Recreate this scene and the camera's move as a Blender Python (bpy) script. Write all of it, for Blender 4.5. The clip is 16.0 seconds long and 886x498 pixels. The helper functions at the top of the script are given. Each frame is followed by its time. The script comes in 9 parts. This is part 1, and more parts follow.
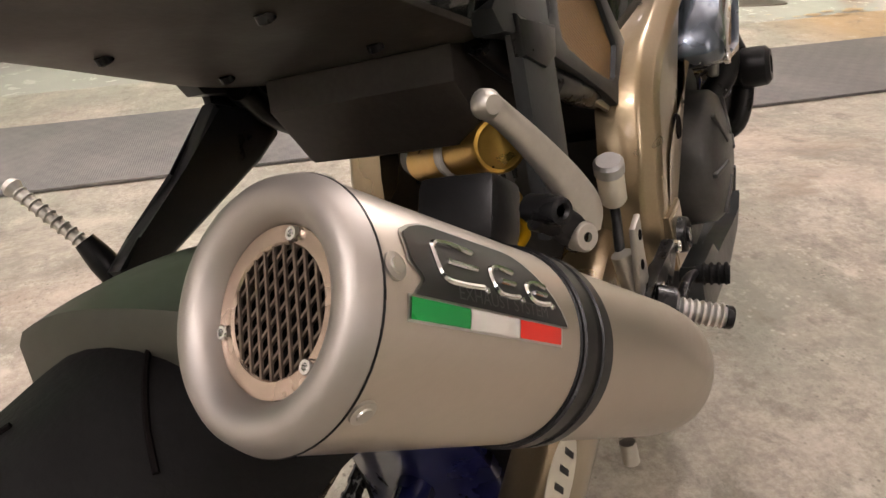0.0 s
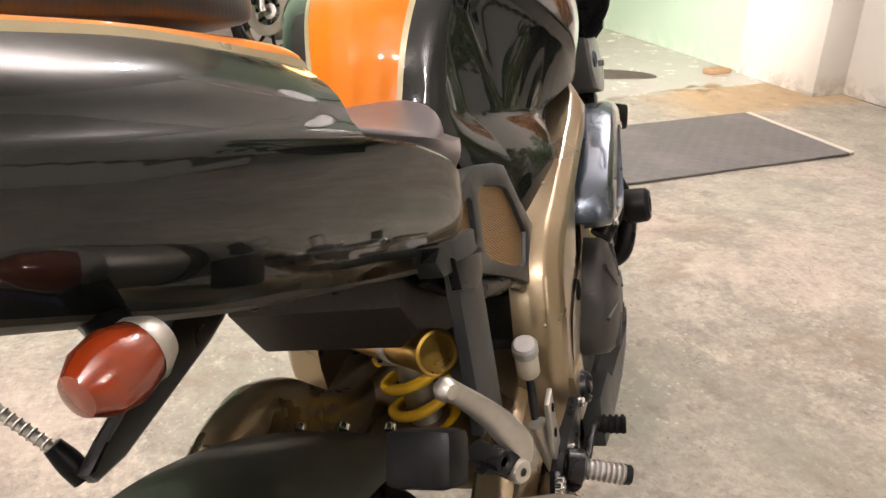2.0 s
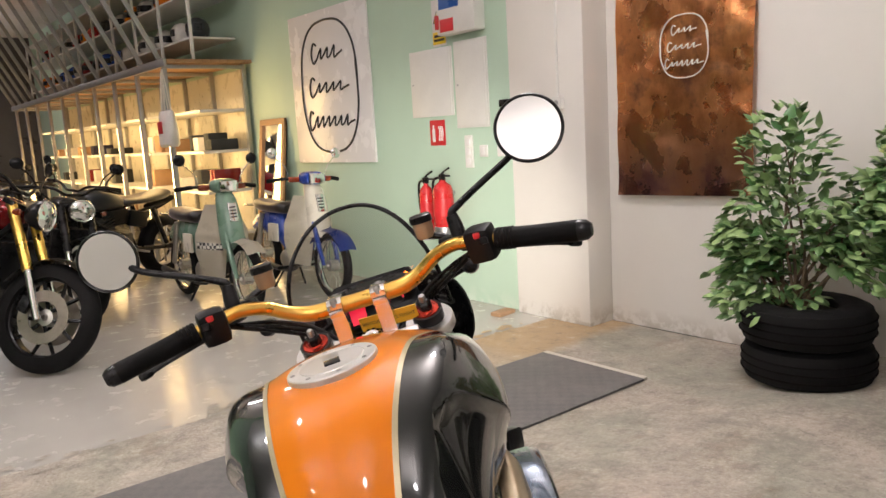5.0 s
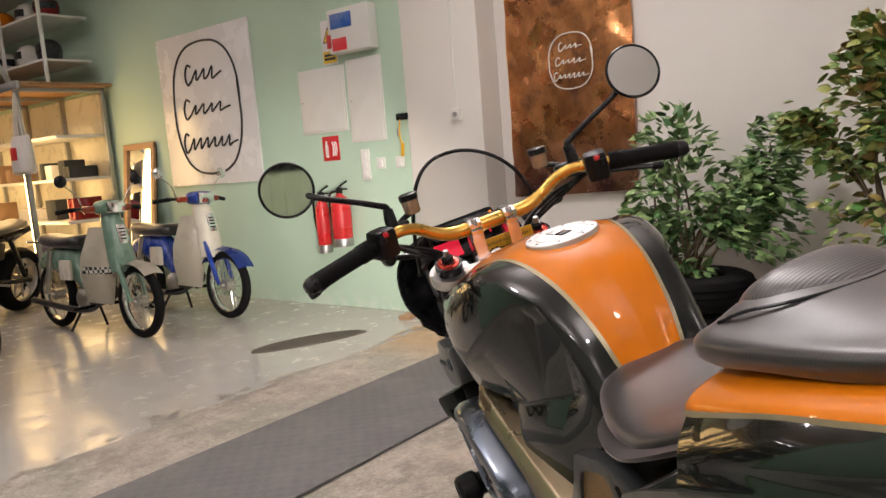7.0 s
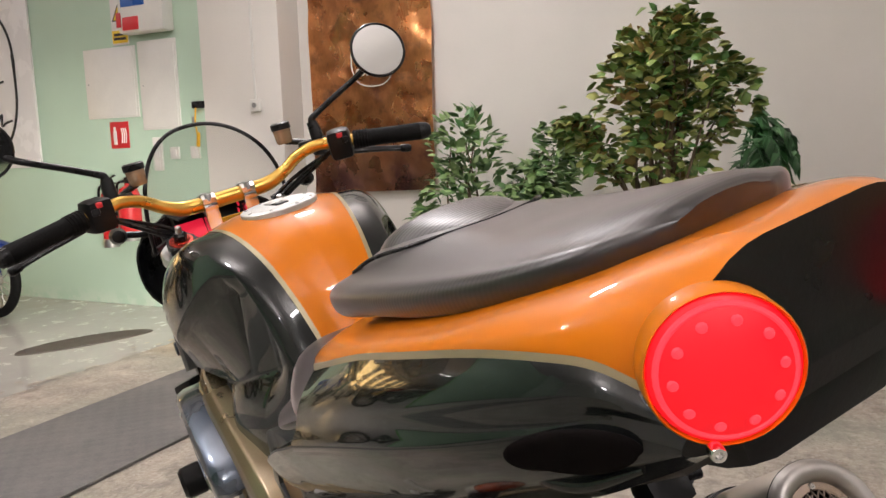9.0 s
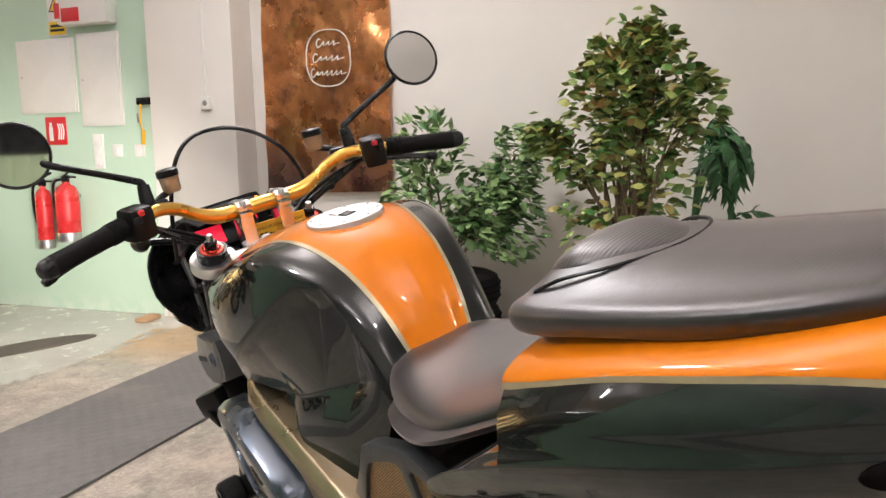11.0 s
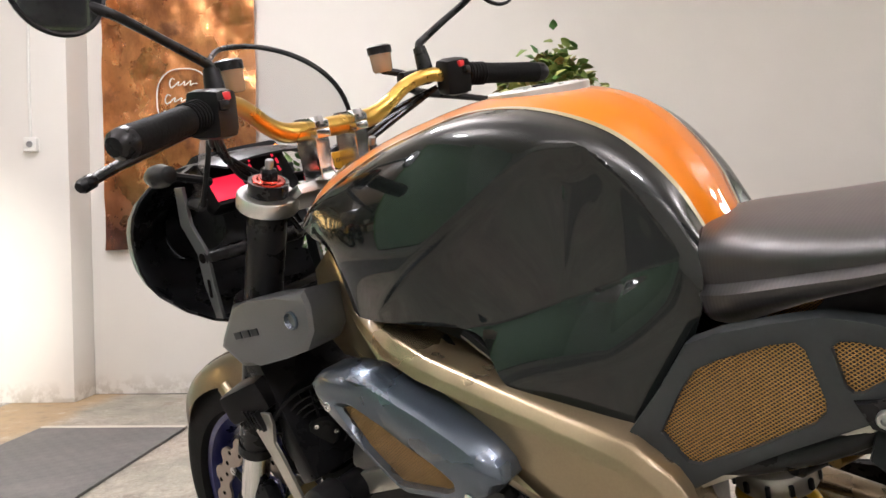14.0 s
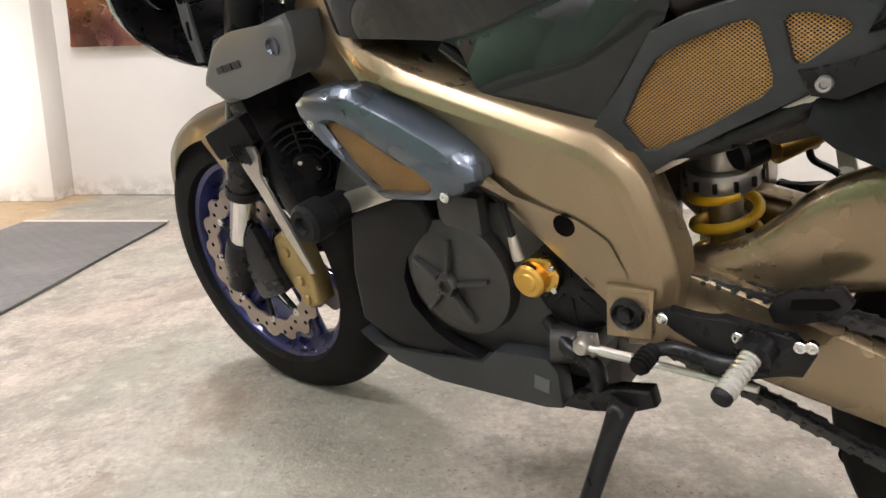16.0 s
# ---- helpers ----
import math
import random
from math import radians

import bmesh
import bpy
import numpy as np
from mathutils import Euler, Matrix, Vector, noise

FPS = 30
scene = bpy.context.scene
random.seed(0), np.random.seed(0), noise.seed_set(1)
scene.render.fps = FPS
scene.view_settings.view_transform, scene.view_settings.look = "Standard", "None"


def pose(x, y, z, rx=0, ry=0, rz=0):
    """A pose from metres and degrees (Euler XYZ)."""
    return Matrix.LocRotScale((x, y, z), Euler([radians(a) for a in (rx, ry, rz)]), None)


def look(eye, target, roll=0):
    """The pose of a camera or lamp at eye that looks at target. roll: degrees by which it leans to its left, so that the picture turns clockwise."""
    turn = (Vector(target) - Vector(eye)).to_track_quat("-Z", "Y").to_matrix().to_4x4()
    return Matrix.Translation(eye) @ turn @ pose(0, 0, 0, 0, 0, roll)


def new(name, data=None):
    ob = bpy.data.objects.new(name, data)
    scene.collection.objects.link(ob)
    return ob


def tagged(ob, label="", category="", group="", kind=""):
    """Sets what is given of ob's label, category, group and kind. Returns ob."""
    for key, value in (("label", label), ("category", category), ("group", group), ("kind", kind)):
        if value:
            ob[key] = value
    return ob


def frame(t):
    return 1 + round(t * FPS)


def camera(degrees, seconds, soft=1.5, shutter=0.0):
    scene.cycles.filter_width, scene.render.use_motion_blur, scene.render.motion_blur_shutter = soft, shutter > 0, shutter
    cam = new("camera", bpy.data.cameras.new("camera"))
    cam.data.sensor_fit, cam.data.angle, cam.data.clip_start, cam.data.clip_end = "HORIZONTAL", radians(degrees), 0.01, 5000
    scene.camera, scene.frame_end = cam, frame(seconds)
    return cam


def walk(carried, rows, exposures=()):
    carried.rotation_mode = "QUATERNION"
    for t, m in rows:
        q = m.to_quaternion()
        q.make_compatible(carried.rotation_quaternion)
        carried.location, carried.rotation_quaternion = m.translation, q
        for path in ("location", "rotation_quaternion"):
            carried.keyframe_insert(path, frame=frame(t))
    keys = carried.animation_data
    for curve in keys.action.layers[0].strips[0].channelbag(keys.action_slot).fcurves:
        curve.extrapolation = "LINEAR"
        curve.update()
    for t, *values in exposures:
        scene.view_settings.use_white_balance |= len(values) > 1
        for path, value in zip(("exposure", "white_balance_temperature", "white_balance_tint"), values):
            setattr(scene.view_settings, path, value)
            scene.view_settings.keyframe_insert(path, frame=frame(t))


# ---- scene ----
cam = camera(60.7, 16.0)
PATH = [
    (0, (-3.5, -3.987, 0.952), (-3.168, -2.264, -0.008), -2.8),
    (0.5, (-3.558, -3.968, 0.938), (-2.905, -2.333, -0.011), -0.8),
    (1, (-3.575, -3.979, 0.945), (-2.856, -2.354, 0.027), -0.0),
    (1.5, (-3.559, -4.004, 1.02), (-2.868, -2.354, 0.125), 0.7),
    (2, (-3.543, -3.993, 1.121), (-2.919, -2.308, 0.243), 0.5),
    (2.5, (-3.529, -3.995, 1.2), (-2.934, -2.266, 0.391), -0.2),
    (3, (-3.52, -3.984, 1.286), (-2.864, -2.206, 0.646), -0.9),
    (3.5, (-3.513, -3.974, 1.344), (-2.76, -2.171, 0.917), -1.8),
    (4, (-3.531, -3.955, 1.36), (-2.657, -2.187, 1.027), -1.8),
    (4.5, (-3.597, -3.916, 1.327), (-2.564, -2.231, 1.023), -2.9),
    (4.7, (-3.626, -3.876, 1.324), (-2.511, -2.244, 1.02), -3.2),
    (6.8, (-4.261, -3.611, 1.22), (-2.721, -2.361, 0.969), -5.0),
    (7, (-4.296, -3.609, 1.187), (-2.741, -2.377, 0.936), -4.6),
    (7.5, (-4.323, -3.612, 1.134), (-2.655, -2.54, 0.873), -3.9),
    (8, (-4.296, -3.624, 1.119), (-2.527, -2.728, 0.855), -2.8),
    (8.5, (-4.214, -3.653, 1.122), (-2.415, -2.819, 0.862), -1.9),
    (8.7, (-4.182, -3.685, 1.123), (-2.387, -2.845, 0.857), -2.0),
    (10.8, (-4.272, -3.589, 1.154), (-2.416, -2.901, 0.869), -1.1),
    (11, (-4.268, -3.528, 1.147), (-2.396, -2.879, 0.875), -1.0),
    (11.5, (-4.199, -3.332, 1.157), (-2.289, -2.778, 0.938), -1.3),
    (12, (-4.182, -3.137, 1.174), (-2.231, -2.74, 0.983), -0.5),
    (12.5, (-4.178, -3.01, 1.153), (-2.199, -2.783, 0.972), -0.6),
    (13, (-4.118, -2.982, 1.05), (-2.125, -2.846, 0.967), -0.6),
    (13.5, (-4.117, -2.973, 0.946), (-2.121, -2.848, 0.95), -0.8),
    (14, (-4.132, -2.962, 0.878), (-2.135, -2.853, 0.85), -1.1),
    (14.5, (-4.147, -2.969, 0.837), (-2.153, -2.88, 0.713), -1.3),
    (15, (-4.166, -2.968, 0.81), (-2.181, -2.889, 0.58), -0.9),
    (15.5, (-4.183, -2.966, 0.783), (-2.219, -2.902, 0.413), -0.5),
    (16, (-4.197, -2.961, 0.755), (-2.256, -2.912, 0.275), -0.3),
]
PATH_MID = [
    (5.75, (-3.99, -3.727, 1.31), (-2.59, -2.34, 1.0), -3.9),
    (9.75, (-4.19, -3.755, 1.13), (-2.375, -2.94, 0.866), -0.9),
]
# (seconds, stops, kelvin, tint): the camera's picture darkens towards the bright shop and cools on the way down
EXPOSURE = [(0, -0.90, 6550, 13), (1, -0.86, 6500, 12), (2, -0.62, 6450, 11), (2.5, -0.60, 6400, 11), (3.5, -1.20, 6250, 11), (4.5, -1.24, 6250, 11), (7, -1.54, 6350, 13), (8.5, -1.47, 6250, 11), (11, -1.10, 6200, 10), (12.5, -1.18, 6400, 10), (13.5, -1.06, 6150, 10), (14.5, -0.60, 5900, 9), (16, -0.52, 5950, 9)]
walk(cam, [(t, look(eye, target, roll)) for t, eye, target, roll in sorted(PATH + PATH_MID)], EXPOSURE)

# ---------------------------------------------------------------- world and lights
world = bpy.data.worlds.new("night")
world.use_nodes = True
world.node_tree.nodes["Background"].inputs[0].default_value = (0.05, 0.06, 0.08, 1)
world.node_tree.nodes["Background"].inputs[1].default_value = 0.3
scene.world = world


def lamp(name, kind, m, watts, color=(1, 1, 1), size=(0.1, 0.1), spot=60, blend=0.5):
    d = bpy.data.lights.new(name, kind)
    d.energy, d.color = watts, color
    if kind == "AREA":
        d.shape, d.size, d.size_y = "RECTANGLE", size[0], size[1]
    if kind == "SPOT":
        d.spot_size, d.spot_blend, d.shadow_soft_size = radians(spot), blend, size[0]
    if kind == "POINT":
        d.shadow_soft_size = size[0]
    ob = new(name, d)
    ob.matrix_world = m
    return ob


WARM_WHITE = (1.0, 0.925, 0.91)
# (x, y, turn, watts) of the round lamps under the garage ceiling and of the tubes in the shop
GARAGE_LAMPS = [(-4.7, -4.7, 0, 100), (-4.3, -1.1, 0, 125), (-1.7, -1.7, 90, 150), (-2.0, -8.0, 90, 110), (-7.2, -7.0, 0, 130), (-6.9, -3.2, 0, 95)]
SHOP_TUBES = [(-4.9, 2.2, 90, 60), (-2.6, 3.4, 90, 70), (-5.4, 8.0, 0, 60), (-2.2, 12.6, 0, 90)]
for x, y, a, w in GARAGE_LAMPS:
    lamp("globe_light", "AREA", pose(x, y, 3.06, 0, 0, a), w * 0.56, WARM_WHITE, (0.26, 0.26))
    lamp("globe_uplight", "AREA", pose(x, y, 3.09, 180, 0, a), w * 1.9, WARM_WHITE, (0.26, 0.26))
for x, y, a, w in SHOP_TUBES:
    lamp("batten_light", "AREA", pose(x, y, 3.28, 0, 0, a), w * 0.85, (1.0, 0.925, 0.93), (1.2, 0.09))
    lamp("batten_uplight", "AREA", pose(x, y, 3.30, 180, 0, a), w * 1.5, (1.0, 0.90, 0.90), (1.2, 0.09))

# ---------------------------------------------------------------- materials


def node_material(name):
    m = bpy.data.materials.new(name)
    m.use_nodes = True
    return m, m.node_tree.nodes, m.node_tree.links, m.node_tree.nodes["Principled BSDF"]


def coords(n, l, scale=(1, 1, 1), kind="Object"):
    tc, mp = n.new("ShaderNodeTexCoord"), n.new("ShaderNodeMapping")
    mp.inputs["Scale"].default_value = scale
    l.new(tc.outputs[kind], mp.inputs[0])
    return mp.outputs[0]


def noise_tex(n, l, vec, scale, detail=4, rough=0.6):
    t = n.new("ShaderNodeTexNoise")
    t.inputs["Scale"].default_value, t.inputs["Detail"].default_value, t.inputs["Roughness"].default_value = scale, detail, rough
    l.new(vec, t.inputs["Vector"])
    return t.outputs[0]


def ramp(n, l, fac, stops):
    r = n.new("ShaderNodeValToRGB")
    e = r.color_ramp.elements
    while len(e) < len(stops):
        e.new(0.5)
    for el, (p, c) in zip(e, stops):
        el.position, el.color = p, (*c, 1) if len(c) == 3 else c
    l.new(fac, r.inputs[0])
    return r.outputs[0]


def mix(n, l, fac, a, b, blend="MIX"):
    m = n.new("ShaderNodeMix")
    m.data_type, m.blend_type = "RGBA", blend
    for sock, v in ((m.inputs[0], fac), (m.inputs[6], a), (m.inputs[7], b)):
        if isinstance(v, (int, float)):
            sock.default_value = v
        elif isinstance(v, tuple):
            sock.default_value = (*v, 1) if len(v) == 3 else v
        else:
            l.new(v, sock)
    return m.outputs[2]


def bump(n, l, bsdf, height, strength=0.2, dist=0.01):
    b = n.new("ShaderNodeBump")
    b.inputs["Strength"].default_value, b.inputs["Distance"].default_value = strength, dist
    l.new(height, b.inputs["Height"])
    l.new(b.outputs[0], bsdf.inputs["Normal"])


def surface(name, color, rough=0.5, metal=0.0, coat=0.0, vary=0.12, scale=8.0, grain=90.0, relief=0.1, dist=0.002, spread=0.1, stretch=(1, 1, 1)):
    """A surface with colour that drifts at two scales, uneven gloss and a fine relief."""
    m, n, l, p = node_material(name)
    v = coords(n, l, stretch)
    big, fine = noise_tex(n, l, v, scale), noise_tex(n, l, v, grain, 3)
    dark = tuple(c * (1 - vary) for c in color)
    light = tuple(min(1, c * (1 + vary)) for c in color)
    base = mix(n, l, 0.35, ramp(n, l, big, [(0.3, dark), (0.7, light)]), ramp(n, l, fine, [(0.3, dark), (0.7, light)]))
    l.new(base, p.inputs["Base Color"])
    l.new(ramp(n, l, big, [(0.3, (max(0.02, rough - spread),) * 3), (0.7, (min(1, rough + spread),) * 3)]), p.inputs["Roughness"])
    p.inputs["Metallic"].default_value = metal
    p.inputs["Coat Weight"].default_value = coat
    p.inputs["Coat Roughness"].default_value = 0.025
    if coat > 0.8:
        p.inputs["Specular IOR Level"].default_value = 0.12
        p.inputs["Coat IOR"].default_value = 1.5
    if relief:
        bump(n, l, p, fine, relief, dist)
    return m


def glow(name, color, strength):
    m, n, l, p = node_material(name)
    p.inputs["Base Color"].default_value = (*color, 1)
    p.inputs["Emission Color"].default_value = (*color, 1)
    p.inputs["Emission Strength"].default_value = strength
    return m


def glass(name, color, rough=0.02, alpha=0.3):
    m, n, l, p = node_material(name)
    p.inputs["Base Color"].default_value = (*color, 1)
    p.inputs["Roughness"].default_value = rough
    p.inputs["Alpha"].default_value = alpha
    return m


def concrete_material():
    m, n, l, p = node_material("garage_concrete")
    v = coords(n, l)
    big, mid, fine = noise_tex(n, l, v, 0.8, 6, 0.65), noise_tex(n, l, v, 6, 8, 0.72), noise_tex(n, l, v, 60, 6, 0.75)
    c = ramp(n, l, big, [(0.30, (0.23, 0.195, 0.155)), (0.45, (0.36, 0.315, 0.26)), (0.58, (0.41, 0.37, 0.31)), (0.75, (0.50, 0.455, 0.385))])
    c = mix(n, l, 0.5, c, ramp(n, l, mid, [(0.32, (0.17, 0.15, 0.125)), (0.5, (0.38, 0.34, 0.285)), (0.68, (0.57, 0.52, 0.44))]))
    c = mix(n, l, 0.28, c, ramp(n, l, fine, [(0.36, (0.10, 0.085, 0.07)), (0.5, (0.37, 0.335, 0.285)), (0.64, (0.70, 0.66, 0.58))]))
    patch = noise_tex(n, l, v, 2.6, 9, 0.78)
    c = mix(n, l, ramp(n, l, patch, [(0.40, (0.75,) * 3), (0.51, (0,) * 3)]), c, (0.200, 0.182, 0.150))
    c = mix(n, l, ramp(n, l, patch, [(0.55, (0,) * 3), (0.66, (0.6,) * 3)]), c, (0.56, 0.52, 0.44))
    tint = noise_tex(n, l, v, 1.3, 3)
    c = mix(n, l, ramp(n, l, tint, [(0.38, (0.55,) * 3), (0.52, (0,) * 3)]), c, (0.31, 0.318, 0.255))
    c = mix(n, l, ramp(n, l, tint, [(0.54, (0,) * 3), (0.68, (0.35,) * 3)]), c, (0.46, 0.355, 0.30))
    # pale aggregate showing through where the skin has worn off
    vor = n.new("ShaderNodeTexVoronoi")
    vor.inputs["Scale"].default_value = 42
    l.new(v, vor.inputs["Vector"])
    worn = n.new("ShaderNodeMath")
    worn.operation = "MULTIPLY"
    l.new(ramp(n, l, vor.outputs["Distance"], [(0.04, (0.8,) * 3), (0.24, (0,) * 3)]), worn.inputs[0])
    l.new(ramp(n, l, noise_tex(n, l, v, 2.3, 5, 0.7), [(0.48, (0,) * 3), (0.6, (1,) * 3)]), worn.inputs[1])
    c = mix(n, l, worn.outputs[0], c, (0.60, 0.56, 0.48))
    # dark pits and trodden-in grit, in drifts
    pit = n.new("ShaderNodeTexVoronoi")
    pit.inputs["Scale"].default_value = 75
    l.new(v, pit.inputs["Vector"])
    grit = n.new("ShaderNodeMath")
    grit.operation = "MULTIPLY"
    l.new(ramp(n, l, pit.outputs["Distance"], [(0.12, (0.75,) * 3), (0.30, (0,) * 3)]), grit.inputs[0])
    l.new(ramp(n, l, noise_tex(n, l, v, 5.5, 6, 0.75), [(0.50, (0,) * 3), (0.60, (1,) * 3)]), grit.inputs[1])
    c = mix(n, l, grit.outputs[0], c, (0.105, 0.09, 0.075))
    # damp rusty stains
    stain = noise_tex(n, l, coords(n, l, (1.0, 1.6, 1.0)), 1.7, 7, 0.7)
    c = mix(n, l, ramp(n, l, stain, [(0.56, (0,) * 3), (0.66, (0.55,) * 3)]), c, (0.22, 0.165, 0.115))
    # an ochre band of worn screed along the threshold by the wall
    s = n.new("ShaderNodeSeparateXYZ")
    l.new(v, s.inputs[0])
    wob = n.new("ShaderNodeMath")
    wob.operation = "MULTIPLY_ADD"
    l.new(big, wob.inputs[0])
    wob.inputs[1].default_value = 0.5
    l.new(s.outputs[1], wob.inputs[2])
    mr = n.new("ShaderNodeMapRange")
    mr.inputs["From Min"].default_value, mr.inputs["From Max"].default_value = -0.62, -0.5
    l.new(wob.outputs[0], mr.inputs["Value"])
    mr2 = n.new("ShaderNodeMapRange")
    mr2.inputs["From Min"].default_value, mr2.inputs["From Max"].default_value = -1.1, -0.7
    l.new(s.outputs[0], mr2.inputs["Value"])
    mm = n.new("ShaderNodeMath")
    mm.operation = "MULTIPLY"
    l.new(mr.outputs[0], mm.inputs[0])
    l.new(mr2.outputs[0], mm.inputs[1])
    c = mix(n, l, mm.outputs[0], c, mix(n, l, mid, (0.30, 0.20, 0.10), (0.52, 0.40, 0.25)))
    # scuffed lighter and darker blotches a hand wide
    scuff = noise_tex(n, l, coords(n, l, (1.0, 0.7, 1.0)), 11, 8, 0.8)
    c = mix(n, l, ramp(n, l, scuff, [(0.36, (0.60,) * 3), (0.47, (0,) * 3)]), c, (0.165, 0.148, 0.120))
    c = mix(n, l, ramp(n, l, scuff, [(0.56, (0,) * 3), (0.66, (0.55,) * 3)]), c, (0.60, 0.56, 0.485))
    l.new(c, p.inputs["Base Color"])
    l.new(ramp(n, l, mid, [(0.3, (0.48,) * 3), (0.7, (0.85,) * 3)]), p.inputs["Roughness"])
    h = mix(n, l, 0.6, mid, fine)
    bump(n, l, p, mix(n, l, 0.5, h, patch), 1.0, 0.014)
    return m


def shop_floor_material():
    m, n, l, p = node_material("painted_shop_floor")
    v = coords(n, l)
    big, mid = noise_tex(n, l, v, 0.7, 4), noise_tex(n, l, v, 6, 6, 0.7)
    c = ramp(n, l, big, [(0.3, (0.42, 0.40, 0.36)), (0.7, (0.52, 0.50, 0.46))])
    c = mix(n, l, ramp(n, l, mid, [(0.30, (0.5,) * 3), (0.42, (0,) * 3)]), c, (0.30, 0.28, 0.25))
    l.new(c, p.inputs["Base Color"])
    l.new(ramp(n, l, mid, [(0.3, (0.34,) * 3), (0.6, (0.14,) * 3)]), p.inputs["Roughness"])
    bump(n, l, p, mid, 0.08, 0.004)
    return m


def plaster_material(name, color, dirt=(0.45, 0.40, 0.33)):
    m, n, l, p = node_material(name)
    v = coords(n, l)
    big, mid, fine = noise_tex(n, l, v, 1.1, 5), noise_tex(n, l, v, 9, 5, 0.65), noise_tex(n, l, v, 70, 3)
    c = ramp(n, l, big, [(0.3, tuple(c * 0.93 for c in color)), (0.7, color)])
    spots = noise_tex(n, l, coords(n, l, (1.3, 1.3, 1.0)), 4.2, 8, 0.75)
    c = mix(n, l, ramp(n, l, spots, [(0.70, (0,) * 3), (0.78, (0.55,) * 3)]), c, dirt)
    s = n.new("ShaderNodeSeparateXYZ")
    l.new(v, s.inputs[0])
    mr = n.new("ShaderNodeMapRange")
    mr.inputs["From Min"].default_value, mr.inputs["From Max"].default_value = 0.13, 0.0
    l.new(s.outputs[2], mr.inputs["Value"])
    scuff = n.new("ShaderNodeMath")
    scuff.operation = "MULTIPLY"
    l.new(mr.outputs[0], scuff.inputs[0])
    l.new(ramp(n, l, mid, [(0.45, (0,) * 3), (0.55, (0.7,) * 3)]), scuff.inputs[1])
    c = mix(n, l, scuff.outputs[0], c, dirt)
    l.new(c, p.inputs["Base Color"])
    p.inputs["Roughness"].default_value = 0.62
    bump(n, l, p, mix(n, l, 0.3, mid, fine), 0.25, 0.008)
    return m


def copper_material():
    m, n, l, p = node_material("aged_copper_sheet")
    v = coords(n, l)
    tall = coords(n, l, (1.0, 1.5, 0.8))
    big, mid, fine = noise_tex(n, l, tall, 2.2, 6, 0.7), noise_tex(n, l, v, 8, 7, 0.72), noise_tex(n, l, v, 60, 4)
    c = ramp(n, l, big, [(0.26, (0.30, 0.115, 0.055)), (0.42, (0.56, 0.245, 0.095)), (0.56, (0.80, 0.40, 0.155)), (0.70, (0.60, 0.26, 0.10)), (0.84, (0.36, 0.15, 0.085))])
    blot = noise_tex(n, l, v, 5.0, 5, 0.6)
    c = mix(n, l, ramp(n, l, blot, [(0.30, (0.75,) * 3), (0.42, (0,) * 3)]), c, (0.16, 0.07, 0.05))
    c = mix(n, l, 0.10, c, ramp(n, l, mid, [(0.35, (0.10, 0.05, 0.04)), (0.65, (0.9, 0.5, 0.22))]))
    # darker and more purple towards the foot of the sheet
    s = n.new("ShaderNodeSeparateXYZ")
    l.new(v, s.inputs[0])
    mr = n.new("ShaderNodeMapRange")
    mr.inputs["From Min"].default_value, mr.inputs["From Max"].default_value = 1.35, 0.95
    l.new(s.outputs[2], mr.inputs["Value"])
    k = n.new("ShaderNodeMath")
    k.operation = "MULTIPLY"
    l.new(mr.outputs[0], k.inputs[0])
    l.new(ramp(n, l, big, [(0.35, (0.35,) * 3), (0.6, (0.9,) * 3)]), k.inputs[1])
    c = mix(n, l, k.outputs[0], c, (0.17, 0.075, 0.085))
    l.new(c, p.inputs["Base Color"])
    p.inputs["Metallic"].default_value = 0.9
    l.new(ramp(n, l, blot, [(0.35, (0.46,) * 3), (0.60, (0.20,) * 3)]), p.inputs["Roughness"])
    bump(n, l, p, mix(n, l, 0.02, noise_tex(n, l, v, 3.2, 2, 0.45), fine), 0.7, 0.09)
    return m


def brushed_material(name, color, rough, axis_scale):
    m, n, l, p = node_material(name)
    v = coords(n, l, axis_scale)
    lines, cloud = noise_tex(n, l, v, 30, 4, 0.7), noise_tex(n, l, coords(n, l), 9, 3)
    l.new(mix(n, l, 0.7, ramp(n, l, lines, [(0.3, tuple(c * 0.86 for c in color)), (0.7, tuple(min(1, c * 1.1) for c in color))]), ramp(n, l, cloud, [(0.3, tuple(c * 0.9 for c in color)), (0.7, color)])), p.inputs["Base Color"])
    p.inputs["Metallic"].default_value = 1.0
    l.new(ramp(n, l, lines, [(0.3, (rough - 0.07,) * 3), (0.7, (rough + 0.07,) * 3)]), p.inputs["Roughness"])
    bump(n, l, p, lines, 0.05, 0.0006)
    return m


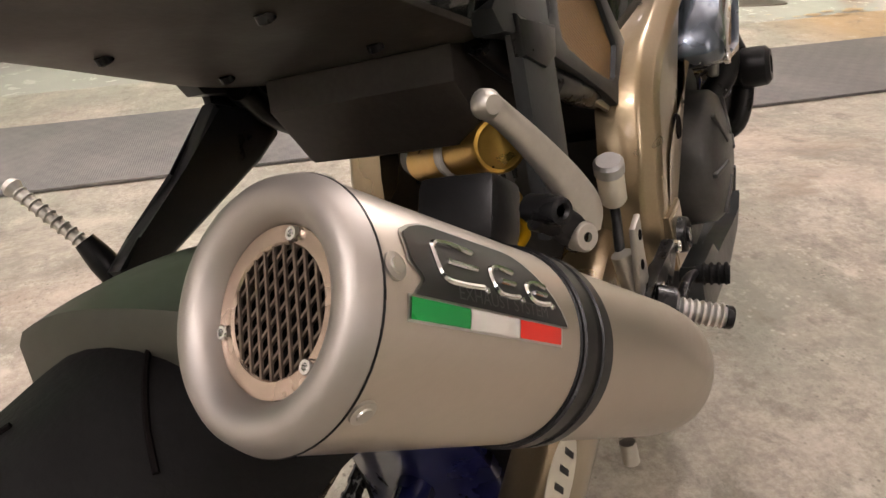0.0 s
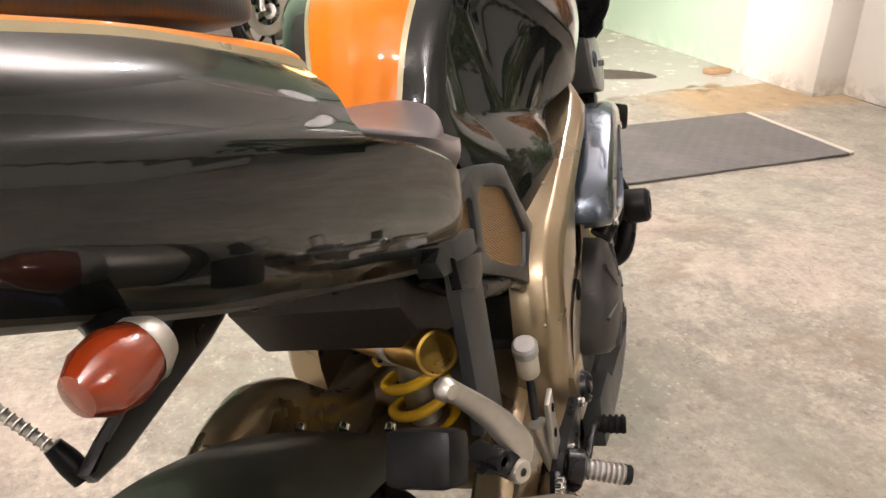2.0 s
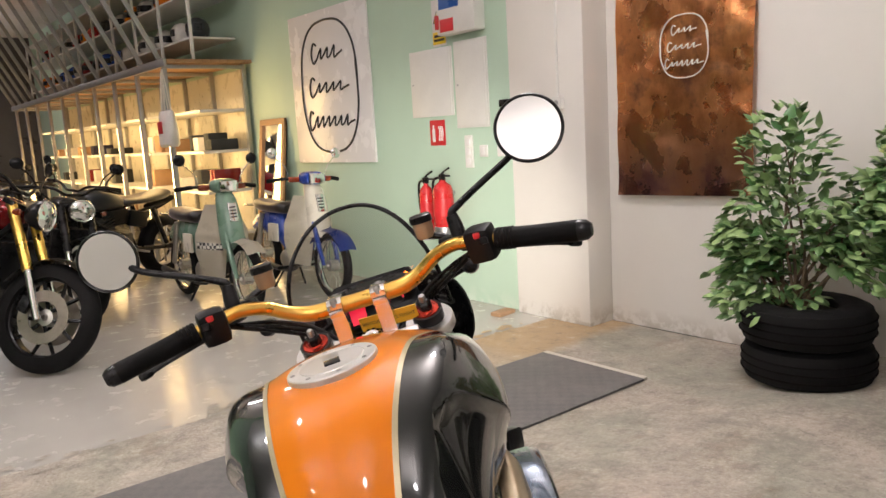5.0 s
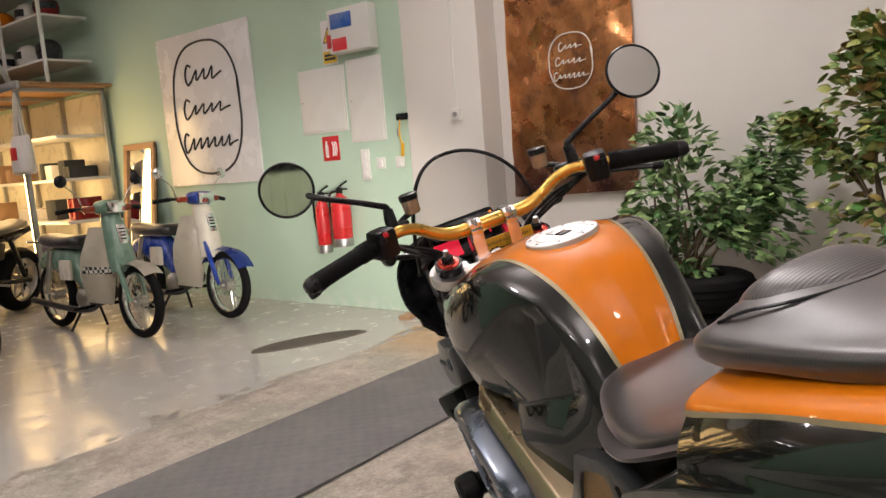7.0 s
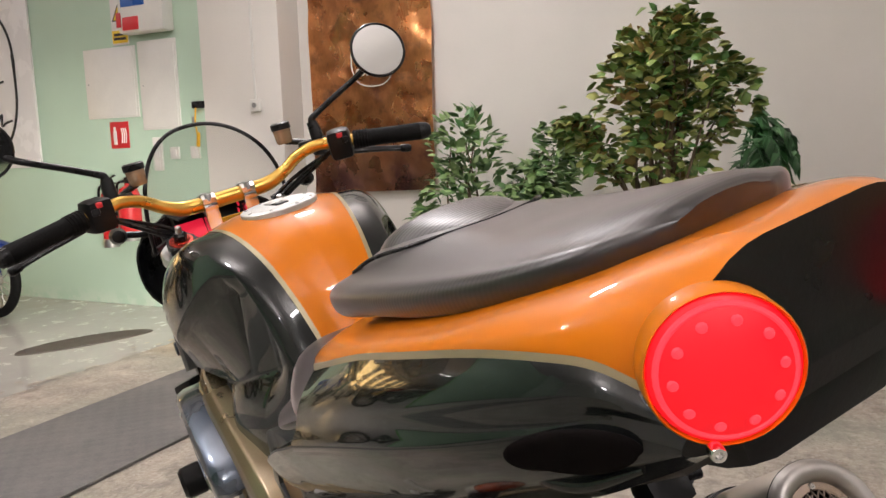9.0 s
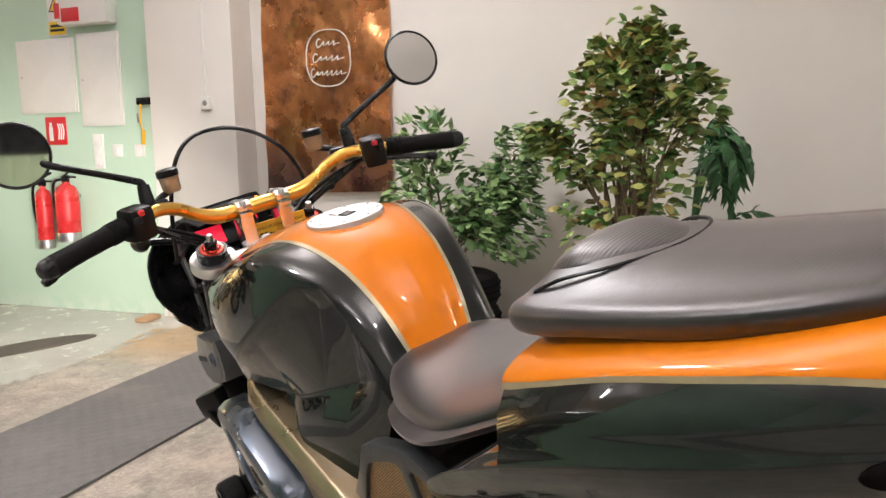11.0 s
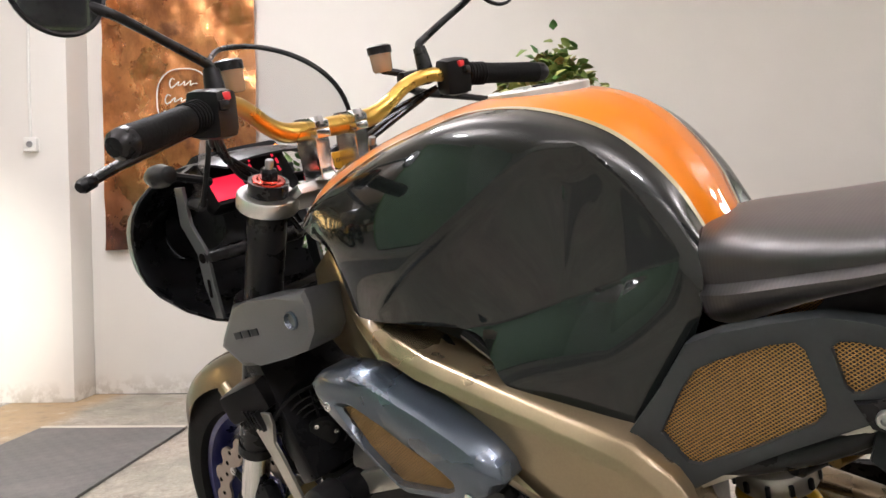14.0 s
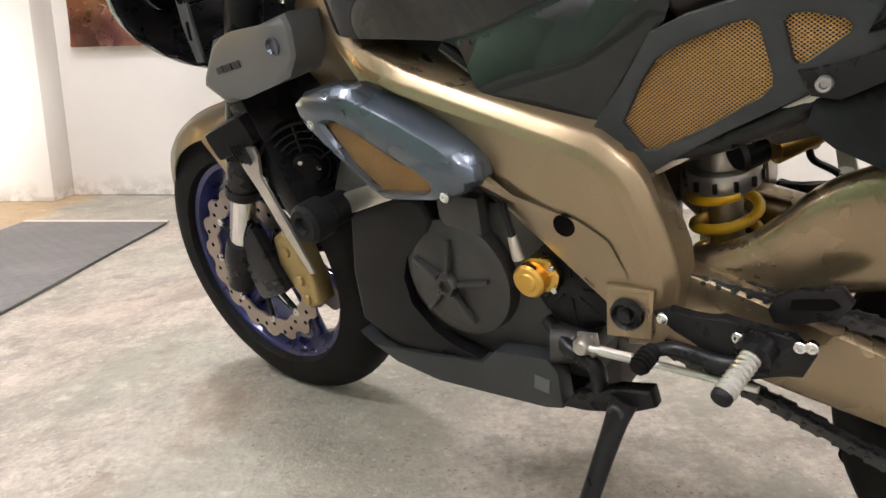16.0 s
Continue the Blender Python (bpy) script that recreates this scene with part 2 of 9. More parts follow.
def mesh_material(name, wire, hole, pitch):
    """Woven wire: diamonds of wire with dark holes between."""
    m, n, l, p = node_material(name)
    v = coords(n, l)
    s = n.new("ShaderNodeSeparateXYZ")
    l.new(v, s.inputs[0])

    def wave(a, b, sign):
        add = n.new("ShaderNodeMath")
        add.operation = "MULTIPLY_ADD"
        l.new(a, add.inputs[0])
        add.inputs[1].default_value = sign * 0.75
        l.new(b, add.inputs[2])
        k = n.new("ShaderNodeMath")
        k.operation = "MULTIPLY"
        l.new(add.outputs[0], k.inputs[0])
        k.inputs[1].default_value = 2 * math.pi / pitch
        w = n.new("ShaderNodeMath")
        w.operation = "SINE"
        l.new(k.outputs[0], w.inputs[0])
        return w.outputs[0]

    mx = n.new("ShaderNodeMath")
    mx.operation = "MAXIMUM"
    l.new(wave(s.outputs[1], s.outputs[2], 1), mx.inputs[0])
    l.new(wave(s.outputs[1], s.outputs[2], -1), mx.inputs[1])
    l.new(ramp(n, l, mx.outputs[0], [(0.45, hole), (0.75, wire)]), p.inputs["Base Color"])
    l.new(ramp(n, l, mx.outputs[0], [(0.45, (0,) * 3), (0.75, (0.9,) * 3)]), p.inputs["Metallic"])
    p.inputs["Roughness"].default_value = 0.42
    bump(n, l, p, mx.outputs[0], 0.5, 0.001)
    return m


def vinyl_material(name="ribbed_seat_vinyl", ribs=0.09):
    m, n, l, p = node_material(name)
    v = coords(n, l)
    fine = noise_tex(n, l, v, 260, 2)
    w = n.new("ShaderNodeTexWave")
    w.wave_type, w.bands_direction = "BANDS", "Y"
    w.inputs["Scale"].default_value = 75
    l.new(v, w.inputs["Vector"])
    big = noise_tex(n, l, v, 14, 3)
    l.new(ramp(n, l, big, [(0.3, (0.0055, 0.0045, 0.0050)), (0.7, (0.009, 0.0074, 0.0082))]), p.inputs["Base Color"])
    l.new(ramp(n, l, big, [(0.3, (0.36,) * 3), (0.7, (0.44,) * 3)]), p.inputs["Roughness"])
    p.inputs["Specular IOR Level"].default_value = 0.6
    p.inputs["Sheen Weight"].default_value = 0.45
    p.inputs["Sheen Roughness"].default_value = 0.30
    p.inputs["Sheen Tint"].default_value = (1.0, 0.86, 0.90, 1)
    p.inputs["Coat Weight"].default_value = 0.35
    p.inputs["Coat Roughness"].default_value = 0.32
    p.inputs["Coat IOR"].default_value = 1.5
    bump(n, l, p, mix(n, l, 0.35, w.outputs[0], fine), ribs, 0.001)
    return m


def mosaic_material(name, a, b, scale):
    """Squared checks, as on a painted chequer stripe."""
    m, n, l, p = node_material(name)
    c = n.new("ShaderNodeTexChecker")
    c.inputs["Color1"].default_value, c.inputs["Color2"].default_value = (*a, 1), (*b, 1)
    c.inputs["Scale"].default_value = scale
    l.new(coords(n, l), c.inputs["Vector"])
    l.new(c.outputs[0], p.inputs["Base Color"])
    p.inputs["Roughness"].default_value = 0.3
    return m


def matting_material():
    """Dark rubber matting with a fine square weave and dusty patches."""
    m, n, l, p = node_material("rubber_matting")
    v = coords(n, l)
    c = n.new("ShaderNodeTexChecker")
    c.inputs["Color1"].default_value, c.inputs["Color2"].default_value = (0.112, 0.109, 0.106, 1), (0.128, 0.124, 0.120, 1)
    c.inputs["Scale"].default_value = 26
    l.new(v, c.inputs["Vector"])
    big, fine = noise_tex(n, l, v, 3.5, 6, 0.7), noise_tex(n, l, v, 160, 3)
    base = mix(n, l, ramp(n, l, big, [(0.45, (0,) * 3), (0.72, (0.45,) * 3)]), c.outputs[0], (0.27, 0.25, 0.225))
    l.new(mix(n, l, 0.2, base, ramp(n, l, fine, [(0.35, (0.06, 0.06, 0.06)), (0.65, (0.2, 0.195, 0.19))])), p.inputs["Base Color"])
    p.inputs["Roughness"].default_value = 0.72
    w = n.new("ShaderNodeTexWave")
    w.inputs["Scale"].default_value = 40
    l.new(v, w.inputs["Vector"])
    bump(n, l, p, mix(n, l, 0.5, w.outputs[0], fine), 0.35, 0.002)
    return m


def leaf_material(name, a, b, old=None):
    """Leaves that differ one from the next, from a to b, some of them browning."""
    m, n, l, p = node_material(name)
    g = n.new("ShaderNodeNewGeometry")
    stops = [(0.0, a), (0.5, tuple((x + y) / 2 for x, y in zip(a, b))), (0.8, b), (1.0, old or b)]
    l.new(ramp(n, l, g.outputs["Random Per Island"], stops), p.inputs["Base Color"])
    p.inputs["Roughness"].default_value = 0.42
    return m


M = {}
M["concrete"] = concrete_material()
M["shop_floor"] = shop_floor_material()
M["white_plaster"] = plaster_material("white_plaster", (0.80, 0.77, 0.72))
M["mint"] = plaster_material("mint_paint", (0.49, 0.645, 0.51), (0.62, 0.69, 0.59))
M["dark_wall"] = surface("charcoal_wall", (0.070, 0.060, 0.061), 0.34, vary=0.2, scale=2, grain=30)
M["ceiling"] = surface("ceiling_plaster", (0.74, 0.69, 0.65), 0.8, vary=0.08, scale=1.5, grain=40)
M["shutter_green"] = surface("pale_olive_shutter_paint", (0.42, 0.51, 0.33), 0.45, vary=0.1, scale=3, grain=50, relief=0.1)
M["green_steel"] = surface("green_painted_steel", (0.29, 0.455, 0.31), 0.42, vary=0.1, scale=3, grain=50, relief=0.12)
M["green_edge"] = surface("vivid_green_paint", (0.08, 0.36, 0.03), 0.4, vary=0.15, scale=6)
M["mat_rubber"] = matting_material()
M["copper"] = copper_material()
M["board_white"] = surface("white_board", (0.80, 0.78, 0.77), 0.25, vary=0.03, scale=3, relief=0)
M["plastic_white"] = surface("white_plastic", (0.74, 0.73, 0.69), 0.38, vary=0.05, scale=6, relief=0)
M["ink"] = surface("black_paint_marker", (0.012, 0.012, 0.013), 0.5, vary=0.2, scale=20, relief=0)
M["chalk"] = surface("white_paint_marker", (0.80, 0.77, 0.68), 0.6, vary=0.1, scale=25, relief=0)
M["red_enamel"] = surface("red_enamel", (0.55, 0.018, 0.02), 0.28, coat=0.4, vary=0.1, scale=10, relief=0)
M["sign_red"] = surface("red_sign", (0.55, 0.02, 0.025), 0.4, vary=0.05, relief=0)
M["sign_yellow"] = surface("yellow_sign", (0.80, 0.55, 0.03), 0.4, vary=0.05, relief=0)
M["sign_blue"] = surface("blue_label", (0.03, 0.10, 0.35), 0.3, vary=0.1, relief=0)
M["stair"] = surface("worn_stair_concrete", (0.185, 0.157, 0.125), 0.8, vary=0.35, scale=7, grain=45, relief=0.5, dist=0.006)
M["patch_brown"] = surface("brown_floor_patch", (0.078, 0.064, 0.050), 0.62, vary=0.25, scale=9, grain=60, relief=0.3)
M["wood"] = surface("plank_wood", (0.36, 0.20, 0.09), 0.5, vary=0.25, scale=3, grain=40, stretch=(1, 0.15, 1))
M["steel"] = surface("galvanised_steel", (0.42, 0.42, 0.42), 0.4, 0.9, vary=0.15, scale=14)
M["led"] = glow("warm_led_strip", (1.0, 0.62, 0.24), 46)
M["tube_light"] = glow("fluorescent_tube", (1.0, 0.96, 0.88), 9)
M["tyre"] = surface("tyre_rubber", (0.009, 0.0088, 0.0088), 0.62, vary=0.25, scale=12, grain=160, relief=0.25)
M["black_plastic"] = surface("black_plastic", (0.008, 0.008, 0.0085), 0.36, vary=0.25, scale=16, grain=240, relief=0.12, dist=0.001)
M["satin_black"] = surface("satin_black_metal", (0.014, 0.014, 0.015), 0.3, 0.3, vary=0.2, scale=20, relief=0.05)
M["grip"] = surface("grip_rubber", (0.007, 0.007, 0.007), 0.65, vary=0.2, scale=30, grain=300, relief=0.4)
M["engine"] = surface("grey_engine_casting", (0.042, 0.041, 0.040), 0.42, 0.3, vary=0.22, scale=18, grain=220, relief=0.25, dist=0.001)
M["orange"] = surface("orange_lacquer", (0.68, 0.188, 0.003), 0.36, 0.0, 0.85, vary=0.04, scale=4, grain=60, relief=0)
M["dark_green"] = surface("dark_green_metallic_lacquer", (0.0085, 0.0105, 0.0104), 0.22, 0.0, 0.9, vary=0.10, scale=3, grain=900, relief=0, spread=0.03)
M["hugger"] = surface("olive_grey_hugger", (0.115, 0.118, 0.092), 0.42, 0.3, 0.3, vary=0.12, scale=10, relief=0.02)
M["pinstripe"] = surface("champagne_pinstripe", (0.42, 0.36, 0.22), 0.35, 0.4, 0.6, vary=0.05, relief=0)
M["bronze"] = surface("bronze_metallic_paint", (0.275, 0.212, 0.128), 0.30, 0.75, 0.6, vary=0.10, scale=5, grain=300, relief=0.03, dist=0.0005)
M["blue_grey"] = surface("blue_grey_metallic_paint", (0.075, 0.095, 0.125), 0.26, 0.7, 0.8, vary=0.08, scale=5, grain=300, relief=0)
M["pod_grey"] = surface("graphite_metallic_plastic", (0.13, 0.135, 0.14), 0.36, 0.5, vary=0.12, scale=8, grain=300, relief=0.03)
M["panel_grey"] = surface("anthracite_panel", (0.030, 0.033, 0.035), 0.40, 0.1, vary=0.15, scale=10, grain=260, relief=0.1, dist=0.001)
M["gold_mesh"] = mesh_material("gold_wire_mesh", (0.50, 0.29, 0.10), (0.018, 0.012, 0.008), 0.0036)
M["vinyl"] = vinyl_material()
M["ribbed_vinyl"] = vinyl_material("deep_ribbed_vinyl", 0.35)
M["tray_black"] = surface("dusty_black_plastic", (0.034, 0.029, 0.025), 0.5, vary=0.35, scale=9, grain=180, relief=0.15, dist=0.001)
M["alu"] = surface("machined_aluminium", (0.74, 0.73, 0.72), 0.36, 1.0, vary=0.06, scale=20, grain=300, relief=0.03, dist=0.0005)
M["filler_alu"] = surface("satin_filler_aluminium", (0.80, 0.79, 0.78), 0.42, 0.85, vary=0.05, scale=20, grain=300, relief=0.02, dist=0.0004)
M["polished"] = surface("polished_aluminium", (0.72, 0.71, 0.70), 0.17, 1.0, vary=0.06, scale=30, grain=200, relief=0.03, dist=0.0005)
M["cast_alu"] = surface("cast_aluminium", (0.52, 0.50, 0.46), 0.42, 0.9, vary=0.12, scale=20, grain=200, relief=0.1, dist=0.001)
M["chrome"] = surface("chrome", (0.80, 0.80, 0.80), 0.09, 1.0, vary=0.04, relief=0, spread=0.03)
M["gold"] = surface("gold_anodised_aluminium", (0.66, 0.42, 0.10), 0.31, 1.0, vary=0.08, scale=14, grain=260, relief=0.02)
M["brass"] = surface("gold_brake_caliper", (0.42, 0.32, 0.14), 0.4, 0.8, vary=0.15, scale=22)
M["yellow"] = surface("yellow_spring_paint", (0.78, 0.47, 0.01), 0.32, 0.0, 0.4, vary=0.08, scale=14, relief=0)
M["red_anod"] = surface("red_anodised_cap", (0.34, 0.026, 0.012), 0.25, 0.8, vary=0.1, relief=0)
M["muffler"] = brushed_material("brushed_muffler_steel", (0.52, 0.475, 0.42), 0.40, (8, 1, 8))
M["muffler_cap"] = brushed_material("satin_muffler_cap", (0.44, 0.415, 0.39), 0.52, (3, 3, 3))
M["burnt_steel"] = surface("burnt_steel", (0.17, 0.13, 0.105), 0.5, 0.8, vary=0.25, scale=30, grain=200)
M["heat_steel"] = surface("heat_tinted_steel", (0.62, 0.50, 0.42), 0.3, 1.0, vary=0.2, scale=14)
# exhaust soot; the same black paints the shade in holes, slots and grooves
M["soot"] = surface("sooty_black", (0.006, 0.005, 0.005), 0.9, vary=0.3, relief=0)
M["blue_rim"] = surface("dark_blue_wheel_paint", (0.013, 0.017, 0.095), 0.3, 0.3, 0.5, vary=0.1, scale=12, relief=0)
M["disc"] = surface("brake_disc_steel", (0.36, 0.31, 0.27), 0.36, 0.95, vary=0.15, scale=20)
M["mirror"] = surface("mirror_glass", (0.82, 0.84, 0.84), 0.03, 1.0, vary=0.0, relief=0, spread=0.01)
M["smoke"] = glass("smoked_screen", (0.12, 0.105, 0.10), 0.03, 0.38)
M["amber"] = glass("amber_fluid_cup", (0.36, 0.25, 0.155), 0.2, 0.85)
M["orange_lens"] = surface("orange_lens", (0.20, 0.024, 0.004), 0.12, 0, 0.8, vary=0.15, scale=30, relief=0)
M["tail_red"] = glow("lit_red_lens", (1.0, 0.004, 0.016), 1.15)
M["tail_core"] = glow("lit_red_bulb_row", (1.0, 0.03, 0.045), 3)
M["dash_red"] = glow("lit_red_display", (1.0, 0.02, 0.06), 1.5)
M["dash_amber"] = glow("amber_tell_tale", (1.0, 0.25, 0.02), 6)
M["lamp_glass"] = glow("lit_headlamp_lens", (1.0, 0.95, 0.88), 6)
M["flag_green"] = surface("green_enamel", (0.01, 0.26, 0.06), 0.3, vary=0.03, relief=0)
M["flag_white"] = surface("white_enamel", (0.78, 0.76, 0.72), 0.3, vary=0.03, relief=0)
M["flag_red"] = surface("scarlet_enamel", (0.70, 0.03, 0.02), 0.3, vary=0.03, relief=0)
M["badge_black"] = surface("black_badge", (0.022, 0.022, 0.023), 0.3, 0.2, vary=0.1, relief=0)
M["tag_yellow"] = surface("yellow_tag_cloth", (0.75, 0.42, 0.02), 0.6, vary=0.05, relief=0)
M["leaf_bright"] = leaf_material("ficus_leaf", (0.035, 0.115, 0.025), (0.26, 0.38, 0.15))
M["leaf_olive"] = leaf_material("olive_leaf", (0.055, 0.165, 0.030), (0.34, 0.36, 0.105), (0.27, 0.150, 0.045))
M["leaf_dark"] = leaf_material("dark_leaf", (0.02, 0.07, 0.02), (0.05, 0.16, 0.05))
M["bark"] = surface("bark", (0.14, 0.10, 0.06), 0.85, vary=0.3, scale=20, relief=0.4)
M["soil"] = surface("potting_soil", (0.035, 0.026, 0.018), 0.95, vary=0.4, scale=40, relief=0.5)
M["cream"] = surface("cream_plastic", (0.66, 0.62, 0.52), 0.32, 0, 0.3, vary=0.05, relief=0)
M["moped_green"] = surface("sage_green_paint", (0.16, 0.27, 0.20), 0.3, 0, 0.5, vary=0.06, relief=0)
M["moped_blue"] = surface("royal_blue_paint", (0.02, 0.055, 0.30), 0.28, 0, 0.5, vary=0.06, relief=0)
M["checks"] = mosaic_material("chequer_stripe", (0.02, 0.02, 0.02), (0.7, 0.68, 0.6), 40)
M["tank_red"] = surface("dark_red_tank_paint", (0.20, 0.008, 0.010), 0.2, 0.2, 0.9, vary=0.05, relief=0)
M["whitewall"] = surface("white_sidewall", (0.60, 0.57, 0.50), 0.6, vary=0.06, relief=0)
M["cloth_white"] = surface("white_cotton", (0.70, 0.66, 0.60), 0.9, vary=0.1, scale=20, relief=0.2)
M["helmet_red"] = surface("red_helmet", (0.40, 0.015, 0.015), 0.2, 0, 0.8, vary=0.05, relief=0)
M["helmet_blue"] = surface("blue_helmet", (0.03, 0.09, 0.40), 0.2, 0, 0.8, vary=0.05, relief=0)
M["helmet_white"] = surface("white_helmet", (0.62, 0.60, 0.56), 0.25, 0, 0.8, vary=0.05, relief=0)
M["box_card"] = surface("brown_cardboard", (0.36, 0.22, 0.12), 0.8, vary=0.12, relief=0.1)
M["cloth_navy"] = surface("navy_folded_cloth", (0.03, 0.028, 0.06), 0.9, vary=0.2, relief=0.2)

lacquer = M["dark_green"].node_tree.nodes["Principled BSDF"]
lacquer.inputs["Metallic"].default_value = 0.3
lacquer.inputs["Coat Weight"].default_value = 1.0
lacquer.inputs["Coat IOR"].default_value = 1.45
lacquer.inputs["Coat Roughness"].default_value = 0.03

M["orange"].node_tree.nodes["Principled BSDF"].inputs["Coat IOR"].default_value = 1.34

# dull blacks give back little light
for k, level in (("grip", 0.08), ("tyre", 0.06), ("black_plastic", 0.14), ("satin_black", 0.25), ("soot", 0.02), ("panel_grey", 0.3), ("tray_black", 0.2)):
    M[k].node_tree.nodes["Principled BSDF"].inputs["Specular IOR Level"].default_value = level

# ---------------------------------------------------------------- mesh tools


def finish(name, bm, material, parent=None, label="", smooth=True, m=None):
    bmesh.ops.recalc_face_normals(bm, faces=bm.faces)
    me = bpy.data.meshes.new(name)
    bm.to_mesh(me)
    bm.free()
    mats = material if isinstance(material, (list, tuple)) else [material]
    for k in mats:
        me.materials.append(M[k])
    if smooth:
        me.shade_smooth()
        me.set_sharp_from_angle(angle=radians(38))
    ob = new(name, me)
    if parent:
        ob.parent = parent
    if m is not None:
        ob.matrix_basis = m
    if label:
        ob["label"] = label
    return ob


def part(name, bm, material, parent, label="", smooth=True, m=None):
    """One mesh under a thing or a part of it."""
    return finish(name, bm, material, parent, label, smooth, m)


def thing(name, m, label, category, group="", kind=""):
    ob = new(name)
    ob.empty_display_size = 0.05
    ob.matrix_basis = m
    return tagged(ob, label, category, group, kind)


def solid(name, bm, material, label, category, group="", kind="", smooth=True, m=None):
    return tagged(finish(name, bm, material, None, "", smooth, m), label, category, group, kind)


def box(sx, sy, sz, at=(0, 0, 0), bev=0.0, turn=(0, 0, 0), bm=None, seg=2):
    own = bmesh.new()
    bmesh.ops.create_cube(own, size=1)
    bmesh.ops.scale(own, vec=(sx, sy, sz), verts=own.verts)
    if bev:
        bmesh.ops.bevel(own, geom=own.edges[:], offset=min(bev, 0.49 * min(sx, sy, sz)), segments=seg, profile=0.6, affect="EDGES")
    bmesh.ops.transform(own, matrix=pose(*at, *turn), verts=own.verts)
    return add(bm, own)


def add(bm, own):
    """own, or bm with own's faces added."""
    if bm is None:
        return own
    me = bpy.data.meshes.new("t")
    own.to_mesh(me)
    own.free()
    bm.from_mesh(me)
    bpy.data.meshes.remove(me)
    return bm


def smooth_path(pts, steps=6):
    """A Catmull-Rom line through the points; each may carry more than three numbers."""
    p = [np.array(q, float) for q in pts]
    if len(p) < 3:
        return p
    p = [2 * p[0] - p[1]] + p + [2 * p[-1] - p[-2]]
    out = []
    for i in range(1, len(p) - 2):
        a, b, c, d = p[i - 1 : i + 3]
        for k in range(steps):
            t = k / steps
            out.append(0.5 * (2 * b + (c - a) * t + (2 * a - 5 * b + 4 * c - d) * t * t + (3 * b - a - 3 * c + d) * t**3))
    out.append(p[-2])
    return out


def tube(pts, r, seg=12, steps=6, bm=None, closed=False, flat=1.0):
    """A round bar along a smooth line; r is one radius or one for each point."""
    rs = r if isinstance(r, (list, tuple)) else [r] * len(pts)
    path = smooth_path([(*p, q) for p, q in zip(pts, rs)], steps) if steps > 1 else [np.array((*p, q), float) for p, q in zip(pts, rs)]
    own = bmesh.new()
    rings = []
    ref = None
    for i, q in enumerate(path):
        a, b = path[max(i - 1, 0)], path[min(i + 1, len(path) - 1)]
        if closed:
            a, b = path[i - 1], path[(i + 1) % len(path)]
        d = Vector(b[:3] - a[:3]).normalized()
        if ref is None:
            ref = d.orthogonal().normalized()
        ref = (ref - d * ref.dot(d)).normalized()
        side = d.cross(ref)
        rings.append([own.verts.new(Vector(q[:3]) + float(q[3]) * (math.cos(2 * math.pi * k / seg) * ref + flat * math.sin(2 * math.pi * k / seg) * side)) for k in range(seg)])
    skin(own, rings, closed)
    return add(bm, own)


def skin(bm, rings, closed=False, caps=True):
    n = len(rings[0])
    for a, b in zip(rings, rings[1:] + ([rings[0]] if closed else [])):
        for k in range(n):
            bm.faces.new((a[k], a[(k + 1) % n], b[(k + 1) % n], b[k]))
    if caps and not closed:
        bm.faces.new(rings[0])
        bm.faces.new(rings[-1][::-1])


def aim(a, b):
    """A frame at a whose z axis points to b."""
    return Matrix.Translation(a) @ (Vector(b) - Vector(a)).to_track_quat("Z", "Y").to_matrix().to_4x4()


def lathe(profile, seg=32, m=None, bm=None, closed=False):
    """A turned shape: (radius, height) pairs round the z axis of m."""
    own = bmesh.new()
    rings = []
    for r, h in profile:
        if r < 1e-6:
            rings.append([own.verts.new((0, 0, h))])
        else:
            rings.append([own.verts.new((r * math.cos(2 * math.pi * k / seg), r * math.sin(2 * math.pi * k / seg), h)) for k in range(seg)])
    for a, b in zip(rings, rings[1:] + ([rings[0]] if closed else [])):
        for k in range(seg):
            j = (k + 1) % seg
            if len(a) == 1 and len(b) == 1:
                continue
            if len(a) == 1:
                own.faces.new((a[0], b[j], b[k]))
            elif len(b) == 1:
                own.faces.new((a[k], a[j], b[0]))
            else:
                own.faces.new((a[k], a[j], b[j], b[k]))
    if m is not None:
        bmesh.ops.transform(own, matrix=m, verts=own.verts)
    return add(bm, own)


def plate(outline, x0, x1, bev=0.004, warp=None, bm=None, smooth=0, seg=2):
    """A slab with its outline in the y-z plane, from x0 to x1; warp(x, y, z) may bend it."""
    pts = outline
    if smooth:
        pts = [tuple(q) for q in smooth_loop(outline, smooth)]
    own = bmesh.new()
    a = [own.verts.new((x0, y, z)) for y, z in pts]
    b = [own.verts.new((x1, y, z)) for y, z in pts]
    fa, fb = own.faces.new(a), own.faces.new(b[::-1])
    n = len(pts)
    for k in range(n):
        own.faces.new((a[k], b[k], b[(k + 1) % n], a[(k + 1) % n]))
    if bev:
        bmesh.ops.bevel(own, geom=list(fa.edges) + list(fb.edges), offset=bev, segments=seg, profile=0.6, affect="EDGES", clamp_overlap=True)
    big = [f for f in own.faces if len(f.verts) > 4]
    bmesh.ops.triangulate(own, faces=big)
    if warp:
        for v in own.verts:
            v.co = Vector(warp(*v.co))
    return add(bm, own)


def smooth_loop(pts, steps):
    p = [np.array(q, float) for q in pts]
    out = []
    n = len(p)
    for i in range(n):
        a, b, c, d = p[i - 1], p[i], p[(i + 1) % n], p[(i + 2) % n]
        for k in range(steps):
            t = k / steps
            out.append(0.5 * (2 * b + (c - a) * t + (2 * a - 5 * b + 4 * c - d) * t * t + (3 * b - a - 3 * c + d) * t**3))
    return out


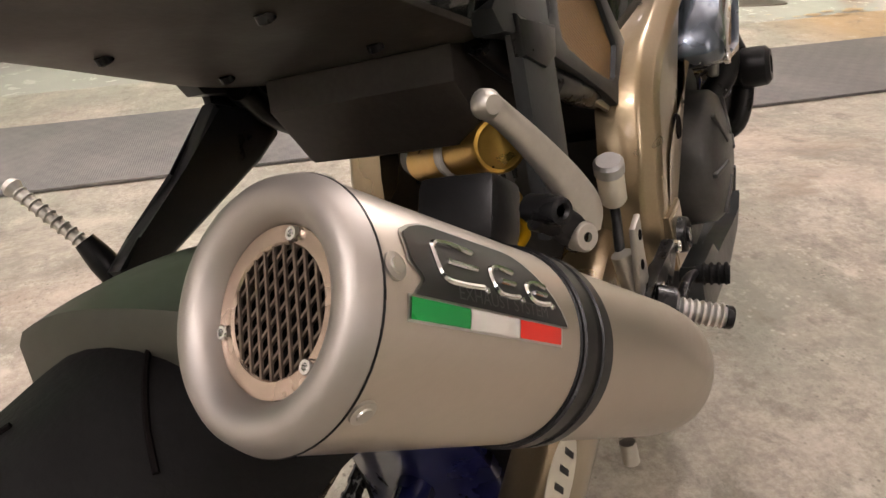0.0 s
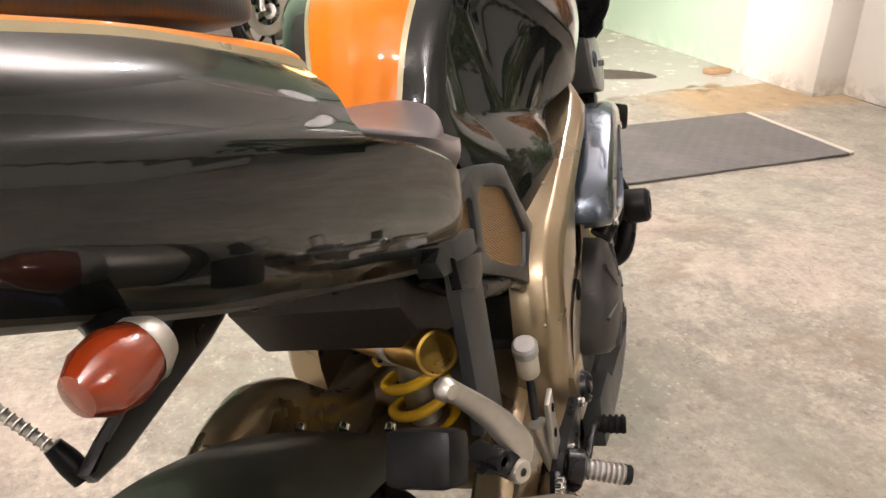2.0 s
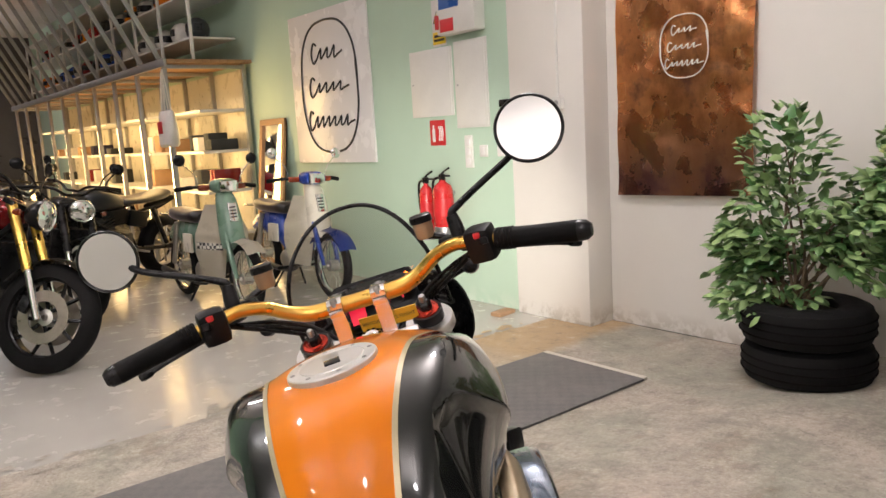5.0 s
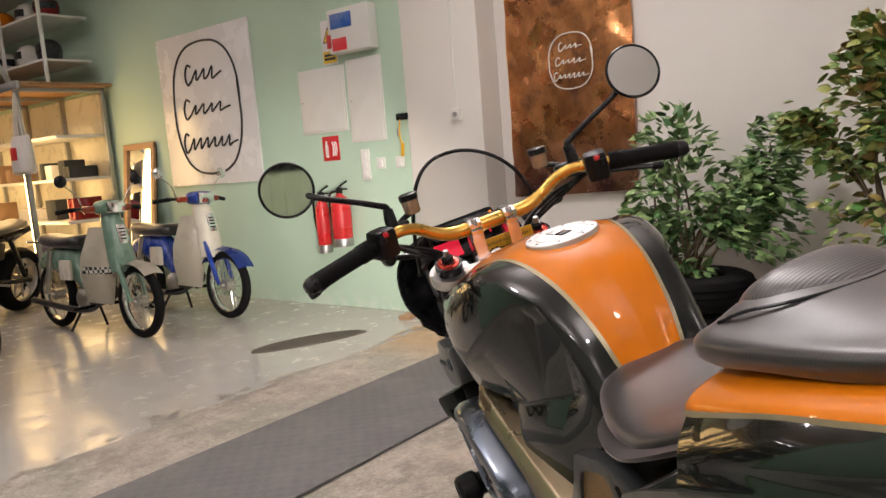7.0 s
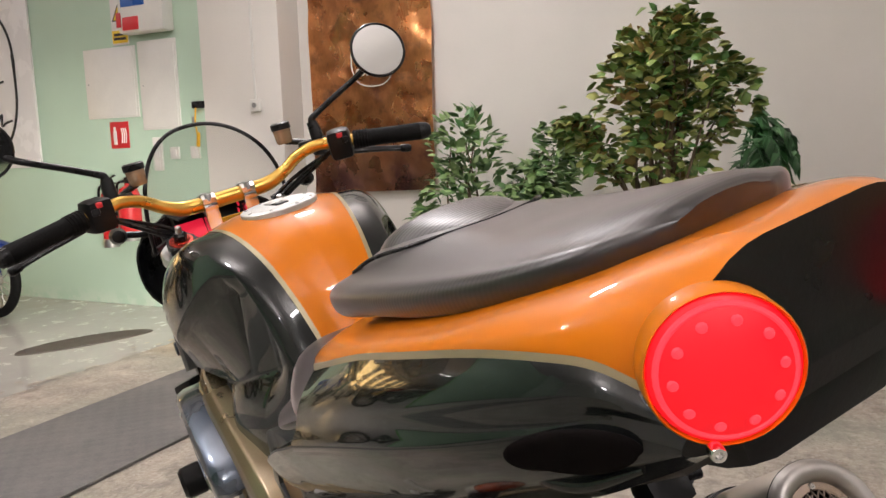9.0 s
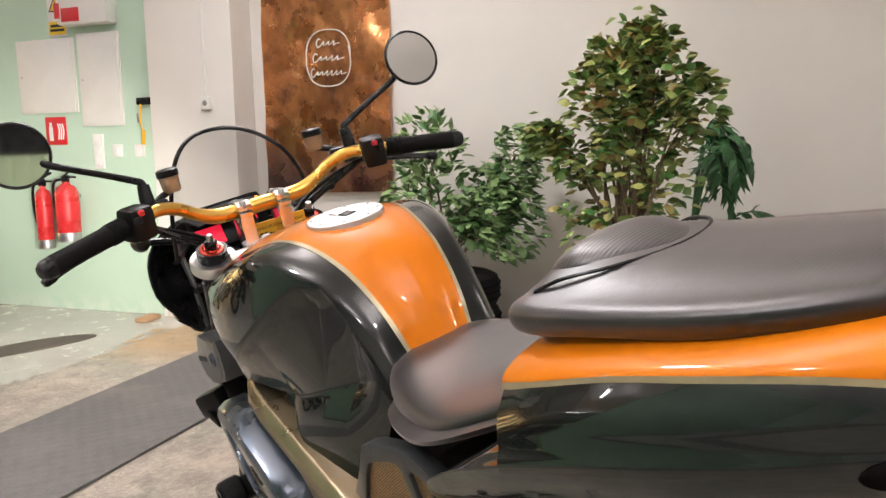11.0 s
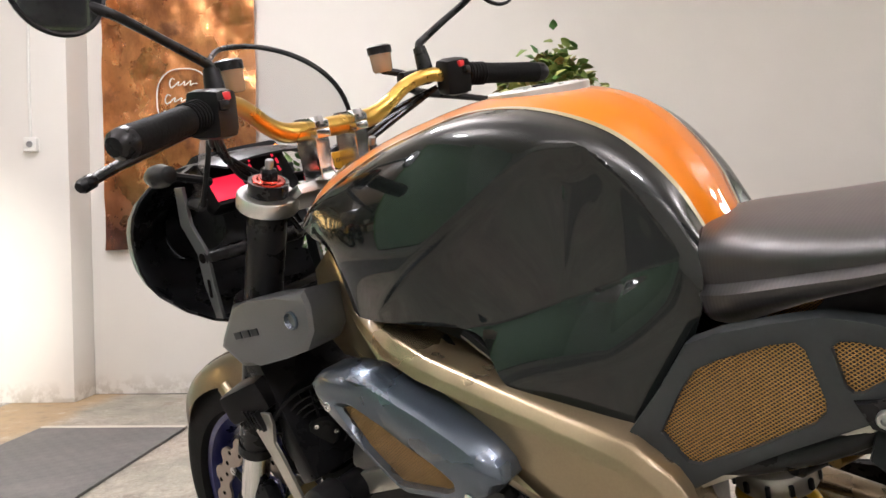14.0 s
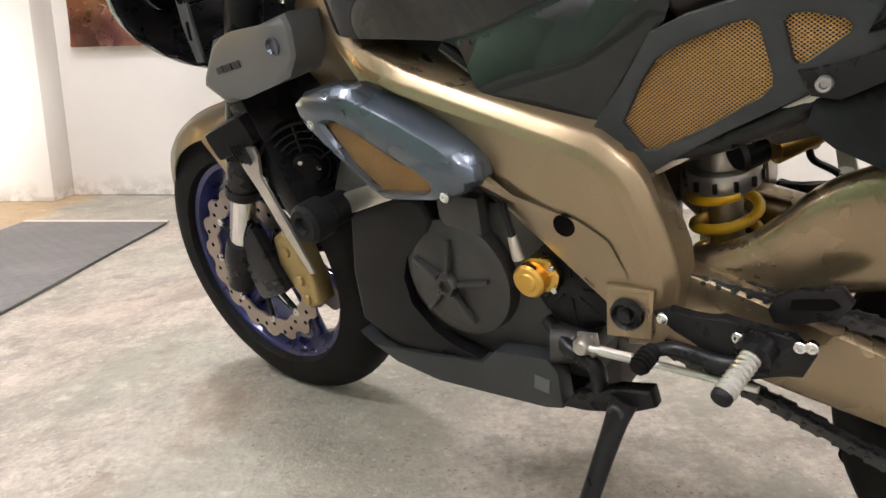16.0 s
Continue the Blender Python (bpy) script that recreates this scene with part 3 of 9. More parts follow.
def radial(outline, centre, n):
    """The outline's distance from the centre at n even angles, as points."""
    out = []
    m = len(outline)
    for k in range(n):
        a = 2 * math.pi * k / n
        d = np.array((math.cos(a), math.sin(a)))
        best = None
        for i in range(m):
            p, q = np.array(outline[i], float) - centre, np.array(outline[(i + 1) % m], float) - centre
            e = q - p
            den = d[0] * e[1] - d[1] * e[0]
            if abs(den) < 1e-12:
                continue
            s, u = (p[0] * e[1] - p[1] * e[0]) / den, (p[0] * d[1] - p[1] * d[0]) / den
            if s > 0 and -1e-9 <= u <= 1 + 1e-9 and (best is None or s > best):
                best = s
        out.append(tuple(np.array(centre) + d * (best or 0.001)))
    return out


def frame_plate(outer, inner, x_front, depth, lip, n=56, bm=None, warp=None):
    """A rounded frame round an opening; it faces -x when depth > 0."""
    c = np.mean(np.array(inner, float), axis=0)
    o, i = radial(outer, c, n), radial(inner, c, n)
    own = bmesh.new()
    rings = []
    for f, x in ((0.0, depth), (0.0, lip), (0.12, 0.25 * lip), (0.3, 0.0), (0.85, 0.0), (1.0, 0.3 * lip), (1.0, depth)):
        rings.append([own.verts.new((x_front + x, p[0] * (1 - f) + q[0] * f, p[1] * (1 - f) + q[1] * f)) for p, q in zip(o, i)])
    skin(own, rings, closed=True)
    if warp:
        for v in own.verts:
            v.co = Vector(warp(*v.co))
    return add(bm, own)


def grid_surface(rows, closed_v=False, bm=None):
    own = bmesh.new()
    vs = [[own.verts.new(p) for p in row] for row in rows]
    for a, b in zip(vs, vs[1:]):
        n = len(a)
        for k in range(n if closed_v else n - 1):
            own.faces.new((a[k], a[(k + 1) % n], b[(k + 1) % n], b[k]))
    return add(bm, own)


def bolt(at, way, r=0.006, h=0.004, bm=None):
    """A socket-head bolt whose head points along way."""
    m = aim(at, Vector(at) + Vector(way))
    return lathe([(0, -0.003), (r, -0.003), (r, h * 0.7), (r * 0.85, h), (r * 0.5, h), (r * 0.45, h * 0.3), (0, h * 0.3)], 14, m, bm)


def ring_bar(centre, normal, radius, r, seg=40, sides=8, bm=None):
    return lathe([(radius + r * math.cos(2 * math.pi * k / sides), r * math.sin(2 * math.pi * k / sides)) for k in range(sides)], seg, aim(centre, Vector(centre) + Vector(normal)), bm, closed=True)


def mirrored(bm):
    """The same shape on the other side of x = 0."""
    own = bm.copy()
    bmesh.ops.scale(own, vec=(-1, 1, 1), verts=own.verts)
    return own

# ---------------------------------------------------------------- the setting


def floor_height(x, y):
    """The garage slab climbs a hand's width from the threshold to where the motorcycle stands."""
    t = min(1, max(0, (-1.62 - y) / 0.8))
    return 0.09 * t * t * (3 - 2 * t)


def build_ground():
    xs = np.concatenate([np.linspace(-9, -5.2, 12), np.linspace(-5, 0.19, 70)])
    ys = np.concatenate([np.linspace(-9, -4.6, 12), np.linspace(-4.4, -0.3, 70)])
    rows = []
    for y in ys:
        row = []
        for x in xs:
            z = floor_height(x, y) + 0.004 * noise.noise((x * 1.7, y * 1.7, 0)) + 0.002 * noise.noise((x * 6, y * 6, 3))
            yy = y
            if y > -0.301:
                yy = y + 0.03 * noise.noise((x * 3, 1.0, 7)) + 0.012 * noise.noise((x * 13, 1.0, 5))
                z = 0.0
            row.append((x, yy, z))
        rows.append(row)
    tagged(finish("ground", grid_surface(rows), "concrete"), "stained worn concrete garage floor with an ochre patch", "floor", kind="structure")
    rows = []
    for y in np.concatenate([[-0.3], np.linspace(-0.2, 15, 20)]):
        rows.append([(x, y + (0.03 * noise.noise((x * 3, 1.0, 7)) + 0.012 * noise.noise((x * 13, 1.0, 5)) if y < -0.25 else 0), 0.0) for x in xs])
    tagged(finish("floor", grid_surface(rows), "shop_floor"), "glossy light grey painted concrete shop floor", "floor", kind="structure")
    # chipped edge where the paint ends
    bm = bmesh.new()
    for k in range(60):
        x = random.uniform(-4.4, -0.1)
        y = -0.27 + random.gauss(0, 0.05)
        r = random.uniform(0.01, 0.045)
        own = bmesh.new()
        bmesh.ops.create_circle(own, cap_ends=True, segments=9, radius=r)
        for v in own.verts:
            v.co = Vector((v.co.x * random.uniform(0.6, 1.6), v.co.y * random.uniform(0.4, 1.0), 0.0045 + 0.0005 * k / 60))
        bmesh.ops.translate(own, vec=(x, y, 0), verts=own.verts)
        add(bm, own)
    tagged(finish("trim_paint_chips", bm, "concrete", smooth=False), "bare concrete chips along the edge of the floor paint", "floor edge", kind="structure")


build_ground()


def wall(name, sx, sy, sz, at, material, label):
    return tagged(finish(name, box(sx, sy, sz, at, 0.006), material), label, "wall", kind="structure")


wall("wall_mint", 0.2, 15.0, 3.8, (0.1, 7.5, 1.9), "mint", "mint green painted shop wall")
wall("wall_pillar", 0.245, 0.66, 3.8, (0.0875, -0.332, 1.9), "white_plaster", "rough white plastered pillar with scuffed foot")
wall("wall_garage", 0.2, 8.4, 3.8, (0.29, -4.862, 1.9), "white_plaster", "white plastered garage wall with marks")
wall("wall_side", 0.2, 9.6, 3.8, (-9.1, -4.3, 1.9), "white_plaster", "plain white garage wall")
wall("wall_shop_end", 9.4, 0.2, 3.8, (-4.4, 15.1, 1.9), "dark_wall", "charcoal end wall of the shop")
wall("wall_shop_side", 0.2, 14.4, 3.8, (-7.3, 7.8, 1.9), "dark_wall", "charcoal side wall of the shop")
wall("wall_front", 2.6, 0.16, 3.8, (-7.8, 0.50, 1.9), "mint", "mint green wall beside the shop door")
tagged(finish("ceiling", box(9.6, 24.4, 0.1, (-4.4, 3.0, 3.85)), "ceiling"), "pale plastered ceiling", "ceiling", kind="structure")


def garage_shutter():
    """Pale green ribbed shutter that closes the garage behind."""
    t = tagged(finish("wall_shutter", box(9.4, 0.1, 3.8, (-4.4, -9.06, 1.9)), "shutter_green"), "pale green ribbed steel shutter with dark glazing above", "shutter", kind="structure")
    rib = None
    for k in range(46):
        b = box(0.05, 0.03, 1.36, (-8.9 + 0.2 * k, -8.99, 0.68), 0.01, seg=1)
        if rib is None:
            rib = part("panel_rib", b, "shutter_green", t)
            mesh = rib.data
        else:
            b.free()
            ob = new("panel_rib", mesh)
            ob.parent, ob.location = t, (0.2 * k, 0, 0)
    for k in range(15):
        for r in range(4):
            part("glazing", box(0.582, 0.02, 0.532, (-8.7 + 0.6 * k, -8.99, 1.66 + 0.55 * r), 0.004), "satin_black", t)


garage_shutter()


def sliding_door():
    t = thing("door_1", pose(-3.80, 0.41, 0), "mint green sliding steel door leaf with a vivid green edge", "door", kind="structure")
    part("door_leaf", box(2.65, 0.05, 3.3, (-1.345, 0, 1.69), 0.004), "green_steel", t)
    part("edge_strip", box(0.035, 0.07, 3.3, (-0.0, 0.002, 1.69), 0.004), "green_edge", t, "vivid green painted edge strip")
    part("bottom_rail", box(1.92, 0.062, 0.045, (-0.96, 0.0, 0.026), 0.004), "satin_black", t, "rusty dark bottom rail")
    for z in (0.9, 1.45, 2.1):
        part("rivet", bolt((-0.1, -0.026, z), (0, -1, 0), 0.006, 0.003), "satin_black", t)


sliding_door()


def rubber_mat():
    bm = box(8.0, 0.705, 0.012, (-4.66, -1.19, 0.009), 0.003)
    t = solid("floor_mat", bm, "mat_rubber", "long dark grey rubber floor mat along the threshold", "mat")
    part("edge_strip", box(0.03, 0.70, 0.016, (-0.645, -1.19, 0.010), 0.004), "whitewall", t, "pale worn edge strip")


rubber_mat()


def drain_cover():
    """The flat dark oval patch let into the shop floor."""
    own = bmesh.new()
    pts = []
    for k in range(48):
        a = 2 * math.pi * k / 48
        pts.append((0.40 * math.cos(a), 0.17 * math.sin(a) * (1.0 if math.sin(a) > 0 else 0.55)))
    vs = [own.verts.new((x, y, 0.006)) for x, y in pts]
    lo = [own.verts.new((x * 1.01, y * 1.01, 0.0)) for x, y in pts]
    own.faces.new(vs)
    for k in range(48):
        own.faces.new((lo[k], lo[(k + 1) % 48], vs[(k + 1) % 48], vs[k]))
    solid("floor_patch", own, "patch_brown", "flat grey-brown oval patch on the shop floor", "floor patch", m=pose(-0.97, 0.22, 0, 0, 0, -24))


drain_cover()


def stroke(pts, r, x, flat=0.35, bm=None):
    """A brush stroke on a wall that faces -x; points run in wall coordinates (along, up)."""
    return tube([(x, -a, b) for a, b in pts], r, 6, 5, bm)


def scribble(rows, width, height, r, x, bm):
    """Loose slanting brush waves in three rows, in place of the sign's lettering."""
    for row, (n, w) in enumerate(rows):
        z = height * (0.27 - 0.27 * row)
        a0, step = -w / 2 * width, w * width / n
        tall = height * 0.085
        stroke([(a0 + step * 0.55, z + tall * 0.8), (a0 + step * 0.1, z + tall), (a0 - step * 0.25, z + tall * 0.1), (a0 - step * 0.05, z - tall * 0.8), (a0 + step * 0.5, z - tall * 0.5)], r * 1.15, x, bm=bm)
        pts = [(a0 + step * 0.5, z - tall * 0.5)]
        for k in range(1, n):
            a = a0 + step * k
            h = height * random.uniform(0.032, 0.052)
            pts += [(a + step * 0.22, z + h * 0.8), (a + step * 0.12, z - h * 0.9), (a + step * 0.60, z - h * random.uniform(0.2, 0.7))]
        pts.append((a0 + step * (n + 0.3), z - tall * 0.1))
        stroke(pts, r, x, bm=bm)


def oval(w, h, r, x, bm, wob=0.02):
    pts = []
    for k in range(22):
        a = 2 * math.pi * k / 22
        c, s = math.cos(a), math.sin(a)
        e = 2.6
        rr = (abs(c) ** e + abs(s) ** e) ** (-1 / e)
        pts.append((x, -w * rr * c * (1 + wob * random.uniform(-1, 1)), h * rr * s))
    tube(pts + [pts[0], (x, pts[1][1] + 0.01, pts[1][2] + 0.02)], r, 6, 4, bm)


def poster():
    t = thing("wall_board", pose(-0.014, 2.405, 1.77), "large white board with a black brush-drawn oval sign", "sign board")
    part("board", box(0.02, 1.39, 1.40, (0, 0, 0), 0.003), "board_white", t)
    bm = bmesh.new()
    oval(0.50, 0.60, 0.011, -0.0115, bm, 0.015)
    part("oval_outline", bm, "ink", t, "black brush-drawn oval")
    bm = bmesh.new()
    scribble([(4, 0.42), (5, 0.55), (7, 0.66)], 1.15, 1.15, 0.0095, -0.0115, bm)
    part("brush_marks", bm, "ink", t, "black brush marks in three rows")


poster()


def copper_panel():
    """A hammered, buckled sheet that hangs on the wall with one corner curled."""
    rows = []
    for i in range(41):
        v = i / 40
        z = 0.845 + v * (2.42 - 0.845)
        row = []
        for j in range(33):
            u = j / 32
            y = -0.77 - u * 0.90
            zz = z + (0.02 * u) * (1 - v) - 0.06 * u * v
            x = 0.150 + 0.016 * noise.noise((y * 2.6, z * 2.2, 0)) + 0.006 * noise.noise((y * 9, z * 8, 4))
            if v > 0.85 and u < 0.3:
                k = (v - 0.85) / 0.15 * (0.3 - u) / 0.3
                x -= 0.07 * k
                zz -= 0.16 * k
            if v < 0.06:
                x -= 0.012 * (0.06 - v) / 0.06
            y += 0.008 * noise.noise((v * 7, 2.0 if u < 0.5 else 9.0, 0)) * (abs(u - 0.5) * 2) ** 4
            row.append((x, y, zz))
        rows.append(row)
    bm = grid_surface(rows)
    bmesh.ops.solidify(bm, geom=bm.faces[:], thickness=0.004)
    t = solid("copper_panel", bm, "copper", "buckled aged copper sheet hung on the white wall", "wall panel")
    bm = bmesh.new()
    oval(0.155, 0.175, 0.0042, 0, bm, 0.02)
    part("oval_outline", bm, "chalk", t, "white painted oval", m=pose(0.137, -1.255, 1.705))
    bm = bmesh.new()
    scribble([(4, 0.42), (5, 0.58), (7, 0.68)], 0.34, 0.34, 0.0036, 0, bm)
    part("brush_marks", bm, "chalk", t, "white brush marks in three rows", m=pose(0.137, -1.255, 1.705))


copper_panel()


def extinguisher(y, z, r, h, label):
    t = thing("fire_extinguisher", pose(-r - 0.03, y, z), label, "extinguisher", "extinguishers on the mint wall")
    part("cylinder", lathe([(0, 0), (r * 0.9, 0), (r, 0.015), (r, h * 0.8), (r * 0.8, h * 0.9), (r * 0.35, h * 0.96), (r * 0.3, h)], 28), "red_enamel", t)
    part("base_band", lathe([(r * 1.01, 0.0), (r * 1.03, 0.01), (r * 1.03, 0.06), (r * 1.0, 0.065)], 28), "steel", t, "grey worn base band")
    part("label_sheet", lathe([(r + 0.001, h * 0.35), (r + 0.0015, h * 0.36), (r + 0.0015, h * 0.66), (r + 0.001, h * 0.67)], 28), "sign_red", t)
    part("valve", box(0.03, 0.05, 0.05, (0, 0, h + 0.02), 0.008), "satin_black", t)
    lever = part("lever", tube([(0, 0.01, h + 0.04), (0, -0.03, h + 0.065), (0, -0.09, h + 0.09)], 0.008, 8), "satin_black", t)
    part("carry_handle", tube([(0, 0.01, h + 0.02), (0, -0.04, h + 0.03), (0, -0.09, h + 0.03)], 0.007, 8), "satin_black", t)
    part("hose", tube([(0, 0.02, h + 0.02), (0, r + 0.03, h * 0.98), (0, r + 0.04, h * 0.7), (0, r + 0.02, h * 0.4)], 0.010, 8), "satin_black", t)
    part("wall_bracket", box(0.03, 0.05, 0.03, (r + 0.012, 0, h * 0.75), 0.004), "steel", t)
    return lever


extinguisher(0.70, 0.52, 0.078, 0.42, "large red fire extinguisher with worn grey base")
extinguisher(0.94, 0.46, 0.055, 0.45, "slim red fire extinguisher with black horn")


def wall_fittings():
    t = thing("extinguisher_sign", pose(-0.004, 0.85, 1.294), "red fire extinguisher sign with white pictogram", "sign")
    part("plate", box(0.006, 0.185, 0.195, (0, 0, 0), 0.001), "sign_red", t)
    bm = box(0.003, 0.035, 0.10, (-0.004, 0.045, -0.02), 0.004)
    box(0.003, 0.02, 0.03, (-0.004, 0.045, 0.045), 0.003, bm=bm)
    part("bottle_mark", bm, "board_white", t)
    bm = bmesh.new()
    for k in range(3):
        stroke([(0.02 + 0.02 * k, -0.06), (0.03 + 0.02 * k, 0.0), (0.02 + 0.02 * k, 0.05)], 0.006, -0.003, bm=bm)
    part("flame_mark", bm, "board_white", t)
    for y0, y1, z0, z1, lab in ((1.15, 0.63, 1.42, 1.93, "wide white service hatch on the mint wall"), (0.60, 0.24, 1.32, 1.95, "tall white service hatch on the mint wall")):
        t = thing("wall_hatch", pose(-0.006, (y0 + y1) / 2, (z0 + z1) / 2), lab, "hatch", "service hatches")
        part("hatch_frame", box(0.012, y0 - y1, z1 - z0, (0, 0, 0), 0.003), "plastic_white", t)
        part("hatch_door", box(0.008, y0 - y1 - 0.035, z1 - z0 - 0.035, (-0.009, 0, 0), 0.002), "plastic_white", t)
        part("lock", bolt((-0.013, (y0 - y1) / 2 - 0.04, 0), (-1, 0, 0), 0.007, 0.003), "steel", t)
    t = thing("meter_box", pose(-0.055, 0.45, 2.16), "white electric meter box with blue label and red stickers", "meter box")
    part("case", box(0.11, 0.42, 0.33, (0, 0, 0), 0.02), "plastic_white", t)
    part("window", box(0.006, 0.22, 0.11, (-0.057, 0.06, 0.07), 0.004), "sign_blue", t, "blue tinted window")
    part("sticker", box(0.004, 0.15, 0.09, (-0.057, 0.09, -0.10), 0.001), "sign_red", t, "red sticker")
    part("sticker", box(0.004, 0.045, 0.10, (-0.0572, 0.20, -0.07), 0.001), "sign_red", t, "red sticker")
    t = thing("warning_sign", pose(-0.004, 0.76, 2.11), "yellow high-voltage warning sign", "sign")
    part("plate", box(0.005, 0.16, 0.34, (0, 0, 0), 0.001), "board_white", t)
    part("triangle", plate([(-0.065, -0.0), (0.065, -0.0), (0, 0.12)], -0.006, -0.002, 0), "ink", t)
    part("triangle", plate([(-0.048, 0.008), (0.048, 0.008), (0, 0.10)], -0.0085, -0.002, 0), "sign_yellow", t)
    part("bolt_mark", plate([(-0.01, 0.02), (0.012, 0.055), (0.0, 0.055), (0.012, 0.08), (-0.012, 0.05), (0.0, 0.05)], -0.0105, -0.002, 0), "ink", t)
    part("text_panel", box(0.004, 0.15, 0.09, (-0.003, 0, -0.11), 0.001), "sign_yellow", t)
    part("text_bar", box(0.002, 0.11, 0.018, (-0.0062, 0, -0.095), 0), "ink", t)
    part("text_bar", box(0.002, 0.12, 0.018, (-0.0062, 0, -0.125), 0), "ink", t)
    t = thing("switch_panel", pose(-0.012, 0.475, 1.145), "tall white panel with three light switches", "switch")
    part("plate", box(0.018, 0.085, 0.24, (0, 0, 0), 0.005), "plastic_white", t)
    for k in range(3):
        part("rocker", box(0.008, 0.045, 0.045, (-0.011, 0, 0.07 - 0.07 * k), 0.004), "board_white", t)
    for y in (0.315, 0.125):
        t = thing("light_switch", pose(-0.011, y, 1.148), "small square white light switch", "switch", "light switches")
        part("plate", box(0.016, 0.082, 0.085, (0, 0, 0), 0.005), "plastic_white", t)
        part("rocker", box(0.008, 0.04, 0.05, (-0.010, 0, 0), 0.004), "board_white", t)
    t = thing("key_hook", pose(-0.02, 0.05, 1.475), "black key holder with hanging yellow tag and keys", "key holder")
    part("holder", box(0.035, 0.12, 0.05, (0, 0, 0), 0.008), "satin_black", t)
    part("strap", tube([(-0.02, 0.02, -0.02), (-0.022, 0.03, -0.12), (-0.02, 0.02, -0.2)], 0.006, 6), "tag_yellow", t, "yellow strap")
    part("tag", box(0.008, 0.03, 0.10, (-0.02, 0.015, -0.24), 0.004, (6, 0, 0)), "tag_yellow", t, "yellow tag")
    part("key", box(0.004, 0.02, 0.06, (-0.022, 0.045, -0.11), 0.002), "steel", t)
    t = thing("socket_box", pose(-0.053, -0.461, 1.443), "white surface socket with a cable running up the pillar", "socket")
    part("body", box(0.035, 0.075, 0.08, (0, 0, 0), 0.008), "plastic_white", t)
    part("insert", lathe([(0, 0.004), (0.016, 0.004), (0.018, 0.0), (0.018, -0.01)], 20, aim((-0.018, 0, 0), (-1, 0, 0))), "steel", t)
    part("cable", tube([(0.01, 0.008, 0.03), (0.012, 0.012, 0.4), (0.012, 0.005, 1.0), (0.012, 0.012, 2.3)], 0.009, 8), "plastic_white", t)
    t = thing("brick_wedge", pose(-0.16, 0.03, 0.012, 0, 0, 8), "reddish-brown brick offcut on the floor at the wall", "brick")
    part("body", box(0.17, 0.09, 0.028, (0, 0, 0.004), 0.006), "box_card", t)


wall_fittings()


def stairs():
    t = thing("stairs_1", pose(0, 0, 0), "worn concrete steps with a white plastered side", "stairs", kind="structure")
    y, z, run, rise, wide = -3.75, 0.220, 0.285, 0.187, 0.73
    for k in range(0, 9):
        h = z + rise * k
        bm = box(wide, run + 0.012, h - 0.05, (-wide / 2, y - run * (k + 0.5) + 0.006, 0.05 + (h - 0.05) / 2), 0.014)
        bmesh.ops.subdivide_edges(bm, edges=bm.edges[:], cuts=4, use_grid_fill=True)
        for v in bm.verts:
            v.co += Vector((0, 0.014, 0.009)) * noise.noise(v.co * 8 + Vector((k, 0, 0)))
        part("step", bm, "stair", t)
    # the plaster stops raggedly along the edge of the treads
    side = [(y - 0.01, 0.05)]
    for k in range(0, 9):
        h, a = z + rise * k, y - run * k
        side.append((a - 0.008, h - 0.035))
        for j in range(9):
            f = j / 8
            side.append((a - 0.018 - (run - 0.012) * f, h - 0.006 - 0.010 * abs(noise.noise(Vector((k * 3.1, j * 1.7, 0.4))))))
        for j in range(1, 4):
            side.append((a - run - 0.004 - 0.010 * noise.noise(Vector((k * 2.3, j * 2.9, 1.7))), h + (rise - 0.035) * j / 4))
    side.append((y - run * 9 - 0.01, 0.05))
    part("side_wall", plate(side, -wide - 0.014, -wide + 0.02, 0.004), "white_plaster", t, "white plastered side of the steps")


stairs()


def batten(x, y, a, names):
    t = thing("ceiling_light", pose(x, y, 3.36, 0, 0, a), "fluorescent tube fitting under the ceiling", "lamp", names)
    part("housing", box(1.3, 0.10, 0.05, (0, 0, 0.02), 0.008), "plastic_white", t)
    part("tube", tube([(-0.6, 0, -0.025), (0, 0, -0.025), (0.6, 0, -0.025)], 0.016, 10), "tube_light", t, "lit white tube")
    for s in (-1, 1):
        part("cap", box(0.03, 0.045, 0.05, (0.62 * s, 0, -0.02), 0.006), "plastic_white", t)
        part("hanger", tube([(0.4 * s, 0, 0.04), (0.4 * s, 0, 0.45)], 0.004, 6, 1), "steel", t)


def globe(x, y):
    t = thing("ceiling_lamp", pose(x, y, 3.07), "round white lamp hung under the garage ceiling", "lamp", "garage ceiling lamps")
    part("shade", lathe([(0.0, 0.050), (0.030, 0.048), (0.036, 0.030), (0.060, 0.012), (0.125, 0.006), (0.128, 0.0), (0.0, 0.0)], 32), "plastic_white", t)
    part("bulb", lathe([(0.0, -0.004), (0.09, -0.004), (0.10, -0.0015), (0.10, 0.0)], 28), "tube_light", t, "lit white disc")
    part("rod", tube([(0, 0, 0.04), (0, 0, 0.735)], 0.006, 8, 1), "plastic_white", t)


for x, y, a, w in GARAGE_LAMPS:
    globe(x, y)
for x, y, a, w in SHOP_TUBES:
    batten(x, y, a, "shop tube lights")

# ---------------------------------------------------------------- the motorcycle in the middle
# Its own frame: x to its right, y ahead, z up along its leaning midplane, from the ground under the filler cap.
BIKE = pose(-3.0714, -3.1704, 0.09, 0, 0, -37.5) @ pose(0, 0, 0, 0, -14, 0)
bike = thing("motorcycle", BIKE, "orange and dark green naked sports motorcycle leaning on its side stand", "motorcycle")


def both(name, make, material, parent, label=""):
    """A part and its mirror image on the other side."""
    a = part(name, make(), material, parent, label)
    b = part(name, mirrored(make()), material, parent, label)
    return a, b


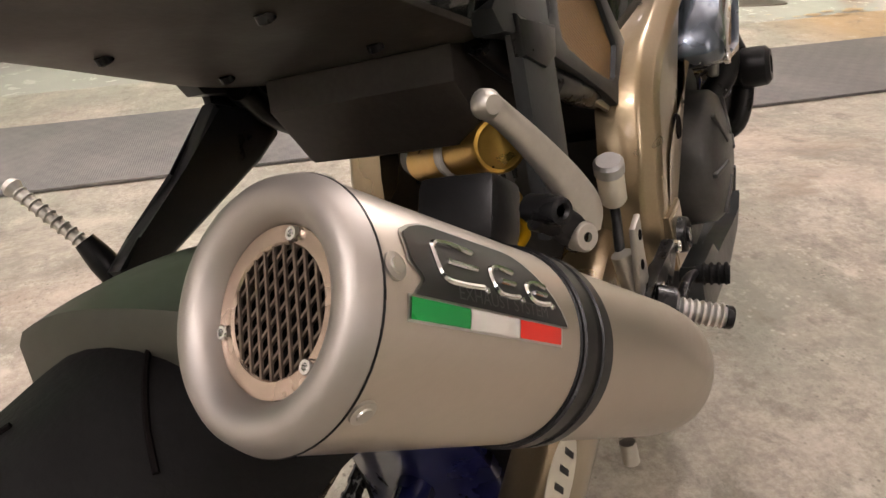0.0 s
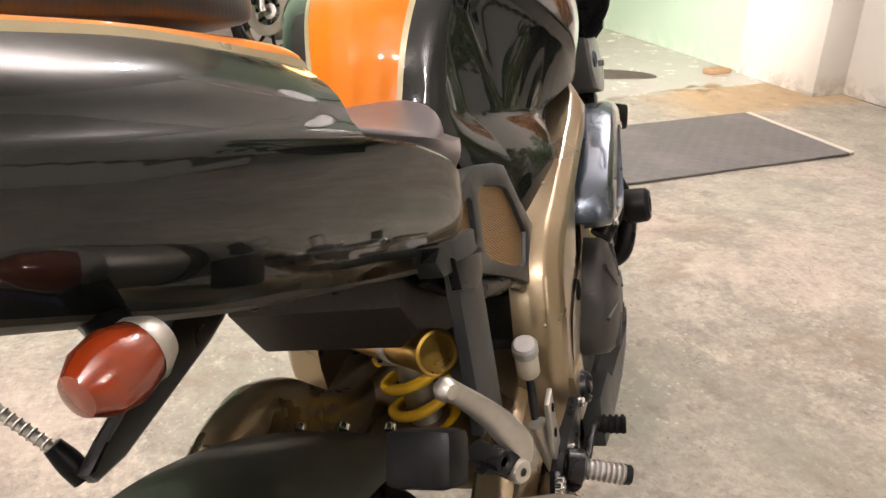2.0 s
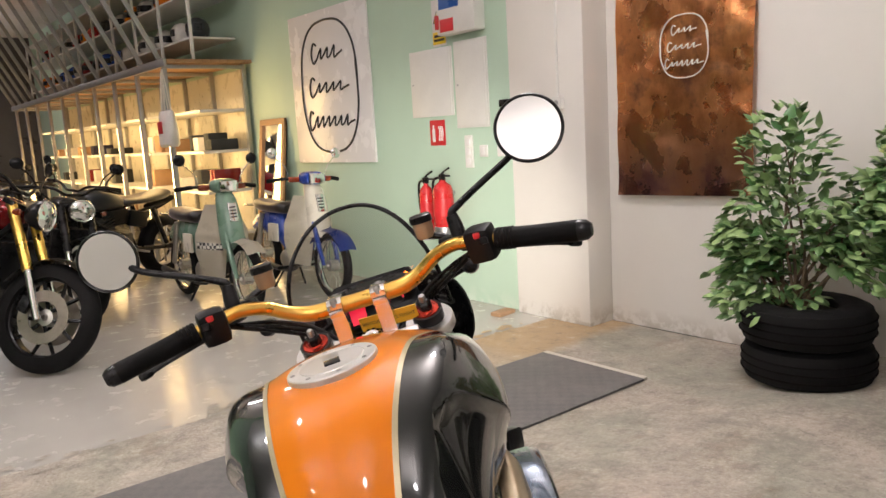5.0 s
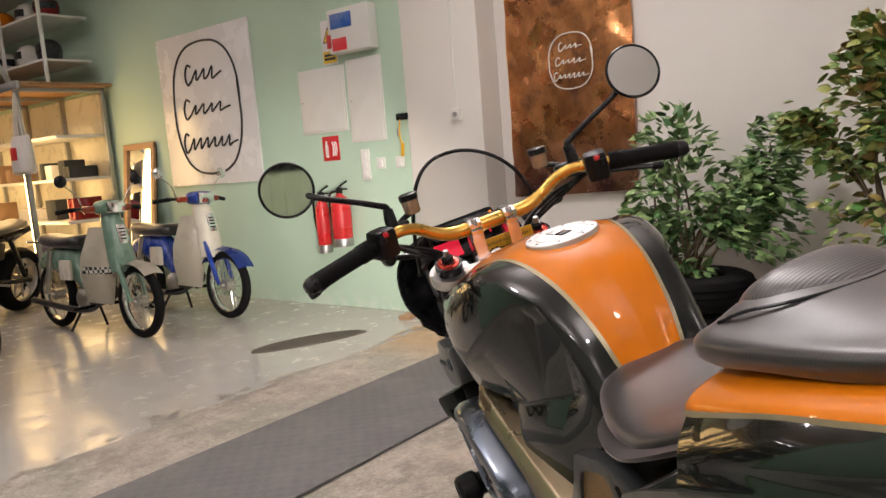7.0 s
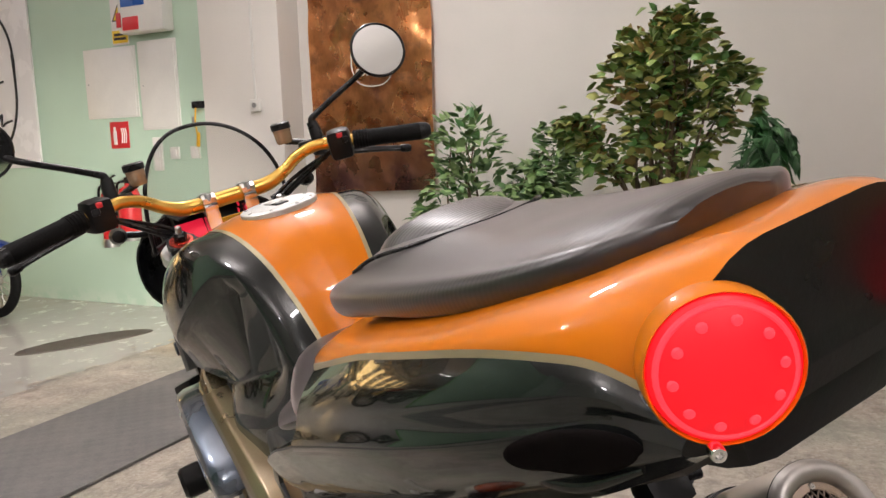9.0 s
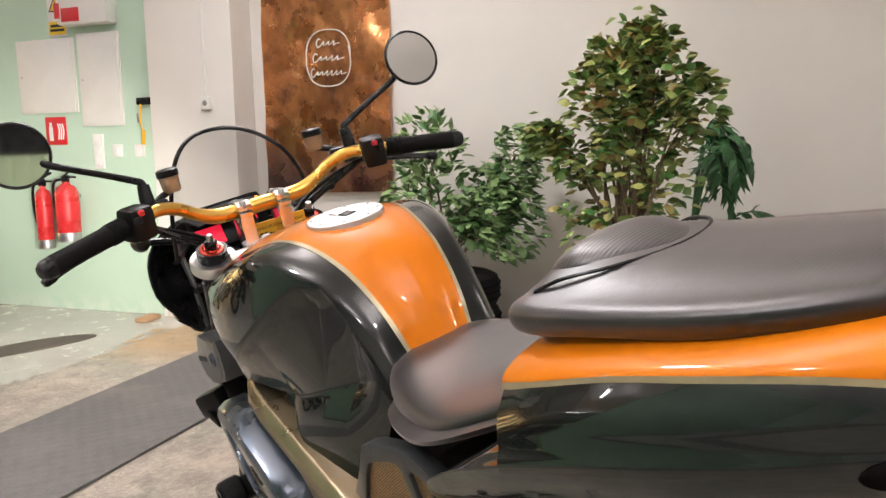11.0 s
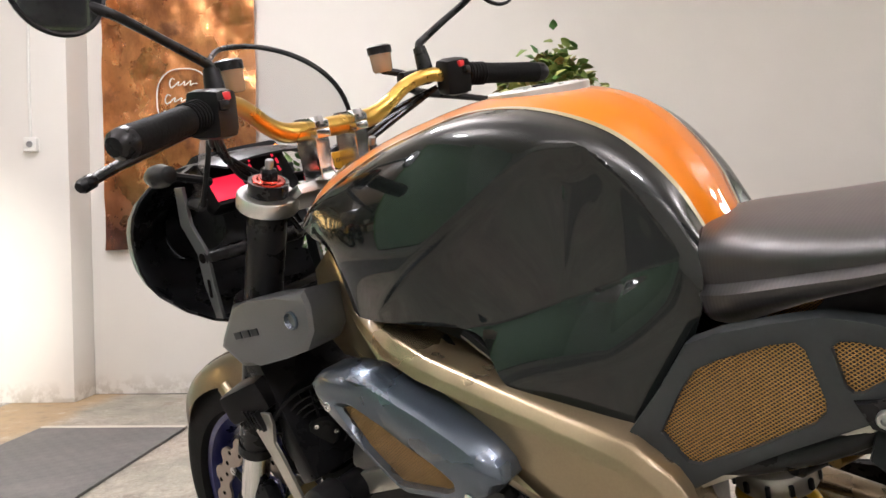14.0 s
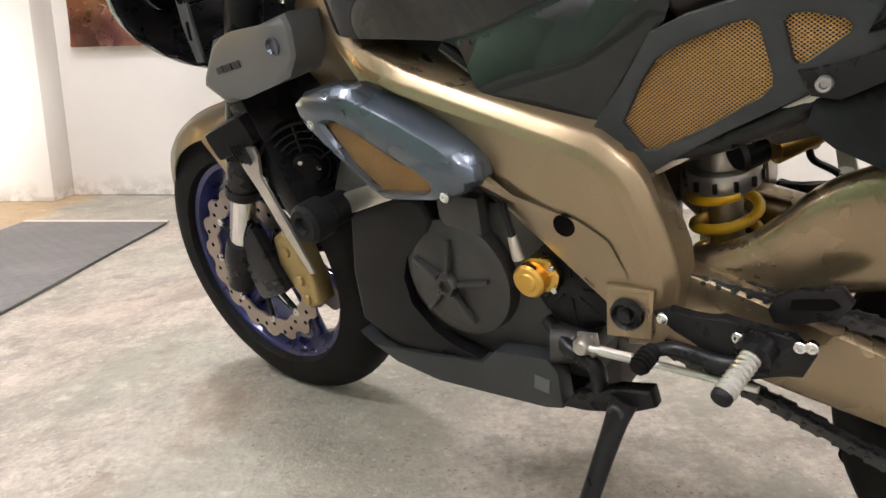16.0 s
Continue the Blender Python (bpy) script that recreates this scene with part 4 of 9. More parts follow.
# (top y, top z), stripe (y, z, x), shoulder and flank (y, z, x), lower edge (y, z, x), from the nose to the tail of the tank
TANK = [
    ((0.345, 0.898), (0.272, 0.874, 0.153), (0.208, 0.838, 0.173), (0.198, 0.764, 0.164)),
    ((0.300, 0.926), (0.225, 0.905, 0.158), (0.188, 0.842, 0.185), (0.181, 0.759, 0.170)),
    ((0.220, 0.955), (0.155, 0.944, 0.126), (0.148, 0.845, 0.192), (0.142, 0.756, 0.173)),
    ((0.130, 0.975), (0.090, 0.964, 0.104), (0.095, 0.845, 0.193), (0.085, 0.751, 0.173)),
    ((0.050, 0.986), (0.030, 0.975, 0.093), (0.035, 0.845, 0.186), (0.025, 0.738, 0.170)),
    ((-0.030, 0.984), (-0.030, 0.972, 0.083), (-0.020, 0.835, 0.174), (-0.008, 0.695, 0.164)),
    ((-0.095, 0.968), (-0.088, 0.954, 0.073), (-0.075, 0.815, 0.156), (-0.045, 0.668, 0.155)),
    ((-0.139, 0.940), (-0.134, 0.926, 0.064), (-0.118, 0.795, 0.136), (-0.090, 0.660, 0.147)),
    ((-0.180, 0.890), (-0.175, 0.878, 0.054), (-0.168, 0.775, 0.114), (-0.135, 0.652, 0.137)),
    ((-0.206, 0.836), (-0.200, 0.824, 0.045), (-0.206, 0.765, 0.100), (-0.170, 0.665, 0.122)),
]
# the knee recess, as (y, z): its sharp upper edge, from low in front to the tip and down behind, and the valley along its foot
CREASE = [(0.152, 0.746), (0.139, 0.774), (0.083, 0.821), (0.029, 0.859), (-0.025, 0.897), (-0.058, 0.922), (-0.086, 0.9430)]
CREASE_REAR = [(-0.086, 0.9430), (-0.118, 0.922), (-0.150, 0.886), (-0.176, 0.842), (-0.192, 0.813)]
VALLEY = [(-0.192, 0.813), (-0.160, 0.801), (-0.110, 0.785), (-0.050, 0.766), (0.012, 0.750), (0.080, 0.746), (0.152, 0.746)]


def height_along(line):
    """The height of a line in the y-z plane as a function of y."""
    q = np.array([tuple(v) for v in smooth_path(line, 8)])
    q = q[np.argsort(q[:, 0])]
    return lambda y: float(np.interp(y, q[:, 0], q[:, 1]))


def knee_recess(column, front, rear, foot):
    """Cuts the recess into one column of the flank: in from the crease to the valley, and out again over the lower bulge."""
    def top(y):
        return front(y) if y > CREASE[-1][0] else rear(y)

    if not VALLEY[0][0] < column[len(column) // 2][1] < VALLEY[-1][0]:
        return column
    share = np.array([(top(p[1]) - p[2]) / max(1e-4, top(p[1]) - foot(p[1])) for p in column])
    xs = np.array([p[0] for p in column])
    at_top, at_foot = (float(np.interp(v, share, xs)) for v in (0.0, 1.0))
    mid = column[int(np.argmin(abs(share - 0.5)))]
    tall = max(0.0, top(mid[1]) - foot(mid[1]))
    deep = 0.032 * min(1.0, tall / 0.11) ** 1.5
    out = []
    for p, k in zip(column, share):
        x = p[0]
        near = min(1.0, math.hypot(p[1] - CREASE[-1][0], p[2] - CREASE[-1][1]) / 0.050)
        if 0 < k < 1:
            x = at_top + (at_foot - deep - at_top) * k - 0.30 * deep * (1 - math.exp(-k / 0.07)) * (1 - k)
            x = p[0] - max(0.0, p[0] - x) * near * near * (3 - 2 * near)
        elif k >= 1:
            d = min(1.0, (foot(p[1]) - p[2]) / 0.085)
            x = p[0] - deep * (1 - d) ** 2
        out.append((x, p[1], p[2]))
    return out


def build_tank():
    cols = []
    for (yt, zt), (ys, zs, xs), (ym, zm, xm), (yb, zb, xb) in TANK:
        sh = (0.62 * ys + 0.38 * ym, zs * 0.72 + zm * 0.28 + 0.016 * min(1, max(-0.25, (0.17 - ys) / 0.13)), xs + 0.66 * (xm - xs))
        half = [(0, yt, zt), (xs * 0.55, yt * 0.6 + ys * 0.4, zt - (zt - zs) * 0.22), (xs, ys, zs), (sh[2], sh[0], sh[1]), (xm, ym, zm), (xb, yb, zb)]
        cols.append(half)
    fine = []
    for k in range(6):
        fine.append(smooth_path([c[k] for c in cols], 22))
    stations = [[fine[k][i] for k in range(6)] for i in range(len(fine[0]))]
    front, rear, foot = height_along(CREASE), height_along(CREASE_REAR), height_along(VALLEY)
    orange, line, dark = [], [], []
    for st in stations:
        path = smooth_path(st, 32)
        e = path[64]
        f = path[66]
        d = (f - e) / np.linalg.norm(f - e) * 0.006
        orange.append([tuple(p) for p in path[:65:4]])
        line.append([tuple(e), tuple(e + d)])
        dark.append(knee_recess([tuple(e + d)] + [tuple(p) for p in path[70:]], front, rear, foot))
    def sheet(rows, flip):
        return [[(-x if flip else x, y, z) for x, y, z in r] for r in rows]

    body = bmesh.new()
    for flip in (False, True):
        grid_surface(sheet(dark, flip), bm=body)
    tank = part("fuel_tank", body, "dark_green", bike, "dark green metallic lacquered flanks with knee recesses")
    top = bmesh.new()
    for flip in (False, True):
        grid_surface(sheet(orange, flip), bm=top)
    bmesh.ops.remove_doubles(top, verts=top.verts, dist=0.0004)
    part("orange_band", top, "orange", tank, "bright orange lacquered top band")
    pin = bmesh.new()
    for flip in (False, True):
        grid_surface([[(a[0], a[1], a[2] + 0.0006), (b[0] + (0.0006 if b[0] > 0 else -0.0006), b[1], b[2] + 0.0006)] for a, b in sheet(line, flip)], bm=pin)
    part("pinstripe", pin, "pinstripe", tank, "champagne pinstripe")
    # the closed underside
    under = grid_surface([[(-r[-1][0] + 0.004, r[-1][1], r[-1][2] + 0.004), (0, r[-1][1], r[-1][2] + 0.03), (r[-1][0] - 0.004, r[-1][1], r[-1][2] + 0.004)] for r in dark])
    part("underside", under, "black_plastic", tank)
    nose = grid_surface([[(-x, y, z) for x, y, z in (orange[0] + dark[0])[::-1]] + [(x, y, z) for x, y, z in orange[0] + dark[0]], [(0, 0.22, 0.84)] * (2 * len(orange[0] + dark[0]))])
    part("nose", nose, "black_plastic", tank)
    return tank


tank = build_tank()


def filler_cap():
    m = aim((0, -0.002, 0.9855), (0, -0.012, 1.5))
    cap = part("filler_cap", lathe([(0.0, 0.0030), (0.0405, 0.0034), (0.0412, 0.0022), (0.0425, 0.0022), (0.0432, 0.0032), (0.0565, 0.0026), (0.058, 0.0010), (0.058, -0.008)], 56, m), "filler_alu", tank, "round machined aluminium filler cap")
    for k in range(8):
        a = 2 * math.pi * k / 8 + 0.3
        q = m @ Vector((0.050 * math.cos(a), 0.050 * math.sin(a), 0.0024))
        part("cap_bolt", bolt(q, (0, -0.02, 1), 0.0030, 0.0014), "steel", cap)
    part("lock_flap", box(0.020, 0.020, 0.003, (0, -0.006, 0.0036), 0.001), "satin_black", cap, m=m @ pose(0, 0, 0, 0, 0, 12))
    part("flap_hinge", box(0.021, 0.022, 0.003, (0, 0.016, 0.0036), 0.001), "alu", cap, m=m @ pose(0, 0, 0, 0, 0, 12))


filler_cap()


def spar_x(x, y, z):
    """The frame spars run wide past the engine and draw in to the steering head."""
    t = min(1, max(0, (y - 0.12) / 0.24))
    k = 1 - 0.52 * t * t * (3 - 2 * t)
    low = min(1, max(0, (0.56 - z) / 0.14))
    return x * k * (1 - 0.05 * low), y, z


def inset(outline, d):
    """The outline drawn in by d along the mean of its neighbouring edges' normals."""
    n = len(outline)
    area = sum(a[0] * b[1] - b[0] * a[1] for a, b in zip(outline, outline[1:] + outline[:1]))
    k = 1 if area > 0 else -1
    out = []
    for i in range(n):
        a, p, b = outline[i - 1], outline[i], outline[(i + 1) % n]
        u, v = Vector((p[0] - a[0], p[1] - a[1])).normalized(), Vector((b[0] - p[0], b[1] - p[1])).normalized()
        m = Vector((-(u.y + v.y), u.x + v.x)) * k
        m = m.normalized() * min(1.25, 1 / max(0.6, math.sqrt(max(0.1, (1 + u.dot(v)) / 2))))
        out.append((p[0] + m.x * d, p[1] + m.y * d))
    return out


def crowned_plate(outline, x_back, rings, warp):
    """A slab whose outer face rises in steps, each ring an (inset, x)."""
    own = bmesh.new()
    loops = [[own.verts.new(warp(x_back, y, z)) for y, z in outline]]
    loops += [[own.verts.new(warp(x, y, z)) for y, z in inset(outline, d)] for d, x in rings]
    n = len(outline)
    for a, b in zip(loops, loops[1:]):
        for k in range(n):
            own.faces.new((a[k], a[(k + 1) % n], b[(k + 1) % n], b[k]))
    ends = [own.faces.new(loops[0]), own.faces.new(loops[-1])]
    bmesh.ops.triangulate(own, faces=ends)
    return own


SPAR = [(0.36, 0.79), (0.30, 0.83), (0.268, 0.812), (0.243, 0.785), (0.205, 0.764), (0.139, 0.739), (0.089, 0.719), (0.01, 0.697), (-0.041, 0.683), (-0.10, 0.667), (-0.152, 0.653), (-0.190, 0.628), (-0.206, 0.605), (-0.222, 0.567), (-0.235, 0.526), (-0.237, 0.494), (-0.229, 0.437), (-0.209, 0.409), (-0.171, 0.400), (-0.162, 0.420), (-0.164, 0.465), (-0.160, 0.499), (-0.148, 0.524), (-0.124, 0.538), (-0.088, 0.547), (-0.045, 0.558), (0.008, 0.579), (0.06, 0.600), (0.12, 0.625), (0.19, 0.652), (0.26, 0.675), (0.33, 0.665), (0.37, 0.70)]
spar_l, spar_r = both("frame_spar", lambda: crowned_plate(SPAR, -0.128, [(0.0, -0.166), (0.0015, -0.170), (0.004, -0.1725), (0.0125, -0.1800), (0.0140, -0.1812), (0.0155, -0.1818), (0.0235, -0.1850), (0.0250, -0.1853)], spar_x), "bronze", bike, "bronze metallic aluminium frame spar")
part("steering_head", tube([(0, 0.30, 0.90), (0, 0.40, 0.68)], 0.05, 20, 1), "bronze", bike)
for sp, s in ((spar_l, -1), (spar_r, 1)):
    # a black disc stands in for the shade inside the spar's recessed hole
    part("spar_bolt", lathe([(0.0, 0.0008), (0.004, 0.0008), (0.0105, 0.0012), (0.0125, 0.0016), (0.0135, 0.0005), (0.0135, -0.012)], 20, aim((s * 0.1840, -0.116, 0.553), (s, -0.116, 0.553))), "soot", sp)
    rec = part("pivot_recess", plate([(-0.158, 0.424), (-0.211, 0.430), (-0.217, 0.492), (-0.162, 0.490)], s * 0.1852, s * 0.172, 0.002), "bronze", sp)
    part("recess_floor", plate([(-0.163, 0.429), (-0.206, 0.434), (-0.211, 0.487), (-0.167, 0.485)], s * 0.1858, s * 0.176, 0.0), "bronze", rec)
    part("pivot_nut", lathe([(0, 0.010), (0.007, 0.010), (0.008, 0.004), (0.011, 0.004), (0.015, 0.009), (0.018, 0.007), (0.019, 0.0), (0.019, -0.012)], 24, aim((s * 0.186, -0.186, 0.459), (s, -0.186, 0.459))), "satin_black", rec)



# ---- radiator shrouds and ducts
COVER = [(0.256, 0.687), (0.239, 0.698), (0.195, 0.705), (0.155, 0.703), (0.121, 0.692), (0.072, 0.673), (0.026, 0.653), (-0.003, 0.638), (-0.022, 0.617), (-0.024, 0.599), (-0.006, 0.586), (0.016, 0.579), (0.107, 0.570), (0.132, 0.583), (0.165, 0.606), (0.216, 0.641), (0.251, 0.664)]
COVER_HOLE = [(0.201, 0.660), (0.191, 0.664), (0.166, 0.663), (0.137, 0.648), (0.087, 0.623), (0.047, 0.608), (0.035, 0.598), (0.039, 0.589), (0.048, 0.586), (0.117, 0.581), (0.129, 0.589), (0.165, 0.617)]


def cover_warp(x, y, z):
    return (x + 0.06 * max(0, (y - 0.10)) ** 1.2, y, z)


cov = both("radiator_cover", lambda: frame_plate(COVER, COVER_HOLE, -0.222, 0.055, 0.018, warp=cover_warp), "blue_grey", bike, "blue-grey metallic radiator cover with gold mesh")
for c, s in zip(cov, (-1, 1)):
    part("mesh_insert", plate(COVER_HOLE, s * 0.213, s * 0.210, 0, lambda x, y, z: (x - s * 0.06 * max(0, (y - 0.10)) ** 1.2, y, z)), "gold_mesh", c, "woven gold wire mesh", smooth=False)
    for y, z in ((0.220, 0.660), (0.014, 0.586)):
        part("cover_bolt", bolt((s * (0.2215 - 0.06 * max(0, y - 0.1) ** 1.2), y, z), (s, 0, 0), 0.0065, 0.003), "chrome", c)
POD = [(0.516, 0.690), (0.505, 0.708), (0.458, 0.760), (0.405, 0.771), (0.339, 0.778), (0.270, 0.794), (0.262, 0.773), (0.266, 0.738), (0.290, 0.709), (0.336, 0.695), (0.410, 0.675), (0.462, 0.664)]


def pod_warp(x, y, z):
    t = (y - 0.27) / 0.25
    mid = 0.715
    return (x * (1.0 - 0.10 * t), y, mid + (z - mid) * (1.0 - 1.6 * max(0, 0.165 - abs(x))))


pods = both("air_duct_pod", lambda: plate(POD, -0.182, -0.112, 0.013, pod_warp, seg=3), "pod_grey", bike, "graphite air duct pod beside the fork")
for pd, s in zip(pods, (-1, 1)):
    part("pod_bolt", lathe([(0, -0.002), (0.008, -0.002), (0.011, 0.003), (0.013, 0.002), (0.013, -0.01)], 18, aim((s * 0.181, 0.304, 0.752), (s, 0.304, 0.762))), "blue_grey", pd)
    for k in range(3):
        part("emblem_bar", box(0.002, 0.016, 0.010, (s * 0.1735, 0.445 - 0.021 * k, 0.718 + 0.004 * k), 0, (-12, 0, 0)), "panel_grey", pd, "dark emblem bar")


def radiator():
    rad = part("radiator", box(0.30, 0.04, 0.20, (0, 0.43, 0.575), 0.008, (-24, 0, 0)), "satin_black", bike, "black radiator")
    part("radiator_tank", box(0.07, 0.075, 0.05, (-0.155, 0.47, 0.615), 0.012, (-20, 0, 25)), "black_plastic", rad)
    part("radiator_tank", box(0.07, 0.075, 0.05, (0.155, 0.47, 0.615), 0.012, (-20, 0, -25)), "black_plastic", rad)
    for k in range(7):
        part("rib", box(0.072, 0.002, 0.03, (-0.155, 0.44 + 0.009 * k, 0.592), 0, (-20, 0, 25)), "satin_black", rad)
    for s in (-1, 1):
        c = Vector((s * 0.095, 0.405, 0.545))
        n = Vector((s * 0.55, -0.80, -0.1)).normalized()
        m = aim(c, c + n)
        fan = part("cooling_fan", lathe([(0.075, -0.02), (0.078, 0.0), (0.078, 0.012), (0.073, 0.012), (0.073, -0.02)], 40, m, closed=True), "black_plastic", bike, "black plastic cooling fan")
        for r in (0.061, 0.049, 0.038):
            part("guard_ring", ring_bar(c + n * 0.010, n, r, 0.0016, 36, 6), "satin_black", fan)
        for k in range(5):
            a = 2 * math.pi * k / 5 + 0.4
            part("guard_spoke", tube([m @ Vector((0.02 * math.cos(a), 0.02 * math.sin(a), 0.012)), m @ Vector((0.074 * math.cos(a), 0.074 * math.sin(a), 0.010))], 0.0022, 6, 1), "satin_black", fan)
        part("motor", lathe([(0, 0.022), (0.022, 0.021), (0.026, 0.016), (0.026, -0.02)], 24, m), "black_plastic", fan)
        for k in range(3):
            a = 2 * math.pi * k / 3
            part("motor_bolt", bolt(m @ Vector((0.018 * math.cos(a), 0.018 * math.sin(a), 0.021)), n, 0.004, 0.003), "chrome", fan)
        for k in range(7):
            a = 2 * math.pi * k / 7
            part("blade", box(0.045, 0.022, 0.0015, (0.046, 0, 0), 0, (30, 0, 0)), "black_plastic", fan, m=m @ pose(0, 0, -0.012, 0, 0, math.degrees(a)))
    for s in (-1, 1):
        br = part("radiator_bracket", plate([(0.478, 0.606), (0.452, 0.600), (0.412, 0.603), (0.408, 0.585), (0.418, 0.556), (0.404, 0.533), (0.372, 0.462), (0.346, 0.402), (0.356, 0.399), (0.398, 0.470), (0.430, 0.532), (0.455, 0.572)], s * 0.176, s * 0.171, 0.0015), "cast_alu", bike, "pale aluminium radiator bracket")
        part("bracket_bolt", bolt((s * 0.1765, 0.428, 0.578), (s, 0, 0), 0.005, 0.004), "chrome", br)


radiator()


def crash_bobbins():
    for s, y, z in ((-1, 0.240, 0.532), (1, 0.262, 0.510)):
        b = part("crash_bobbin", lathe([(0.0, 0.012), (0.010, 0.012), (0.014, 0.020), (0.022, 0.020), (0.028, 0.014), (0.029, 0.0), (0.029, -0.018), (0.022, -0.024), (0.022, -0.06)], 28, aim((s * (0.236 if s < 0 else 0.222), y, z), (s, y, z))), "black_plastic", bike, "black plastic crash bobbin")
        part("bobbin_bolt", bolt((s * (0.244 if s < 0 else 0.230), y, z), (s, 0, 0), 0.008, 0.004), "satin_black", b)
        part("bobbin_bracket", box(0.012, 0.10, 0.03, (s * 0.178, y - 0.05, z + 0.018), 0.004, (-20, 0, 0)), "cast_alu", b)


crash_bobbins()


# ---- engine
def engine():
    eng = part("engine_block", box(0.30, 0.34, 0.24, (0.0, 0.05, 0.435), 0.03), "engine", bike, "grey cast engine block")
    part("cylinder", box(0.22, 0.16, 0.18, (0.0, 0.24, 0.52), 0.03, (-60, 0, 0)), "engine", eng)
    part("cylinder", box(0.22, 0.15, 0.16, (0.0, -0.02, 0.60), 0.03, (0, 0, 0)), "engine", eng)
    part("airbox", box(0.24, 0.36, 0.12, (0.0, 0.06, 0.735), 0.03), "black_plastic", eng)
    for k, (a, b) in enumerate((((0.10, 0.72), (0.0, 0.66)), ((0.16, 0.71), (0.06, 0.63)), ((0.05, 0.74), (-0.03, 0.69)))):
        both("hose", lambda: tube([(-0.12 - 0.01 * k, a[0], a[1]), (-0.135, (a[0] + b[0]) / 2, a[1] - 0.03), (-0.12, b[0], b[1])], 0.008, 8), "black_plastic", eng)
    # left side: generator cover with five ribs
    c = Vector((-0.158, 0.064, 0.445))
    m = aim(c, c + Vector((-1, 0, 0)))
    gen = part("generator_cover", lathe([(0.0, 0.024), (0.016, 0.024), (0.022, 0.020), (0.060, 0.021), (0.070, 0.014), (0.083, 0.010), (0.086, 0.0), (0.088, -0.04)], 44, m), "engine", eng, "round grey generator cover with radial ribs")
    part("hub", lathe([(0, 0.030), (0.008, 0.031), (0.009, 0.037), (0.014, 0.037), (0.017, 0.032), (0.018, 0.02)], 6, m), "engine", gen)
    for k in range(5):
        a = 2 * math.pi * k / 5 + 0.2
        part("rib", box(0.046, 0.007, 0.012, (0.040, 0, 0.025), 0.003, (0, 8, 0)), "engine", gen, m=m @ pose(0, 0, 0, 0, 0, math.degrees(a)))
    part("cover_lug", box(0.03, 0.07, 0.06, (-0.155, 0.045, 0.535), 0.014), "engine", gen)
    c = Vector((-0.145, -0.105, 0.462))
    m = aim(c, c + Vector((-1, 0, 0)))
    spr = part("sprocket_cover", lathe([(0.0, 0.018), (0.018, 0.018), (0.05, 0.014), (0.060, 0.008), (0.063, 0.0), (0.065, -0.03)], 40, m), "black_plastic", eng, "black ribbed sprocket cover")
    for k in range(8):
        a = 2 * math.pi * k / 8
        part("rib", box(0.04, 0.003, 0.006, (0.034, 0, 0.015), 0.001, (0, 7, 0)), "black_plastic", spr, m=m @ pose(0, 0, 0, 0, 0, math.degrees(a)))
    c = Vector((-0.170, -0.062, 0.474))
    m = aim(c, c + Vector((-1, 0, 0)))
    sl = part("clutch_slave_cylinder", lathe([(0, 0.022), (0.010, 0.022), (0.012, 0.020), (0.018, 0.020), (0.021, 0.017), (0.022, 0.0), (0.022, -0.02)], 28, m), "gold", eng, "gold anodised clutch slave cylinder")
    part("flange", plate([(-0.055, 0.452), (-0.092, 0.460), (-0.098, 0.482), (-0.085, 0.502), (-0.06, 0.500), (-0.046, 0.49)], -0.176, -0.166, 0.003), "gold", sl)
    for y, z in ((-0.090, 0.492), (-0.091, 0.464), (-0.055, 0.457)):
        part("flange_bolt", bolt((-0.178, y, z), (-1, 0, 0), 0.004, 0.003), "chrome", sl)
    part("banjo", lathe([(0, 0.03), (0.006, 0.03), (0.008, 0.0), (0.0, 0.0)], 12, aim((-0.180, -0.048, 0.498), (-0.180, -0.036, 0.56))), "cast_alu", sl)
    part("clutch_hose", tube([(-0.180, -0.042, 0.525), (-0.178, -0.034, 0.555), (-0.165, -0.02, 0.565), (-0.15, 0.03, 0.58)], 0.005, 8), "satin_black", sl)
    # dark plastic oil tank and water pump region
    part("oil_tank", plate([(0.235, 0.535), (0.17, 0.555), (0.10, 0.550), (0.088, 0.525), (0.095, 0.50), (0.150, 0.468), (0.165, 0.43), (0.158, 0.385), (0.12, 0.345), (0.045, 0.325), (0.03, 0.31), (0.20, 0.308), (0.262, 0.34), (0.26, 0.42)], -0.172, -0.06, 0.02, seg=3), "black_plastic", eng, "black plastic oil tank")
    part("lower_case", box(0.20, 0.30, 0.10, (0.0, 0.02, 0.315), 0.03), "engine", eng)
    part("starter", tube([(-0.10, -0.10, 0.375), (-0.15, -0.095, 0.378), (-0.165, -0.07, 0.38)], 0.026, 14), "engine", eng)
    part("breather_hose", tube([(-0.15, -0.06, 0.40), (-0.175, -0.10, 0.385), (-0.178, -0.135, 0.37), (-0.17, -0.135, 0.335)], 0.011, 10), "satin_black", eng)
    # right side: clutch cover
    c = Vector((0.150, 0.055, 0.455))
    m = aim(c, c + Vector((1, 0, 0)))
    cl = part("clutch_cover", lathe([(0, 0.055), (0.030, 0.055), (0.055, 0.050), (0.075, 0.044), (0.084, 0.034), (0.088, 0.0), (0.090, -0.03)], 44, m), "engine", eng, "round grey clutch cover")
    for k in range(6):
        a = 2 * math.pi * k / 6
        part("rib", box(0.05, 0.006, 0.008, (0.05, 0, 0.05), 0.002, (0, 9, 0)), "engine", cl, m=m @ pose(0, 0, 0, 0, 0, math.degrees(a)))
